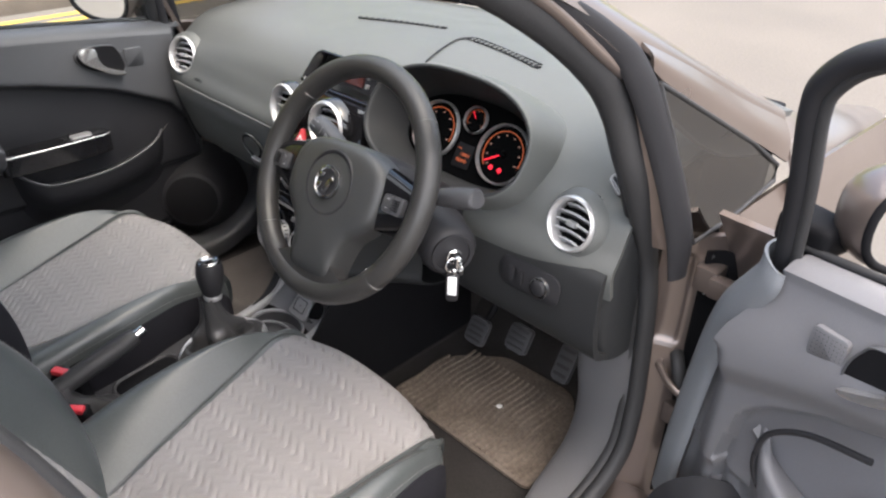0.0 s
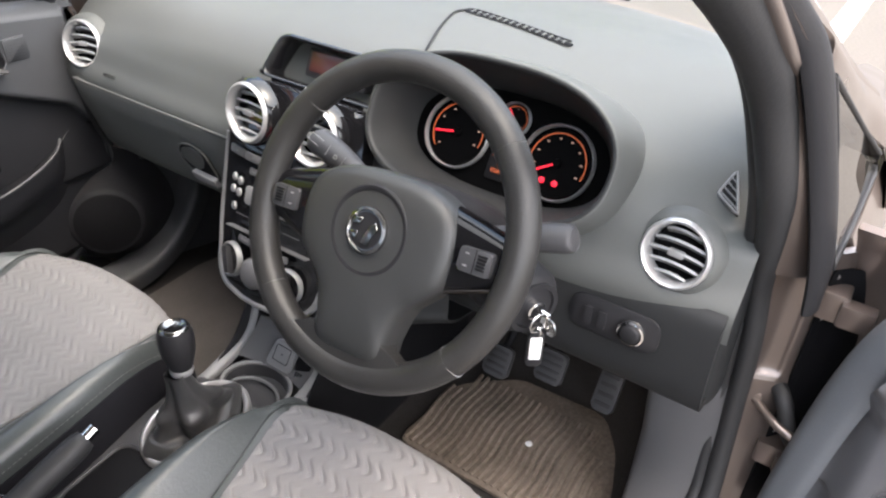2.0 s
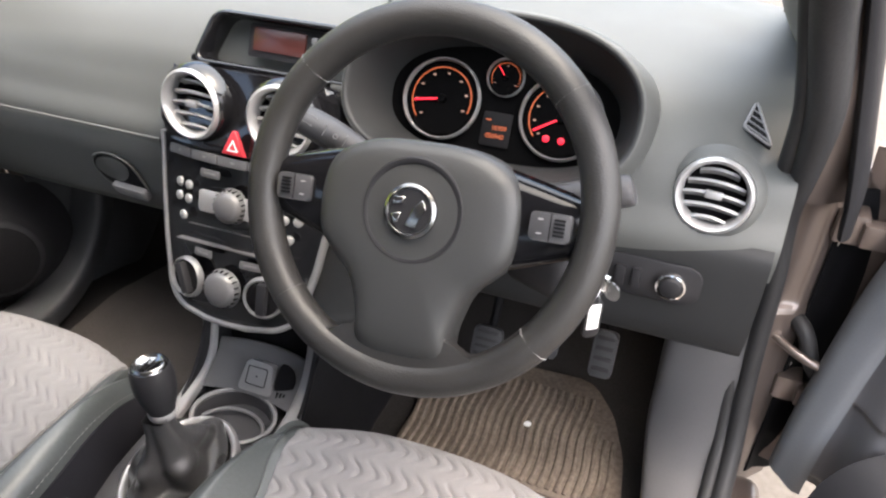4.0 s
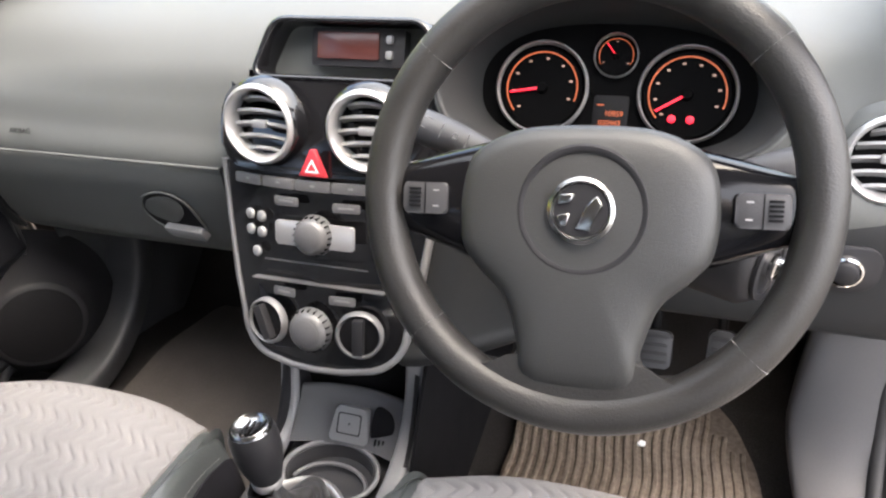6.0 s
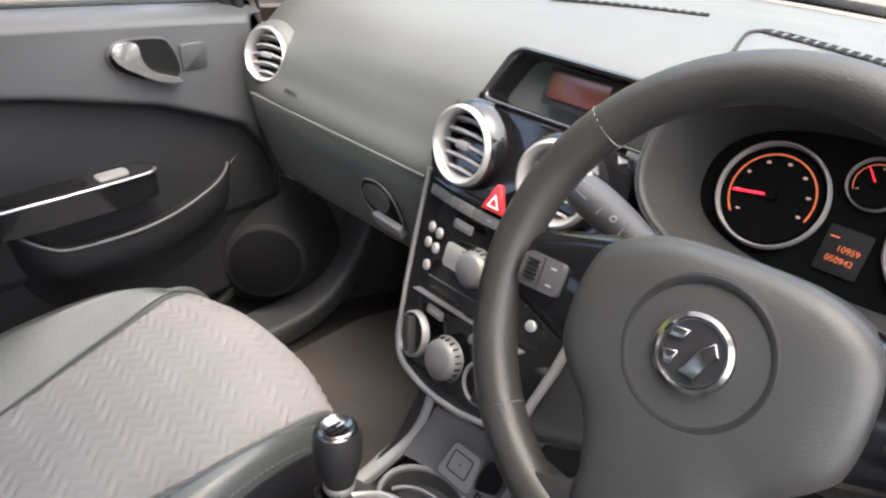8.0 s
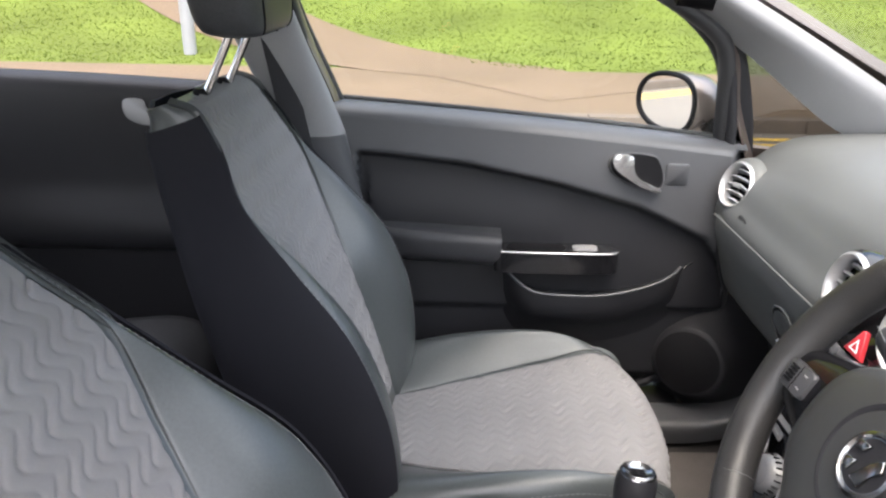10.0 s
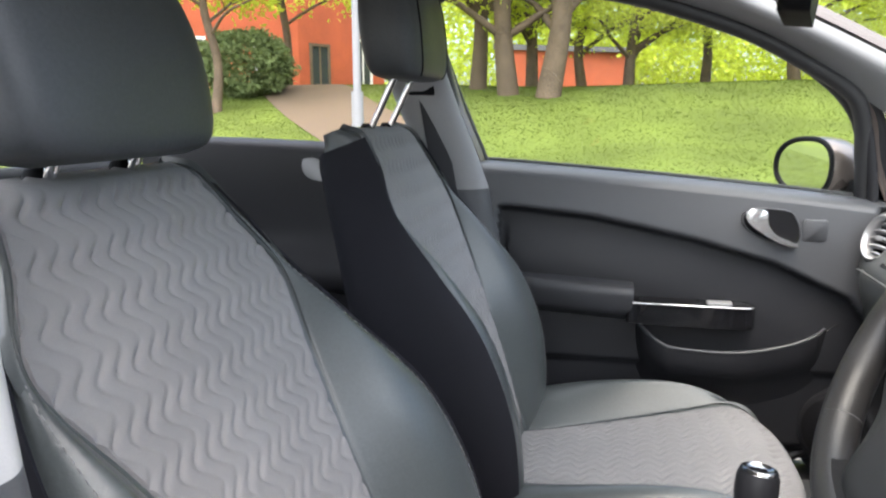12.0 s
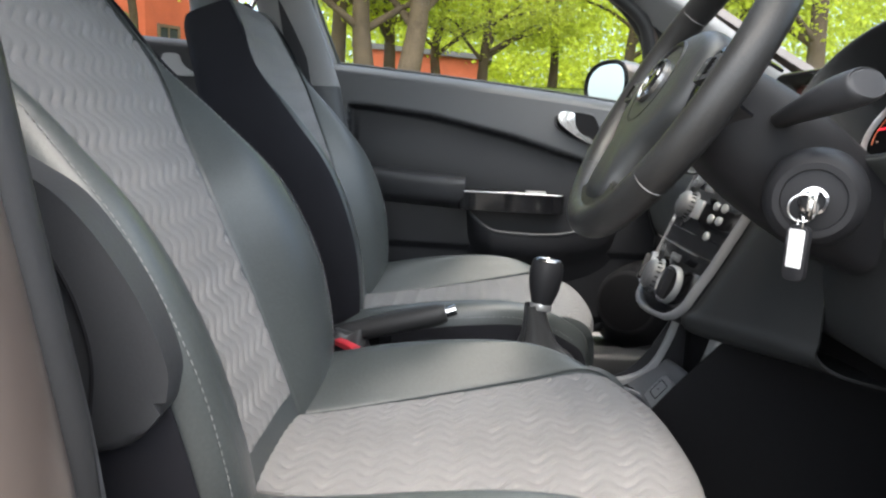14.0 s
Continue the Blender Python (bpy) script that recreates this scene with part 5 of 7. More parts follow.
def oval(hw, hh, z, cy=0.0, n=64, e=0.75):
    pts = []
    for a in np.linspace(0, 2 * np.pi, n, endpoint=False):
        ca, sa = math.cos(a), math.sin(a)
        pts.append((hw * math.copysign(abs(ca) ** e, ca), cy + hh * math.copysign(abs(sa) ** (e if sa < 0 else 0.95), sa), z))
    return pts


rings = [oval(0.155, 0.072, -0.004), oval(0.165, 0.079, 0.03), oval(0.177, 0.09, 0.07), oval(0.182, 0.094, 0.085), oval(0.187, 0.099, 0.088), oval(0.192, 0.105, 0.08), oval(0.203, 0.113, 0.03), oval(0.215, 0.112, -0.05), oval(0.215, 0.09, -0.15)]
whole = crom(np.array(rings), np.linspace(0, 8, 41))
part("binnacle", moved(grid_bm(whole[21:], closed=True), CL), DASH, inst, "dark grey hooded binnacle")
# Inner wall takes a darker plastic, so the hood's shade is in its colour.
part("binnacle_inside", moved(grid_bm(whole[:22], closed=True), CL), DASHLOW, inst, "inside of the hood, darkened for shade")
part("dial_plate", moved(slab([(x, y) for x, y, _ in oval(0.158, 0.075, 0)], -0.012, -0.002, 0.001), CL), DIALFACE, inst, "black dial plate")


def dial(cx, cy, r, start, end, needle, ticks, name):
    m = CL @ Matrix.Translation((cx, cy, 0))
    d = part(name, moved(lathe([(0.0, 0.0005), (r * 0.9, 0.0005), (r * 0.93, 0.003)], 48), m), DIALFACE, inst)
    part("chrome_ring", moved(lathe([(r * 1.055, 0.0), (r * 1.045, 0.007), (r * 1.01, 0.009), (r * 0.985, 0.006), (r * 0.975, 0.0)], 56), m), SILVER, d, "bright dial ring")
    arc = np.linspace(radians(start), radians(end), 40)
    g = np.array([[(q * r * math.cos(a), q * r * math.sin(a), 0.002) for q in (0.785, 0.815)] for a in arc])
    part("lit_arc", moved(grid_bm(g, thick=0.0006), m), AMBER, d)
    for k in range(ticks):
        a = radians(start + (end - start) * k / (ticks - 1))
        part("tick", moved(box((-r * 0.035, -r * 0.022, 0.001), (r * 0.035, r * 0.022, 0.0018), 0), m @ Matrix.Translation((r * 0.66 * math.cos(a), r * 0.66 * math.sin(a), 0))), DIALRED, d)
    a = radians(needle)
    part("needle", moved(box((-r * 0.02, -r * 0.026, 0.003), (r * 0.74, r * 0.026, 0.0045), 0.0006), m @ Matrix.Rotation(a, 4, "Z")), REDGLOW, d, "red pointer")
    part("hub", moved(lathe([(0, 0.006), (r * 0.1, 0.006), (r * 0.13, 0.001)], 20), m), DIALFACE, d)
    return d


dial(-0.082, -0.004, 0.052, 222, -20, 190, 8, "rev_counter")
dial(0.0, 0.036, 0.024, 210, -30, 130, 3, "fuel_gauge")
dial(0.082, -0.004, 0.052, 222, -20, 212, 9, "speedometer")
for o in (0.068, 0.088):
    part("warning_light", moved(slab(circle(0.0045, 14, o, -0.032), 0.002, 0.0035, 0.0005), CL), REDGLOW, inst, "red warning light")
part("trip_display", moved(slab(round_rect(0.04, 0.045, 0.003, cx=0.0, cy=-0.032), 0.0, 0.001, 0.0003), CL), DARK, inst)
writing("10959", 0.0085, AMBER, CL @ Matrix.Translation((0.004, -0.030, 0.0014)), inst, "trip_reading")
writing("050942", 0.0085, AMBER, CL @ Matrix.Translation((0.0, -0.041, 0.0014)), inst, "distance_reading")
part("display_bar", moved(box((-0.016, -0.021, 0.001), (-0.008, -0.0195, 0.0016), 0), CL), AMBER, inst)

# ---- steering wheel ----
WT = radians(29)
WN = Vector((0, -math.cos(WT), math.sin(WT)))
WC = Vector((0.336, -0.2495, 0.969)) + WN * -0.010
WS = axes(WC, (1, 0, 0), (0, math.sin(WT), math.cos(WT)), WN)
WM = WS @ Matrix.Rotation(radians(3), 4, "Z")
wheel = thing("steering_wheel", tuple(WC), "black leather three-spoke steering wheel with chrome badge", "steering wheel")
R = 0.171
ang = np.linspace(0, 2 * np.pi, 120, endpoint=False)
ring = [(R * math.sin(a), R * math.cos(a) - 0.0035 * (1 - math.cos(a)), 0) for a in ang]
part("rim", moved(tube(ring, 0.0178, 18, loop=True, up=(0, 0, 1), flat=1.05), WM), WHEEL, wheel, "worn black leather rim")
for a in (49, 131, 229, 311):
    a = radians(a)
    c, tn = Vector((R * math.sin(a), R * math.cos(a) - 0.0035 * (1 - math.cos(a)), 0)), Vector((math.cos(a), -math.sin(a), 0))
    m = WM @ axes(c, Vector((math.sin(a), math.cos(a), 0)), Vector((0, 0, 1)), tn.cross(Vector((0, 0, 1))).cross(Vector((0, 0, 1))) * 0 + Vector((math.sin(a), math.cos(a), 0)).cross(Vector((0, 0, 1))))
    part("rim_seam", moved(lathe([(0.0176, -0.0005), (0.01865, 0.0), (0.0176, 0.0005)], 24), m), THREAD, wheel, "stitched joint in the rim")
# airbag cover, domed
out = smooth_outline([(0.0, 0.066), (0.055, 0.062), (0.092, 0.042), (0.103, 0.01), (0.100, -0.03), (0.085, -0.052), (0.062, -0.075), (0.05, -0.11), (0.043, -0.142), (0.0, -0.148), (-0.043, -0.142), (-0.05, -0.11), (-0.062, -0.075), (-0.085, -0.052), (-0.100, -0.03), (-0.103, 0.01), (-0.092, 0.042), (-0.055, 0.062)], 72)
o = np.array(out)
o = o + np.array([0, -0.012])
c0 = np.array([0.0, -0.032])
rows = []
for k, z in ((1.0, -0.03), (1.0, 0.0), (0.985, 0.008), (0.94, 0.014), (0.85, 0.0175), (0.7, 0.020), (0.5, 0.0215), (0.25, 0.022), (0.02, 0.022)):
    rows.append([(*(c0 + (p - c0) * k), z) for p in o])
part("airbag_cover", moved(grid_bm(np.array(rows), closed=True, cap=True), WM), AIRBAG, wheel, "grained grey airbag cover")
part("badge_groove", moved(lathe([(0.0515, 0.0195), (0.0495, 0.0222), (0.0462, 0.0222), (0.0445, 0.0205)], 56), WM @ Matrix.Translation((0, -0.013, 0))), HARD, wheel)
bd = part("badge", moved(lathe([(0.0265, 0.020), (0.026, 0.0265), (0.023, 0.028), (0.0215, 0.0255), (0.0, 0.0245)], 48), WM @ Matrix.Translation((0, -0.013, 0))), BADGE, wheel, "round chrome badge")
part("badge_inlay", moved(lathe([(0.0, 0.0256), (0.0205, 0.0256), (0.021, 0.0250)], 40), WM @ Matrix.Translation((0, -0.013, 0))), HARD, bd)
for pts in ([(-0.017, 0.012), (-0.005, 0.013), (-0.008, 0.006), (-0.018, 0.004)], [(-0.004, -0.014), (0.004, 0.004), (0.012, 0.012), (0.017, 0.004), (0.010, -0.004), (0.008, -0.016)], [(-0.018, -0.004), (-0.008, -0.002), (-0.010, -0.012), (-0.015, -0.012)]):
    part("badge_relief", moved(slab(pts, 0.0245, 0.0285, 0.0012), WM @ Matrix.Translation((0, -0.013, 0))), BADGE, bd)
# spokes with switches
for s in (-1, 1):
    top = [(0.078, 0.040), (0.12, 0.030), (0.153, 0.021), (0.168, 0.015)]
    low = [(0.078, -0.062), (0.107, -0.053), (0.150, -0.038), (0.168, -0.032)]
    g = np.array([[(s * (tx + (lx - tx) * v), ty + (ly - ty) * v, z - 0.004 * k) for v, z in ((0.0, -0.022), (0.03, -0.004), (0.12, 0.007), (0.3, 0.0105), (0.6, 0.0105), (0.85, 0.006), (0.96, -0.004), (1.0, -0.022))] for k, ((tx, ty), (lx, ly)) in enumerate(zip(top, low))])
    spoke = part("spoke", moved(grid_bm(surface(g, np.linspace(0, 7, 36), np.linspace(0, 3, 24)), thick=0.003), WM), SPOKE, wheel, "gloss black spoke")
    part("switch_pad", moved(slab(round_rect(0.038, 0.026, 0.004, cx=s * 0.130, cy=-0.008), 0.004, 0.0145, 0.002), WM), CONSOLE, spoke, "dark grey audio switches")
    for k in range(5):
        part("scroll_rib", moved(box((s * 0.1385 - 0.005, -0.0155 + 0.0035 * k, 0.0135), (s * 0.1385 + 0.005, -0.0135 + 0.0035 * k, 0.0165), 0.0006), WM), DARK, spoke)
    for dy in (-0.0015, -0.0145):
        part("switch_mark", moved(box((s * 0.1205 - 0.0025, dy - 0.0007, 0.0142), (s * 0.1205 + 0.0025, dy + 0.0007, 0.0148), 0), WM), SLAT, spoke)
    part("switch_split", moved(box((s * 0.130 - 0.0004, -0.022, 0.0143), (s * 0.130 + 0.0006, 0.005, 0.0148), 0), WM), DARK, spoke)
lower = [(-0.046, -0.125), (-0.052, -0.138), (-0.064, -0.145), (-0.085, -0.142), (-0.095, -0.148), (-0.06, -0.17), (0, -0.183), (0.06, -0.174), (0.095, -0.148), (0.085, -0.142), (0.064, -0.145), (0.052, -0.138), (0.046, -0.125)]
part("lower_spoke", moved(slab(lower, -0.018, 0.012, 0.007, 3), WM), WHEEL, wheel, "leather-covered lower spoke")
writing("AIRBAG", 0.008, HARD, WM @ Matrix.Translation((0, -0.128, 0.0185)), wheel)

# ---- column ----
col = thing("steering_column", (0.336, -0.1, 0.9), "black steering column shroud with stalks and ignition lock", "steering column")
rows = []
for d, w, h, cz in ((-0.035, 0.05, 0.045, 0), (-0.06, 0.062, 0.055, -0.005), (-0.12, 0.072, 0.062, -0.012), (-0.20, 0.07, 0.06, -0.02), (-0.27, 0.06, 0.05, -0.025)):
    rows.append([(w * math.copysign(abs(math.cos(a)) ** 0.6, math.cos(a)), cz + h * math.copysign(abs(math.sin(a)) ** 0.6, math.sin(a)), d) for a in np.linspace(0, 2 * np.pi, 40, endpoint=False)])
part("shroud", moved(grid_bm(crom(np.array(rows), np.linspace(0, 4, 24)), closed=True, cap=True), WS), HARD, col, "black column shroud")
part("light_stalk", tube([(0.28, -0.16, 0.935), (0.24, -0.157, 0.948), (0.195, -0.152, 0.962), (0.16, -0.148, 0.972), (0.152, -0.147, 0.974)], [0.010, 0.014, 0.0195, 0.0195, 0.015], 18, samples=24, flat=0.8), CONSOLE, col, "black light stalk with white symbols")
part("wiper_stalk", tube([(0.40, -0.155, 0.928), (0.44, -0.152, 0.938), (0.485, -0.145, 0.950), (0.518, -0.139, 0.958), (0.524, -0.138, 0.960)], [0.010, 0.014, 0.0195, 0.0195, 0.015], 18, samples=24, flat=0.8), CONSOLE, col, "black wiper stalk")
sv = Vector((-0.93, 0.07, 0.35)).normalized()
sn = Vector((0.2, -0.88, 0.42))
sn = (sn - sv * sn.dot(sv)).normalized()
for k, (d, w, h) in enumerate(((0.050, 0.0012, 0.016), (0.062, 0.006, 0.006), (0.036, 0.007, 0.007), (0.076, 0.0008, 0.014), (0.098, 0.020, 0.0012), (0.101, 0.020, 0.0008))):
    at = Vector((0.262, -0.159, 0.942)) + sv * d + sn * (0.0150 + 0.0035 * min(1, d / 0.06)) + sv.cross(sn) * (0.006 if k == 4 else -0.004 if k == 5 else 0)
    part("stalk_symbol", moved(ring_slab(round_rect(w, h, min(w, h) * 0.4), round_rect(w * 0.55, h * 0.55, min(w, h) * 0.2), 0, 0.0006, 0.0001), axes(at, sv, sn.cross(sv), sn)), SLAT, col)
ign = axes((0.488, -0.152, 0.858), Vector((0.45, 0.89, 0)).normalized(), (0, 0, 1), Vector((0.89, -0.45, 0)).normalized())
part("lock_collar", moved(lathe([(0.034, 0.0035), (0.034, 0.007), (0.028, 0.007), (0.027, 0.003)], 36), ign), HARD, col, "raised collar round the lock")
lock = part("ignition_housing", moved(lathe([(0.0, 0.010), (0.012, 0.010), (0.0125, 0.004), (0.025, 0.004), (0.036, 0.002), (0.044, -0.010), (0.047, -0.07)], 36), ign), HARD, col, "round ignition lock surround")
part("lock_ring", moved(lathe([(0.0125, 0.004), (0.0125, 0.013), (0.010, 0.014), (0.009, 0.010)], 28), ign), CHROME, lock)
key = thing("key", (0.50, -0.165, 0.885), "metal key in the ignition with a white-labelled tag", "key")
part("key_blade", moved(box((-0.004, -0.008, 0.008), (0.004, 0.010, 0.035), 0.002), ign), CHROME, key)
part("key_bow", moved(slab(circle(0.011, 24), -0.0015, 0.0015, 0.001), ign @ Matrix.Translation((0, -0.004, 0.040)) @ Matrix.Rotation(radians(90), 4, "Y")), BADGE, key)
kx, ky = 0.508, -0.17
part("key_ring", tube([(kx + 0.004 * math.cos(a), ky + 0.011 * math.cos(a), 0.852 + 0.012 * math.sin(a)) for a in np.linspace(0, 2 * np.pi, 28, endpoint=False)], 0.0012, 8, loop=True, up=(1, 0.3, 0)), CHROME, key)
part("chain_link", tube([(kx + 0.005 * math.cos(a), ky, 0.839 + 0.007 * math.sin(a)) for a in np.linspace(0, 2 * np.pi, 20, endpoint=False)], 0.001, 6, loop=True, up=(0, 1, 0)), CHROME, key)
tm = axes((kx, ky, 0.812), Vector((0.8, 0.6, 0)), (0, 0, 1), Vector((0.6, -0.8, 0)))
tag = part("key_tag", moved(slab(round_rect(0.020, 0.050, 0.006), -0.003, 0.003, 0.0015), tm), HARD, key, "key tag with a white paper insert")
part("tag_paper", moved(slab(round_rect(0.014, 0.034, 0.001, cy=0.004), -0.0036, 0.0036, 0.0002), tm), WHITE, tag)

# ---- centre stack ----
SN = Vector((0, -0.94, 0.34)).normalized()
SY = Vector((0, 0.34, 0.94)).normalized()
SM = axes((-0.003, -0.105, 0.79), (1, 0, 0), SY, SN)
stack = thing("centre_stack", (0, -0.08, 0.78), "gloss black radio and heater panel in a grey frame", "centre console")


def stack_outline(w0, w1, top, bot, r):
    pts = [(w0, top), (w0 - (w0 - w1) * 0.3, top - (top - bot) * 0.3), (w0 - (w0 - w1) * 0.65, top - (top - bot) * 0.6)]
    for a in np.linspace(0, 90, 8):
        pts.append((w1 - r + r * math.cos(radians(a)), bot + r - r * math.sin(radians(a))))
    pts += [(w1 * 0.3, bot - 0.004), (0, bot - 0.005)]
    return [(x, y) for x, y in pts[:-1]] + [(0, bot - 0.005)] + [(-x, y) for x, y in pts[-2::-1]]


o1 = stack_outline(0.150, 0.118, 0.085, -0.168, 0.055)
o2 = stack_outline(0.1425, 0.1105, 0.085, -0.1605, 0.0505)
bend = lambda bm: [setattr(v, "co", Vector((v.co.x, v.co.y, v.co.z - 0.035 * (v.co.x / 0.15) ** 2))) for v in bm.verts] and bm
part("stack_body", moved(bend(slab(stack_outline(0.146, 0.114, 0.085, -0.164, 0.053), -0.10, -0.003, 0.0)), SM), HARD, stack, "dark body behind the panel")
part("frame", moved(bend(ring_slab(o1, o2, -0.004, 0.006, 0.002)), SM), GREYTRIM, stack, "satin grey panel frame")
inner = slab(o2, -0.03, 0.001, 0.0)
bmesh.ops.subdivide_edges(inner, edges=[e for e in inner.edges if e.calc_length() > 0.05], cuts=8, use_grid_fill=True)
part("panel", moved(bend(inner), SM), GLOSS, stack, "piano black fascia")
rows = []
for ly, w in ((0.085, 0.152), (0.04, 0.147), (0.0, 0.142), (-0.05, 0.136), (-0.10, 0.127), (-0.13, 0.120), (-0.150, 0.108)):
    p = SM @ Vector((w, ly, -0.006 - 0.035 * (w / 0.15) ** 2))
    rows.append([(p.x - 0.006, p.y + 0.004, p.z), (p.x + 0.006, p.y + 0.004, p.z), (p.x + 0.035, p.y * 0.92, p.z + 0.004), (0.205, p.y * 0.55 - 0.012, p.z + 0.008), (0.245, p.y * 0.25 - 0.024, p.z + 0.010), (0.29, -0.024, p.z + 0.010)])
rows.append([(x, y + 0.03, z - 0.02) for x, y, z in rows[-1]])
rows.append([(x, 0.07, z - 0.015) for x, y, z in rows[-1]])
part("side_bolster", grid_bm(surface(np.array(rows), np.linspace(0, 5, 30), np.linspace(0, 8, 40)), thick=0.004), DASHLOW, stack, "dark bolster between heater panel and column")


def on_stack(x, y, z=0.0):
    k = x / 0.15
    return SM @ Matrix.Translation((x, y, z + 0.001 - 0.035 * k * k)) @ Matrix.Rotation(math.atan(-0.07 * x / 0.0225) * -1, 4, "Y")


def knob(x, y, r, h, name, label, ring=False):
    k = part(name, moved(lathe([(0.0, h), (r * 0.62, h), (r * 0.70, h * 0.96), (r * 0.86, h * 0.7), (r * 0.92, h * 0.3), (r, 0.0)], 40), on_stack(x, y)), KNOB, stack, label)
    part("cap", moved(lathe([(0.0, h + 0.0012), (r * 0.56, h + 0.0012), (r * 0.62, h)], 32), on_stack(x, y)), BUTTON, k)
    for a in range(20):
        part("grip", moved(box((r * 0.86, -0.0009, 0.002), (r * 0.96, 0.0009, h * 0.6), 0), on_stack(x, y) @ Matrix.Rotation(radians(18 * a), 4, "Z")), DARK, k)
    return k


part("volume_plate", moved(slab(round_rect(0.105, 0.030, 0.004), 0.0, 0.004, 0.0015), on_stack(0, 0.006)), SILVER, stack, "silver volume plate")
for x in (-0.038, 0.038):
    part("plate_slot", moved(box((-0.009, -0.0011, 0.0035), (0.009, 0.0011, 0.0046), 0), on_stack(x, 0.006)), DARK, stack)
knob(0, 0.006, 0.0255, 0.020, "volume_knob", "grey ribbed volume knob")
knob(-0.006, -0.116, 0.029, 0.018, "heater_knob", "grey ribbed fan knob")
for x in (-0.064, 0.064):
    hk = part("heater_dial", moved(lathe([(0.0265, 0.0), (0.026, 0.006), (0.022, 0.006), (0.0, 0.005)], 40), on_stack(x - 0.006, -0.115)), GLOSS, stack, "black heater dial with a pale ring")
    part("dial_ring", moved(lathe([(0.0305, 0.0), (0.0300, 0.007), (0.0275, 0.0095), (0.0255, 0.007), (0.025, 0.002)], 40), on_stack(x - 0.006, -0.115)), GREYTRIM, hk, "satin grey dial ring")
    part("grip", moved(box((-0.007, -0.023, 0.004), (0.007, 0.023, 0.017), 0.003), on_stack(x - 0.006, -0.115) @ Matrix.Rotation(radians(25 if x < 0 else 0), 4, "Z")), HARD, hk)
for x, y in ((-0.098, 0.021), (-0.079, 0.020), (-0.098, 0.001), (-0.079, 0.000), (-0.088, -0.026), (0.096, 0.021), (0.077, 0.020), (0.096, 0.001), (0.077, 0.000), (0.086, -0.026)):
    part("preset_button", moved(lathe([(0.0, 0.0035), (0.0055, 0.0035), (0.0068, 0.0025), (0.007, 0.0)], 18), on_stack(x, y)), SLAT, stack, "small round silver button")
for x, y, w in ((-0.040, 0.044, 0.034), (0.040, 0.042, 0.034), (-0.045, -0.072, 0.032), (0.035, -0.074, 0.034)):
    part("label_button", moved(slab(round_rect(w, 0.011, 0.002), 0.0, 0.002, 0.0008), on_stack(x, y)), BUTTON, stack)
    part("label_bar", moved(box((-w * 0.3, -0.0012, 0.0019), (w * 0.3, 0.0012, 0.0024), 0), on_stack(x, y)), GREYTRIM, stack)
part("disc_slot", moved(box((-0.07, -0.0006, 0.0), (0.07, 0.0006, 0.0008), 0), on_stack(0, -0.031)), KNOB, stack)
part("panel_joint", moved(box((-0.09, -0.0005, -0.012), (0.09, 0.0005, 0.0006), 0), on_stack(0, -0.058)), KNOB, stack)
for x in (-0.098, -0.050, -0.002, 0.046, 0.094):
    key_ = part("flat_button", moved(slab(round_rect(0.0465, 0.0125, 0.0015), 0.0, 0.004, 0.001), on_stack(x, 0.066)), BUTTON, stack)
    part("button_mark", moved(box((-0.003, -0.0012, 0.0038), (0.003, 0.0012, 0.0043), 0), on_stack(x, 0.066)), GREYTRIM, key_)
# vent pod
pod = thing("vent_pod", (0, -0.03, 0.93), "gloss black pod with two round vents and a display", "vent pod")
po = [(-0.138, 0.09), (-0.142, 0.13), (-0.136, 0.162), (-0.125, 0.176), (-0.105, 0.184), (0.0, 0.186), (0.105, 0.184), (0.125, 0.176), (0.136, 0.162), (0.142, 0.13), (0.138, 0.09), (0.1, 0.078), (0, 0.078), (-0.1, 0.078)]
pb = slab(smooth_outline(po, 64), -0.07, 0.0, 0.012, 3)
bmesh.ops.subdivide_edges(pb, edges=[e for e in pb.edges if e.calc_length() > 0.05], cuts=6, use_grid_fill=True)
for v in pb.verts:
    v.co.z -= 0.02 * (v.co.x / 0.14) ** 2 + 0.35 * max(0, v.co.y - 0.15)
part("pod_shell", moved(pb, SM), GLOSS, pod, "piano black vent housing")
for x in (-0.069, 0.069):
    at = SM @ Vector((x, 0.136, 0.004))
    face_vent("centre_vent", tuple(at), tuple(Vector((x * 0.7, 0, 0)) + SN + Vector((0, 0, -0.15))), 0.047, pod)
hz = SM @ Matrix.Translation((0, 0.092, 0.006))
part("hazard_switch", moved(slab([(-0.018, -0.014), (0.018, -0.014), (0.003, 0.018), (-0.003, 0.018)], -0.004, 0.003, 0.002), hz), RED, pod, "red triangular hazard switch")
part("hazard_mark", moved(ring_slab([(-0.009, -0.009), (0.009, -0.009), (0, 0.007)], [(-0.006, -0.0072), (0.006, -0.0072), (0, 0.0032)], 0.003, 0.0036, 0.0001), hz), WHITE, pod)
# display above


def trapeze(wb, wt, y0, y1, r=0.012):
    return round_poly([(wb, y0), (wt, y1), (-wt, y1), (-wb, y0)], r, 6)


part("display_hood", moved(ring_slab(trapeze(0.136, 0.104, -0.044, 0.034, 0.022), trapeze(0.126, 0.096, -0.037, 0.027, 0.016), -0.055, 0.010, 0.003), DM), GLOSS, pod, "gloss black shell round the display")
part("display_floor", moved(slab(trapeze(0.128, 0.100, -0.041, 0.030, 0.014), -0.058, -0.036, 0.0), DM), DASH, pod)
part("display_sill", moved(tube([(-0.11, -0.0415, 0.0065), (0, -0.0415, 0.0065), (0.11, -0.0415, 0.0065)], 0.002, 8), DM), GREYTRIM, pod)
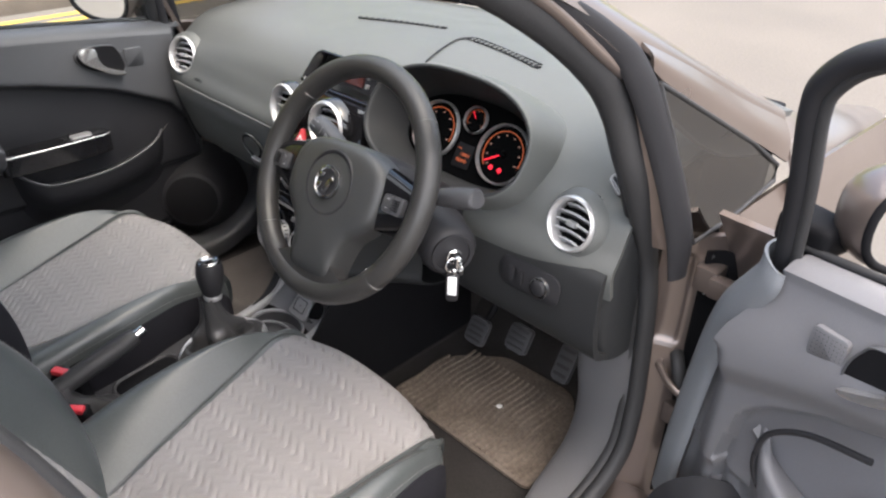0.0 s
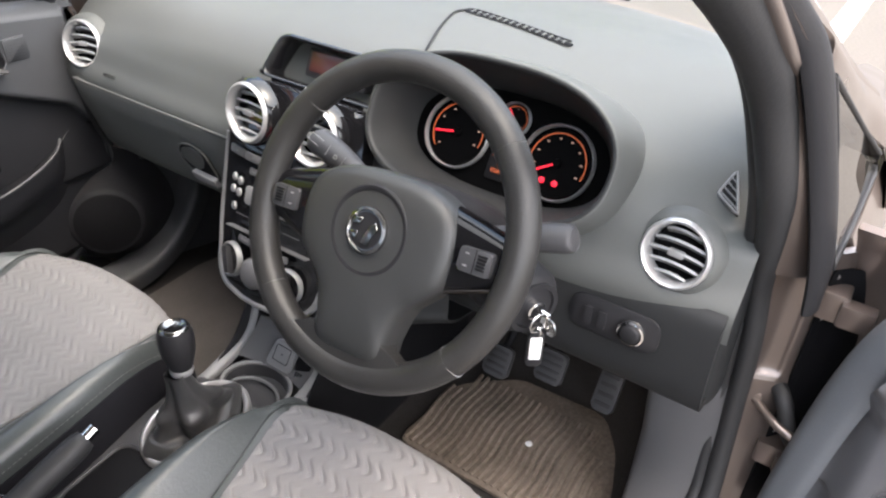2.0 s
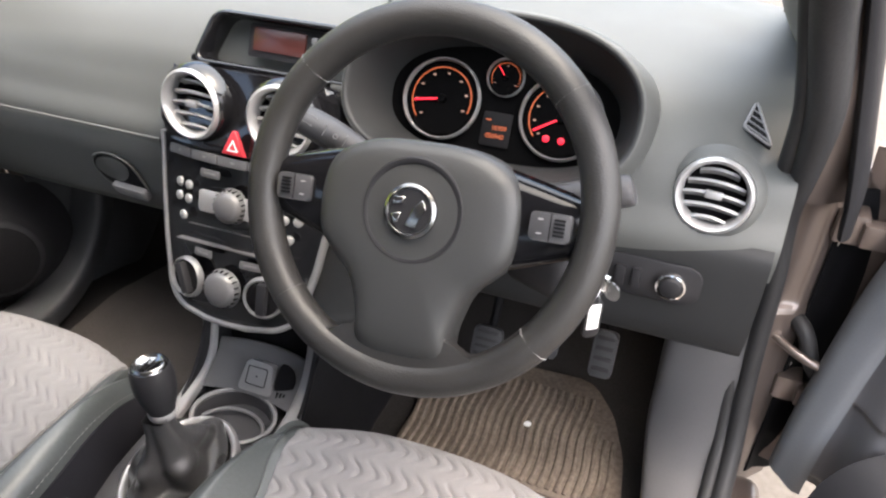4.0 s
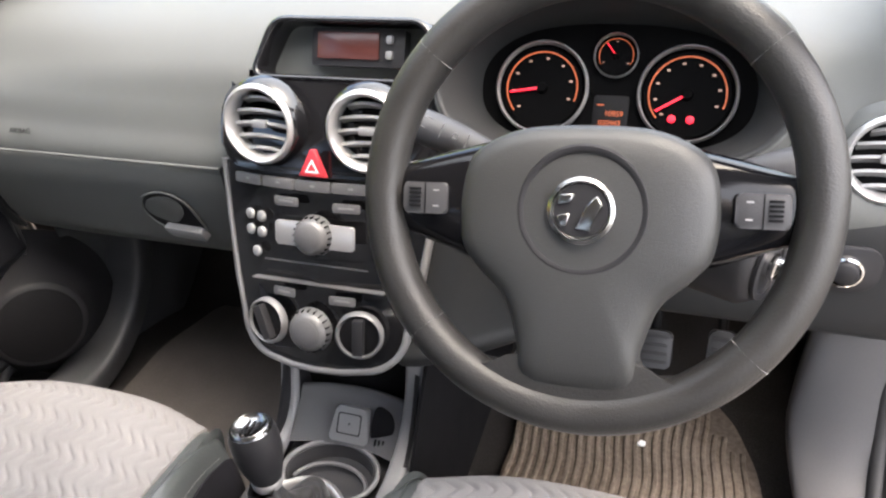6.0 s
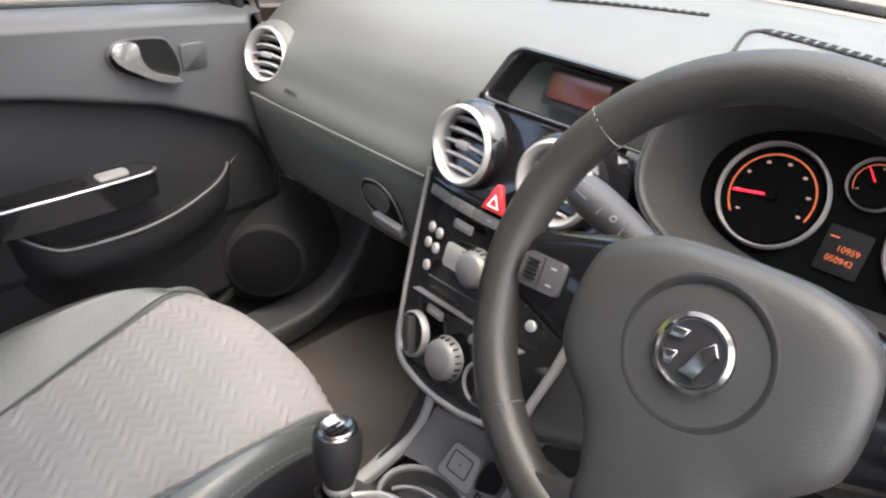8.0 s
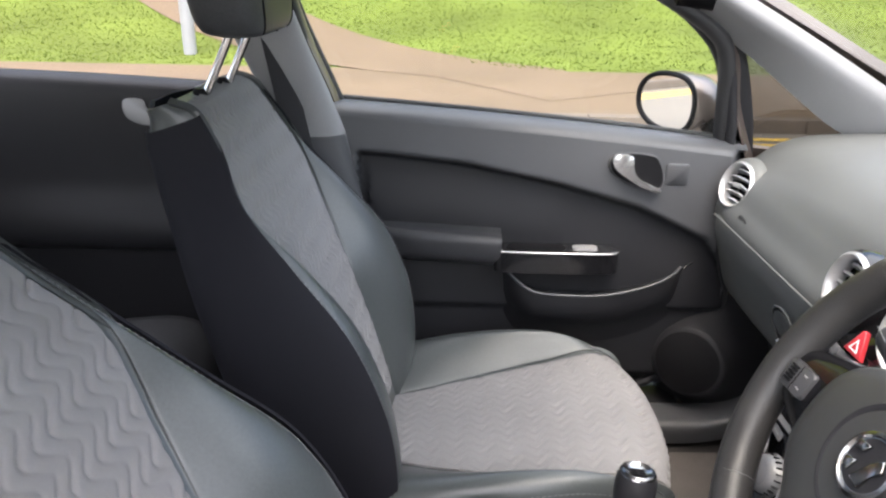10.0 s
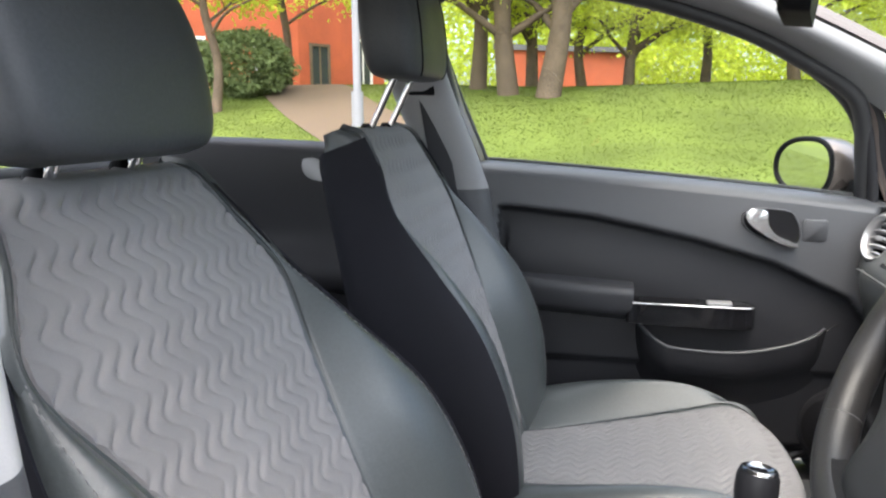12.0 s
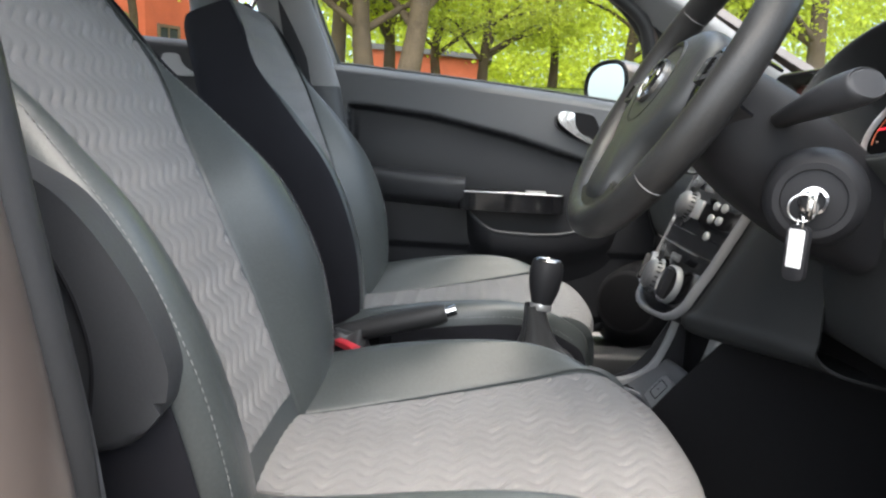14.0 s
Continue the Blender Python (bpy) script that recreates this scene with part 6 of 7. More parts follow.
part("display_bezel", moved(slab(round_rect(0.125, 0.046, 0.003, cx=0.006), -0.034, -0.015, 0.001), DM), HARD, pod)
part("display", moved(slab(round_rect(0.083, 0.032, 0.002, cx=-0.006, cy=0.002), -0.020, -0.0115, 0.0006), DM), LCD, pod, "unlit dark red display")
for y in (-0.008, 0.010):
    part("display_button", moved(slab(round_rect(0.008, 0.010, 0.002, cx=0.050, cy=y), -0.021, -0.009, 0.001), DM), GREYTRIM, pod)

# ---- floor console ----
fc = thing("floor_console", (0, -0.3, 0.4), "black floor console with cup holder and silver side trims", "centre console")
rows = []
for y, z, w in ((-0.02, 0.50, 0.085), (-0.08, 0.48, 0.088), (-0.13, 0.45, 0.09), (-0.2, 0.447, 0.09), (-0.24, 0.475, 0.09), (-0.28, 0.485, 0.09), (-0.40, 0.478, 0.088), (-0.55, 0.462, 0.085), (-0.75, 0.47, 0.085), (-0.95, 0.475, 0.085)):
    rows.append([(-w - 0.02, y, 0.30), (-w - 0.008, y, z - 0.04), (-w, y, z - 0.006), (-w + 0.008, y, z), (-w * 0.4, y, z - 0.004), (0, y, z - 0.004), (w * 0.4, y, z - 0.004), (w - 0.008, y, z), (w, y, z - 0.006), (w + 0.008, y, z - 0.04), (w + 0.02, y, 0.30)])
part("console_body", grid_bm(surface(np.array(rows), np.linspace(0, 10, 50), np.linspace(0, 9, 60)), thick=-0.004), CONSOLE, fc, "dark plastic console")
for s in (-1, 1):
    ln = np.array([(s * 0.100, -0.066, 0.66), (s * 0.098, -0.096, 0.548), (s * 0.095, -0.130, 0.492), (s * 0.092, -0.190, 0.470), (s * 0.088, -0.25, 0.466), (s * 0.084, -0.33, 0.472)])
    wd = np.array([0.011, 0.0115, 0.012, 0.011, 0.009, 0.005])
    nrm = np.array([(0, -0.95, 0.3), (0, -0.85, 0.5), (0, -0.6, 0.8), (0, -0.2, 0.97), (0, 0.05, 1), (0, 0.05, 1)])
    g = np.stack([ln + np.array([(s * o * w, 0, 0) for w in wd]) + nrm * h for o, h in ((-1.15, -0.010), (-1.0, -0.001), (-0.6, 0.002), (0.6, 0.002), (1.0, -0.001), (1.15, -0.010))], 1)
    part("side_trim", grid_bm(surface(g, np.linspace(0, 5, 20), np.linspace(0, 5, 36)), thick=0.003), PALE, fc, "pale grey side trim")
    g = np.array([[(s * 0.10, y, z), (s * 0.094, y, (z + 0.43) / 2), (s * 0.09, y, 0.43)] for y, z in ((0.0, 0.62), (-0.06, 0.61), (-0.085, 0.59), (-0.12, 0.53), (-0.16, 0.485), (-0.22, 0.46))])
    part("side_wall", grid_bm(surface(g, np.linspace(0, 2, 10), np.linspace(0, 5, 20)), thick=0.006), HARD, fc)
part("cup_holder", moved(lathe([(0.064, 0.008), (0.061, 0.012), (0.056, 0.010), (0.052, -0.02), (0.0, -0.022)], 48), Matrix.Translation((0.0, -0.190, 0.455)) @ Matrix.Diagonal((1.1, 0.85, 1, 1))), CONSOLE, fc, "wide round cup holder")
part("holder_rim", tube([(0.068 * math.cos(a), -0.190 + 0.052 * math.sin(a), 0.467) for a in np.linspace(0, 2 * np.pi, 48, endpoint=False)], 0.0035, 8, loop=True), PALE, fc, "pale rim of the cup holder")
part("holder_step", tube([(0.055 * math.cos(a), -0.205 + 0.040 * math.sin(a), 0.452) for a in np.linspace(0.15, np.pi - 0.15, 24)], 0.003, 8), GREYTRIM, fc)
SK = axes((0.004, -0.118, 0.487), (1, 0, 0), Vector((0, 0.62, 0.785)), Vector((0, -0.785, 0.62)))
socket = part("socket_cover", moved(slab(round_poly([(-0.030, -0.026), (0.032, -0.026), (0.024, 0.024), (-0.022, 0.024)], 0.006), -0.012, 0.010, 0.004, 3), SK), PALE, fc, "square pale socket cover")
part("socket_groove", moved(ring_slab(round_rect(0.036, 0.030, 0.004), round_rect(0.033, 0.027, 0.003), 0.009, 0.0106, 0.0), SK), DARK, socket)
part("socket_dot", moved(slab(circle(0.0014, 10), 0.009, 0.0108, 0.0), SK), DARK, socket)
g = np.array([[(x, y - 0.012 * (x / 0.08) ** 2, z) for x in (-0.082, -0.06, -0.03, 0.0, 0.03, 0.06, 0.082)] for y, z in ((-0.142, 0.466), (-0.130, 0.474), (-0.112, 0.486), (-0.092, 0.500), (-0.082, 0.512), (-0.076, 0.514), (-0.07, 0.50))])
part("tray", grid_bm(surface(g, np.linspace(0, 6, 30), np.linspace(0, 6, 24)), thick=-0.004), TRAY, fc, "grey tray behind the cup holder")
part("tray_edge", tube([(x, -0.080 - 0.012 * (x / 0.08) ** 2, 0.5135) for x in np.linspace(-0.02, 0.080, 16)], 0.0028, 8), PALE, fc, "pale edge of the tray")
part("tray_back", box((-0.092, -0.06, 0.46), (0.092, -0.05, 0.66), 0.003), DARK, fc)
for sx in (1,):
    # Dark oval laid on the tray, painting the shade inside a hollow.
    part("hole_shade", moved(slab(smooth_outline([(sx * 0.034, -0.018), (sx * 0.060, -0.016), (sx * 0.066, 0.004), (sx * 0.056, 0.022), (sx * 0.036, 0.024)][::sx], 30), 0.0, 0.0022, 0.0006), SK @ Matrix.Translation((0, 0.004, 0.004))), DARK, fc, "flat dark oval drawn as a hollow beside the socket")
    for o in (0.042, 0.048, 0.054):
        part("clip_rib", moved(box((sx * o - 0.0016, -0.034, 0.002), (sx * o + 0.0016, -0.014, 0.010), 0.001), SK), DARK, fc)

tilt = Matrix.Translation((-0.002, -0.468, 0.4675)) @ Matrix.Rotation(radians(6), 4, "X")
# Tray is not sunk: its depth is shade painted as a dark floor.
part("storage_tray", moved(slab(round_rect(0.118, 0.124, 0.022, 8), 0.0, 0.0035, 0.001), tilt), DARK, fc, "storage tray ahead of the handbrake, floor darkened for shade")
part("storage_rim", moved(ring_slab(round_rect(0.132, 0.138, 0.028, 8), round_rect(0.118, 0.124, 0.022, 8), 0.0, 0.008, 0.003), tilt), CONSOLE, fc, "rounded rim of the storage tray")

gear = thing("gear_lever", (0, -0.32, 0.46), "black gear lever with chrome cap and leather gaiter", "gear lever")
LEAN = Matrix.Rotation(radians(-6), 4, "Y") @ Matrix.Rotation(radians(-5), 4, "X")
GM = Matrix.Translation((0.004, -0.318, 0.484)) @ Matrix.Rotation(radians(4), 4, "X") @ Matrix.Diagonal((1.06, 1.08, 1, 1))
part("gaiter_ring", moved(ring_slab([(0.070 * math.cos(a), 0.088 * math.sin(a)) for a in np.linspace(0, 2 * np.pi, 48, endpoint=False)], [(0.060 * math.cos(a), 0.077 * math.sin(a)) for a in np.linspace(0, 2 * np.pi, 48, endpoint=False)], -0.01, 0.012, 0.005), GM), SILVER, gear, "silver gaiter ring")
rows = []
for k, (z, r) in enumerate(((0.0, 0.060), (0.012, 0.061), (0.026, 0.053), (0.030, 0.044), (0.045, 0.038), (0.062, 0.036), (0.078, 0.027), (0.098, 0.0205), (0.120, 0.0170), (0.146, 0.0150))):
    f = z / 0.146
    rows.append([(0.015 * f + r * (1 + (0.10 + 0.10 * (k in (3, 4, 5))) * math.cos(4 * a + 0.3 * k) + 0.04 * math.cos(7 * a + k)) * math.cos(a), -0.012 * f + r * (1.28 - 0.28 * f) * (1 + (0.10 + 0.10 * (k in (3, 4, 5))) * math.cos(4 * a + 0.3 * k) + 0.04 * math.cos(7 * a + k)) * math.sin(a), z) for a in np.linspace(0, 2 * np.pi, 64, endpoint=False)])
GAITER = material("soft_black_gaiter", (0.042, 0.042, 0.043), 0.30, grain=300, bump=0.5)
part("gaiter", moved(grid_bm(crom(np.array(rows), np.linspace(0, 9, 50)), closed=True), GM), GAITER, gear, "creased leather gaiter")
part("knob_pattern", moved(joined(*[box((0.006 * i - 0.0012, -0.010, 0.0045), (0.006 * i + 0.0012, 0.010, 0.0075), 0.0003) for i in (-1, 0, 1)], box((-0.008, -0.001, 0.0045), (0.008, 0.001, 0.0076), 0.0003)), Matrix.Translation((0.013, -0.325, 0.692)) @ LEAN), DARK, gear, "dark gear pattern on the cap")
part("gaiter_collar", moved(lathe([(0.0160, -0.004), (0.0175, 0.0), (0.0175, 0.006), (0.0160, 0.009)], 28), Matrix.Translation((0.0195, -0.331, 0.624)) @ LEAN), SILVER, gear, "thin silver collar")
part("knob", moved(lathe([(0.0160, -0.066), (0.0172, -0.060), (0.0205, -0.050), (0.0240, -0.038), (0.0262, -0.024), (0.0264, -0.011), (0.0257, -0.001), (0.0235, 0.006), (0.0, 0.003)], 36), Matrix.Translation((0.013, -0.325, 0.692)) @ LEAN), HARD, gear, "black gear knob")
part("knob_cap", moved(lathe([(0.0235, 0.005), (0.0215, 0.0095), (0.0195, 0.0105), (0.0175, 0.0075), (0.0, 0.0050)], 32), Matrix.Translation((0.013, -0.325, 0.692)) @ LEAN), BADGE, gear, "dull chrome knob cap")

LEVERGRIP = material("black_grip_vinyl", (0.024, 0.024, 0.025), 0.45, grain=500, bump=0.3, spec=0.25)
hb = thing("handbrake", (0, -0.6, 0.47), "black handbrake lever with chrome button", "handbrake")
part("grip", tube([(-0.005, -0.68, 0.546), (-0.004, -0.62, 0.562), (-0.003, -0.56, 0.579), (-0.002, -0.50, 0.595), (-0.002, -0.482, 0.600)], [0.0165, 0.0175, 0.019, 0.0185, 0.0145], 18, samples=30), LEVERGRIP, hb, "black handbrake grip")
part("release_button", tube([(-0.002, -0.484, 0.600), (-0.002, -0.466, 0.6065)], 0.009, 14), CHROME, hb, "chrome release button")
rows = []
for k, (z, rx, ry, y) in enumerate(((0.458, 0.056, 0.082, -0.625), (0.480, 0.058, 0.080, -0.625), (0.496, 0.050, 0.068, -0.632), (0.512, 0.040, 0.054, -0.640), (0.535, 0.030, 0.040, -0.648), (0.562, 0.021, 0.028, -0.640))):
    fold = lambda a: 1 + 0.09 * math.sin(5 * a + 0.8 * k) + 0.05 * math.sin(9 * a - k)
    rows.append([(-0.005 + rx * math.cos(a) * fold(a), y + ry * math.sin(a) * fold(a), z + 0.005 * math.sin(4 * a + k)) for a in np.linspace(0, 2 * np.pi, 60, endpoint=False)])
part("handbrake_gaiter", grid_bm(crom(np.array(rows), np.linspace(0, 5, 30)), closed=True, cap=True), GAITER, hb, "creased black leather gaiter")
for x, y, z, a in ((0.044, -0.632, 0.553, 43), (-0.058, -0.598, 0.550, 29)):
    bk = thing("seat_belt_buckle", (x, y, 0.47), "black belt buckle with a red release button", "seat belt buckle", "belt buckles")
    m = Matrix.Translation((x, y, z)) @ Matrix.Rotation(radians(a), 4, "Z") @ Matrix.Rotation(radians(6), 4, "X")
    part("buckle_body", moved(box((-0.030, -0.013, -0.085), (0.030, 0.012, -0.004), 0.006, 3), m), DARK, bk)
    part("release_button", moved(box((-0.0265, -0.0125, -0.012), (0.0265, 0.002, 0.003), 0.003, 3), m), RED, bk, "red release button")
    part("tongue_slot", moved(box((-0.020, 0.004, -0.006), (0.020, 0.008, -0.002), 0.001), m), GLOSS, bk)
    part("stalk", moved(box((-0.012, -0.004, -0.16), (0.012, 0.004, -0.08), 0.002), m), DARK, bk)

# ---- footwell ----
fm = thing("floor_mat", (0.4, 0.05, 0.29), "dusty ribbed floor mat under the pedals", "floor mat")
outline = round_poly([(0.185, -0.022), (0.592, -0.022), (0.578, 0.10), (0.545, 0.195), (0.49, 0.27), (0.30, 0.26), (0.20, 0.17)], 0.025, 5)
part("mat_base", moved(slab(outline, 0.0, 0.008, 0.003), Matrix.Translation((0, 0, 0.290))), MAT, fm, "dusty brown-grey rubber mat")
part("white_scrap", moved(slab(smooth_outline([(-0.007, -0.004), (0.004, -0.006), (0.006, 0.003), (-0.002, 0.006)], 16), 0, 0.002, 0.0005), Matrix.Translation((0.400, 0.112, 0.3015))), WHITE, fm, "scrap of white paper")
for k in range(25):
    x = 0.195 + k * 0.0152
    part("mat_rib", tube([(x + 0.003 * math.sin(y * 40), y, 0.2985) for y in np.linspace(-0.012, 0.13 if k > 22 else 0.16 if k > 20 or k < 2 else 0.22, 12)], 0.0046, 6, flat=0.9), MAT, fm)
# Added sheet, paler than the carpet: the passenger's footwell light is in its colour.
pm = thing("floor_mat", (-0.35, 0.08, 0.29), "brown-grey sheet added to brighten the passenger's footwell", "floor mat")
part("mat_base", moved(slab(round_poly([(-0.56, -0.20), (-0.14, -0.20), (-0.135, 0.12), (-0.16, 0.30), (-0.52, 0.30), (-0.57, 0.14)], 0.03, 5), 0.0, 0.009, 0.003), Matrix.Translation((0, 0, 0.290))), PALE_FLOOR, pm, "brown-grey surface, lightened against the carpet")
for x, y, z, w, h in ((0.306, 0.135, 0.45, 0.052, 0.06), (0.401, 0.163, 0.467, 0.055, 0.06), (0.504, 0.197, 0.440, 0.042, 0.085)):
    pd = thing("pedal", (x, y, z), "ribbed black rubber foot pedal", "pedal", "pedals")
    m = axes((x, y, z), (1, 0, 0), (0, 0.5, 0.87), (0, -0.87, 0.5))
    part("pad", moved(slab(round_rect(w, h, 0.01), -0.006, 0.008, 0.004), m), CONSOLE, pd, "grey worn pedal rubber")
    for k in range(4):
        part("rib", moved(box((-w * 0.38, -h * 0.36 + k * h * 0.22, 0.008), (w * 0.38, -h * 0.36 + k * h * 0.22 + h * 0.09, 0.0105), 0.001), m), RUBBER, pd)
    part("arm", tube([(x, y + 0.006, z), (x, y + 0.06, z + 0.05), (x, y + 0.09, z + 0.2), (x, y + 0.09, z + 0.3)], 0.008, 8, samples=14), DARK, pd)


# ---- building, trees, lamp post ----
WINDOW = material("dark_window_glass", (0.03, 0.035, 0.04), 0.1, bump=0.0)
FRAMEW = material("white_window_frame", (0.5, 0.49, 0.47), 0.5, bump=0.05)
STEEL = material("grey_galvanised_post", (0.20, 0.205, 0.21), 0.6, metal=0.1, bump=0.1)
ROOFT = material("dark_roof_tiles", (0.08, 0.075, 0.075), 0.8, grain=30, bump=0.6)


def leaf_material(name, colour, back):
    m = bpy.data.materials.new(name)
    m.use_nodes = True
    t = m.node_tree
    n, ln = t.nodes, t.links.new
    n.remove(n["Principled BSDF"])
    geo, ramp, dif, tra, mix = (n.new("ShaderNode" + k) for k in ("NewGeometry", "ValToRGB", "BsdfDiffuse", "BsdfTranslucent", "MixShader"))
    ramp.color_ramp.elements[0].color = (*[c * 0.72 for c in colour], 1)
    ramp.color_ramp.elements[1].color = (*[min(1, c * 1.22) for c in colour], 1)
    ln(geo.outputs["Random Per Island"], ramp.inputs[0])
    ln(ramp.outputs[0], dif.inputs["Color"])
    ln(ramp.outputs[0], tra.inputs["Color"])
    mix.inputs[0].default_value = back
    ln(dif.outputs[0], mix.inputs[1])
    ln(tra.outputs[0], mix.inputs[2])
    ln(mix.outputs[0], n["Material Output"].inputs["Surface"])
    return m


LEAF = leaf_material("fresh_spring_leaves", (0.47, 0.53, 0.065), 0.65)
HEDGE = leaf_material("glossy_shrub_leaves", (0.15, 0.19, 0.08), 0.3)


def leaves_mesh(points, size, rng):
    """One leaf of four corners, folded along its middle, at each point."""
    n = len(points)
    d = rng.normal(size=(n, 3))
    d /= np.linalg.norm(d, axis=1, keepdims=True)
    e = np.cross(d, rng.normal(size=(n, 3)))
    e /= np.linalg.norm(e, axis=1, keepdims=True)
    s = size * rng.uniform(0.6, 1.4, (n, 1))
    up = np.cross(d, e) * s * 0.25
    p = np.asarray(points)
    verts = np.stack([p - d * s, p + e * s * 0.5 + up, p + d * s, p - e * s * 0.5 + up], 1).reshape(-1, 3)
    faces = [(4 * i, 4 * i + 1, 4 * i + 2) for i in range(n)] + [(4 * i, 4 * i + 2, 4 * i + 3) for i in range(n)]
    me = bpy.data.meshes.new("leaves")
    me.from_pydata(verts.tolist(), [], faces)
    return me


def mesh_part(name, me, mat, parent, label=""):
    me.materials.append(mat)
    ob = new(name, me)
    ob.parent = parent
    if parent is not None:
        me.transform(BASES[parent].inverted())
    if label:
        ob["label"] = label
    return ob


def tree(x, y, h, r, seed, low=2.2, spread=4.0, count=5000, leaf=0.13, lean=0.0, fork=True):
    rng = np.random.default_rng(seed)
    z0 = terrain(x, y) - 0.1
    t = thing("tree", (x, y, z0), "grey-brown trunk with fresh yellow-green spring leaves", "tree", "trees behind the lawn")
    top = h * 0.75
    path = [(x + lean * k * h * 0.1 + rng.normal() * 0.08, y + lean * k * h * 0.2 + rng.normal() * 0.08, z0 + top * k) for k in np.linspace(0, 1, 6)]
    part("trunk", tube(path, [r * 0.98, r * 0.76, r * 0.70, r * 0.58, r * 0.38, r * 0.15], 14, samples=30, up=(1, 0, 0)), BARK, t, "ridged grey-brown trunk")
    tips = []
    for k in range(14):
        f = rng.uniform(0.15, 0.9)
        base = crom(np.array(path), np.array([f * 5]))[0]
        a = rng.uniform(0, 2 * np.pi)
        reach = spread * rng.uniform(0.5, 1.0) * (1.1 - 0.5 * f)
        pts = [base, base + np.array([math.cos(a) * reach * 0.35, math.sin(a) * reach * 0.35, reach * 0.22]), base + np.array([math.cos(a + 0.2) * reach * 0.7, math.sin(a + 0.2) * reach * 0.7, reach * 0.35]), base + np.array([math.cos(a + 0.1) * reach, math.sin(a + 0.1) * reach, reach * 0.38])]
        rr = r * (0.42 - 0.25 * f)
        part("limb", tube(pts, [rr, rr * 0.7, rr * 0.45, rr * 0.15], 8, samples=14, up=(0.1, 0.2, 1)), BARK, t)
        tips += [pts[2], pts[3], (pts[2] + pts[3]) / 2 + rng.normal(size=3) * 0.4]
        for q in range(2):
            b2 = pts[1] * (1 - 0.5 * q) + pts[2] * 0.5 * q
            e2 = b2 + np.array([math.cos(a + (q * 2 - 1) * 0.8), math.sin(a + (q * 2 - 1) * 0.8), 0.25]) * reach * 0.5
            part("branch", tube([b2, (b2 + e2) / 2 + [0, 0, 0.1], e2], [rr * 0.4, rr * 0.3, rr * 0.1], 6, samples=8, up=(0.1, 0.2, 1)), BARK, t)
            tips += [e2, (b2 + e2) / 2]
    tips.append(np.array(path[-1]))
    tips = np.array(tips)
    tips = tips[tips[:, 2] > z0 + low * 0.72]
    pick = tips[rng.integers(0, len(tips), count)]
    pts = pick + rng.normal(size=(count, 3)) * np.array([0.75, 0.75, 0.38]) * spread * 0.22
    pts = pts[pts[:, 2] > z0 + low * 0.5]
    mesh_part("crown", leaves_mesh(pts, leaf, rng), LEAF, t, "airy crown of small yellow-green leaves")
    return t


def at_angle(az, dist):
    """A place seen from the seat, az degrees ahead of square to the car."""
    a = radians(az)
    return 0.95 - dist * math.cos(a), -0.52 + dist * math.sin(a)


for k, (az, dist, h, r, low, spread, count) in enumerate(((-10.0, 19, 10, 0.24, 2.2, 3.5, 3500), (-8.1, 17.5, 11, 0.27, 2.4, 4.0, 4500), (-6.2, 22, 10, 0.2, 2.0, 3.5, 3500), (-3.9, 17, 11, 0.30, 2.0, 4.5, 6000), (-2.0, 24, 9, 0.18, 1.6, 3.5, 4500), (1.4, 24, 8, 0.2, 1.5, 4.0, 6000), (6.5, 27, 9, 0.2, 1.4, 4.5, 6000), (12.5, 25, 9, 0.22, 1.5, 4.5, 6000), (18.5, 22, 11, 0.26, 1.8, 5.0, 6500), (25.0, 20, 11, 0.26, 2.0, 5.0, 6000), (33.0, 24, 11, 0.28, 2.0, 5.0, 6000), (-30.2, 18, 8, 0.13, 3.6, 2.6, 2600), (-24.5, 21, 9, 0.14, 3.6, 3.0, 3000))):
    x, y = at_angle(az, dist)
    tree(x, y, h, r, 10 + k, low, spread, int(count * (1.7 if k < 4 else 2.4)), 0.068 if k < 9 else 0.08)

# far woods
rng = np.random.default_rng(5)
far = []
for k in range(280):
    az = rng.uniform(-17, 70)
    dist = rng.uniform(48, 66)
    x, y = at_angle(az, dist)
    c = np.array([x, y, rng.uniform(1.2, 11.0)])
    far.append(c + rng.normal(size=(420, 3)) * np.array([1.9, 1.9, 1.5]))
woods = mesh_part("far_woods", leaves_mesh(np.concatenate(far), 0.20, rng), LEAF, None)
tagged(woods, "far belt of pale green spring woodland", "trees", kind="stuff")

# rough grass on the bank
rng = np.random.default_rng(21)
gx, gy = rng.uniform(-22, -8.25, 170000), rng.uniform(-20, 14, 170000)
along = np.clip((-8.1 - gx) / 8.3, 0, 2)
open_grass = np.abs(gy - (-0.1 - 7.7 * along ** 0.72)) > 1.0
gx, gy = gx[open_grass], gy[open_grass]
blades = np.stack([gx, gy, [terrain(p, q) + 0.006 for p, q in zip(gx, gy)]], 1)
turf = mesh_part("grass_blades", leaves_mesh(blades, 0.017, rng), leaf_material("grass_blades", (0.088, 0.114, 0.023), 0.4), None)
tagged(turf, "short rough spring grass on the bank", "grass", kind="stuff")

# brick building with white-framed windows
ca, cb, cc = (-23.8, -11.4), (-19.5, -18.5), (-27.2, -9.3)
bz = 1.2
bld = thing("brick_building", (ca[0], ca[1], bz), "orange-red brick building with white-framed windows", "building")


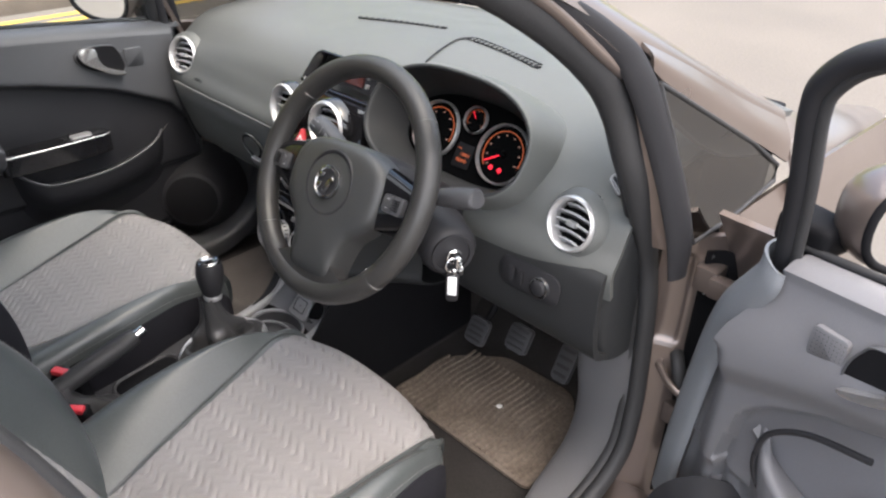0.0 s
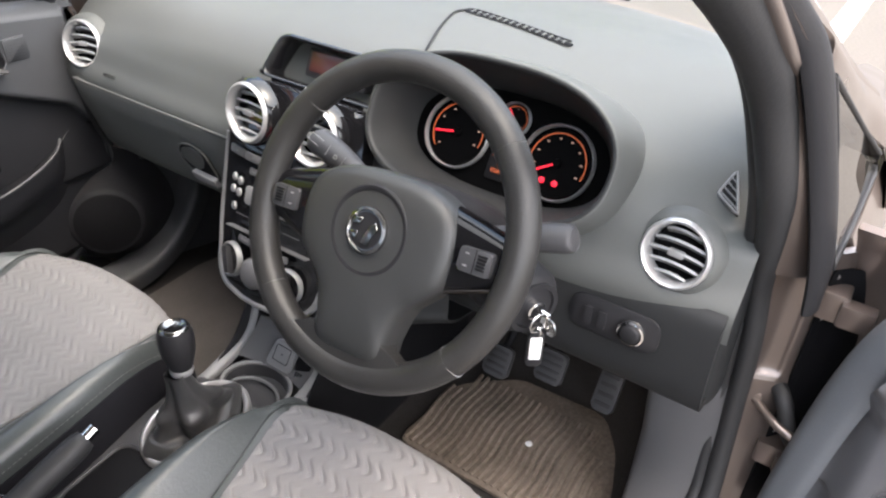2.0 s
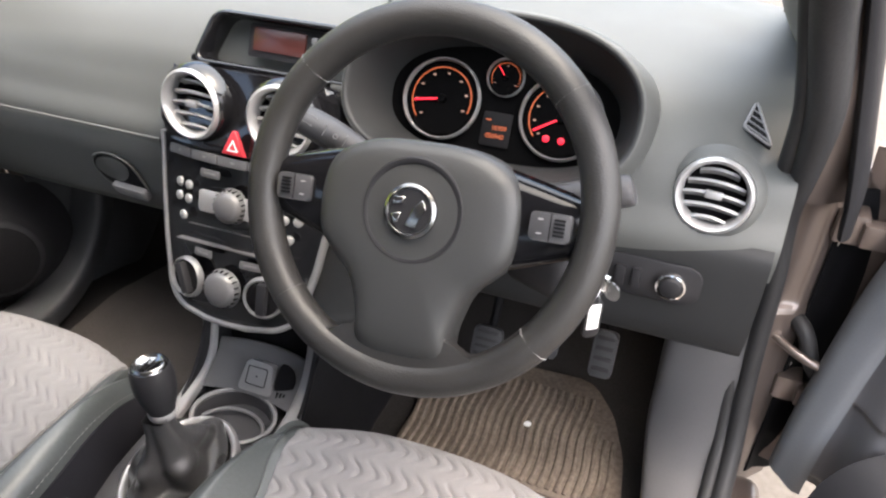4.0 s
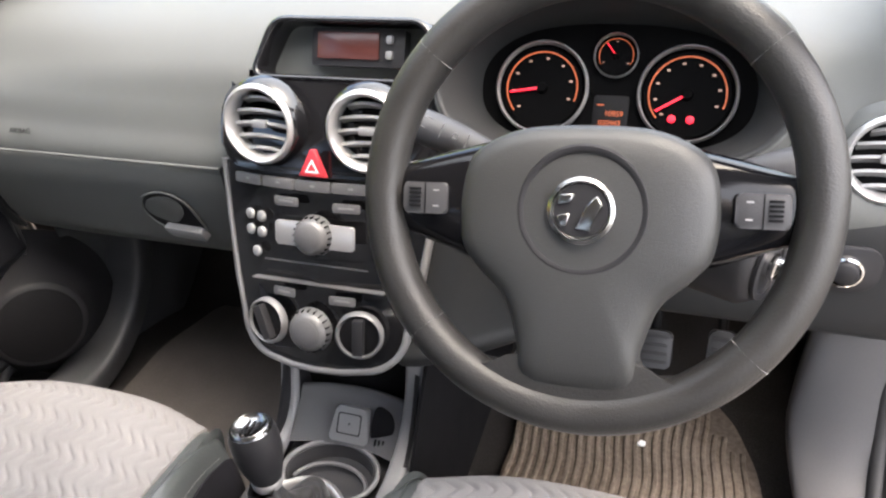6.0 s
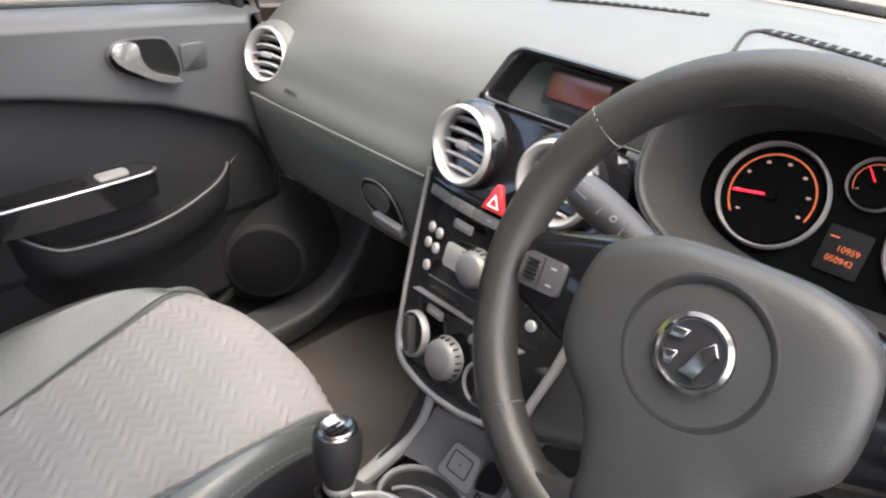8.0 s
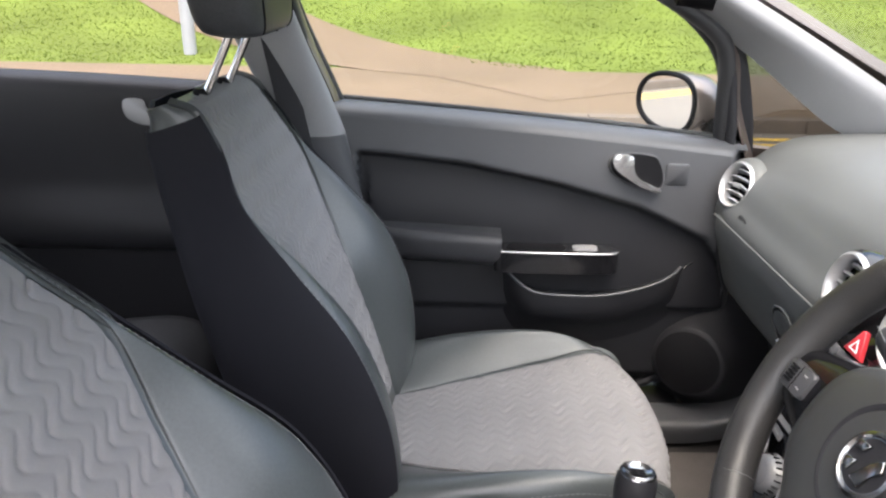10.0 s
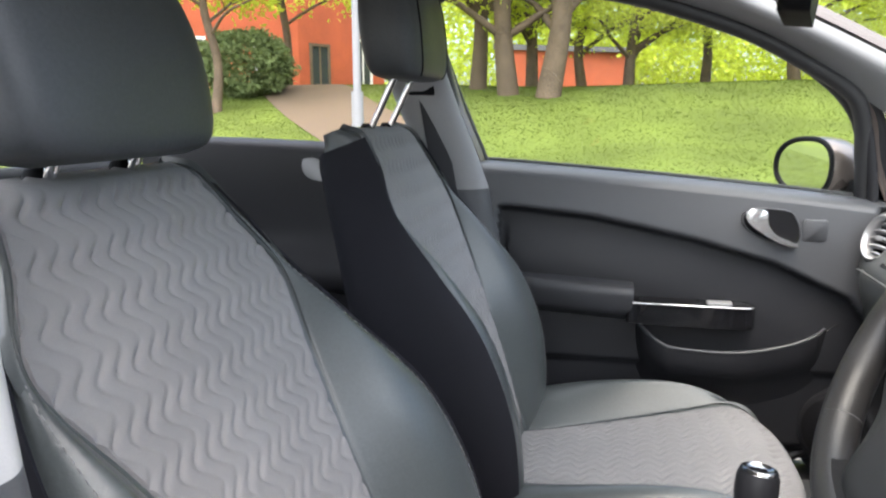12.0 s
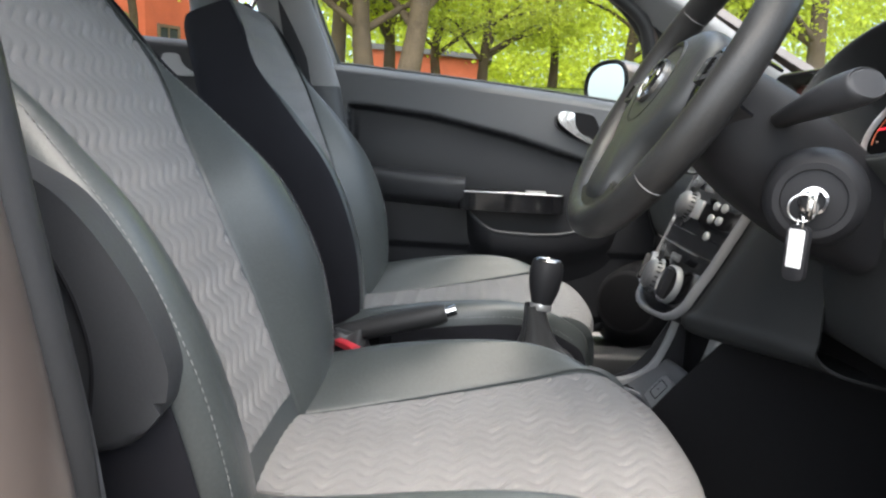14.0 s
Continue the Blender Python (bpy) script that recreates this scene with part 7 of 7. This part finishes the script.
def wall_block(name, p, q, h, t=0.3):
    d = Vector((q[0] - p[0], q[1] - p[1], 0))
    n = Vector((-d.y, d.x, 0)).normalized() * t
    if n.x > 0:
        n = -n
    pts = [(p[0], p[1]), (q[0], q[1]), (q[0] + n.x, q[1] + n.y), (p[0] + n.x, p[1] + n.y)]
    return part(name, slab(pts, bz - 1.0, bz + h, 0), BRICK, bld, "orange-red brick wall"), d


w1, d1 = wall_block("wall", ca, cb, 8.5)
d2 = wall_block("wall", ca, cc, 8.5)[1]
part("roof", slab([(ca[0] + 0.3, ca[1] + 0.2), (cb[0] + 0.4, cb[1] - 0.2), (cb[0] - 7, cb[1] - 2), (cc[0] - 3, cc[1] + 0.4), (cc[0] + 0.2, cc[1] + 0.3)], bz + 8.5, bz + 8.9, 0.05), ROOFT, bld)


def building_window(p, d, along, z, w, h, mat_frame, name="window"):
    u = d.normalized()
    n = Vector((-u.y, u.x, 0))
    if n.x < 0:
        n = -n
    m = axes((p[0] + u.x * along, p[1] + u.y * along, bz + z), u, (0, 0, 1), u.cross(Vector((0, 0, 1))))
    k = 1 if (m.to_3x3() @ Vector((0, 0, 1))).dot(n) > 0 else -1
    wd = part(name, moved(ring_slab([(-w / 2, -h / 2), (w / 2, -h / 2), (w / 2, h / 2), (-w / 2, h / 2)], [(-w / 2 + 0.1, -h / 2 + 0.1), (w / 2 - 0.1, -h / 2 + 0.1), (w / 2 - 0.1, h / 2 - 0.1), (-w / 2 + 0.1, h / 2 - 0.1)], -0.02 * k, 0.06 * k, 0.0), m), mat_frame, bld)
    part("pane", moved(box((-w / 2 + 0.08, -h / 2 + 0.08, min(0, 0.02 * k)), (w / 2 - 0.08, h / 2 - 0.08, max(0, 0.02 * k)), 0), m), WINDOW, wd)
    part("glazing_bar", moved(box((-0.03, -h / 2 + 0.1, min(0, 0.045 * k)), (0.03, h / 2 - 0.1, max(0, 0.045 * k)), 0), m), mat_frame, wd)


for al, z in ((1.1, 1.9), (3.6, 1.9), (6.2, 1.9), (1.1, 5.0), (3.6, 5.0), (6.2, 5.0)):
    building_window(ca, d1, al, z, 0.95, 1.2, FRAMEW)
building_window(ca, d2, 0.9, 1.1, 0.9, 2.6, BARK)
building_window(ca, d2, 2.9, 1.4, 0.9, 2.6, FRAMEW)
for al in (0.9, 2.9):
    building_window(ca, d2, al, 5.4, 0.8, 1.3, FRAMEW)
# low orange building behind the trees
x0, y0 = at_angle(-8.5, 42)
x1, y1 = at_angle(1.5, 46)
low_b = thing("brick_building", (x0, y0, 1.6), "far low orange-brick building behind trees", "building")
part("wall", slab([(x0, y0), (x1, y1), (x1 - 4, y1), (x0 - 4, y0)], 1.0, 4.6, 0), BRICK, low_b)
part("roof", slab([(x0 + 0.3, y0 - 0.3), (x1 + 0.3, y1 + 0.3), (x1 - 4, y1 + 0.3), (x0 - 4, y0 - 0.3)], 4.6, 4.9, 0), ROOFT, low_b)

# shrub
bx, by = at_angle(-27.6, 19.5)
shrub = thing("shrub", (bx, by, terrain(bx, by)), "rounded green shrub with pale new shoots", "shrub")
rng = np.random.default_rng(9)
v = rng.normal(size=(7000, 3))
v /= np.linalg.norm(v, axis=1, keepdims=True)
v *= rng.uniform(0.55, 1.0, (7000, 1)) ** 0.4 * (1 + 0.18 * np.sin(v[:, :1] * 7) * np.sin(v[:, 1:2] * 6 + v[:, 2:] * 5))
v = v * np.array([1.15, 1.2, 0.85]) + np.array([bx, by, terrain(bx, by) + 0.75])
mesh_part("foliage", leaves_mesh(v, 0.07, rng), HEDGE, shrub)
part("stem", tube([(bx, by, terrain(bx, by) - 0.1), (bx, by, terrain(bx, by) + 0.7)], 0.08, 8), BARK, shrub)

# lamp post with a small orange sign
lx, ly = at_angle(-19.4, 10.6)
lz = terrain(lx, ly)
lamp = thing("lamp_post", (lx, ly, lz), "grey steel lamp post with a small orange sign", "lamp post")
part("base", tube([(lx, ly, lz - 0.2), (lx, ly, lz + 1.3)], 0.085, 14, up=(1, 0, 0)), STEEL, lamp)
part("pole", tube([(lx, ly, lz + 1.3), (lx, ly, lz + 4.0), (lx, ly, lz + 6.5)], [0.055, 0.05, 0.04], 12, up=(1, 0, 0)), STEEL, lamp)
part("head", box((lx - 0.1, ly - 0.1, lz + 6.4), (lx + 0.6, ly + 0.1, lz + 6.52), 0.03), STEEL, lamp)
ORANGE = material("orange_sign_paint", (0.42, 0.12, 0.004), 0.7, bump=0.0)
part("sign", box((lx + 0.06, ly - 0.15, 2.79), (lx + 0.09, ly + 0.15, 3.01), 0.01), ORANGE, lamp)

# path climbing from the footway to the building door
rows = []
for k in np.linspace(-0.12, 1, 40):
    x, y = -8.1 - 13.3 * k, -0.1 - 7.7 * (1.6 * max(k, 0)) ** 0.72 - 9.0 * min(k, 0)
    w = 0.85 + 0.5 * k
    rows.append([(x + o * 0.55, y - o * 0.8, terrain(x + o * 0.55, y - o * 0.8) + (0.02 if k > 0.03 else 0.005)) for o in np.linspace(-w, w, 7)])
walkway = part("footpath", grid_bm(np.array(rows)), FOOTWAY)
tagged(walkway, "dusty tan footpath crossing the grass bank", "footpath", kind="structure")
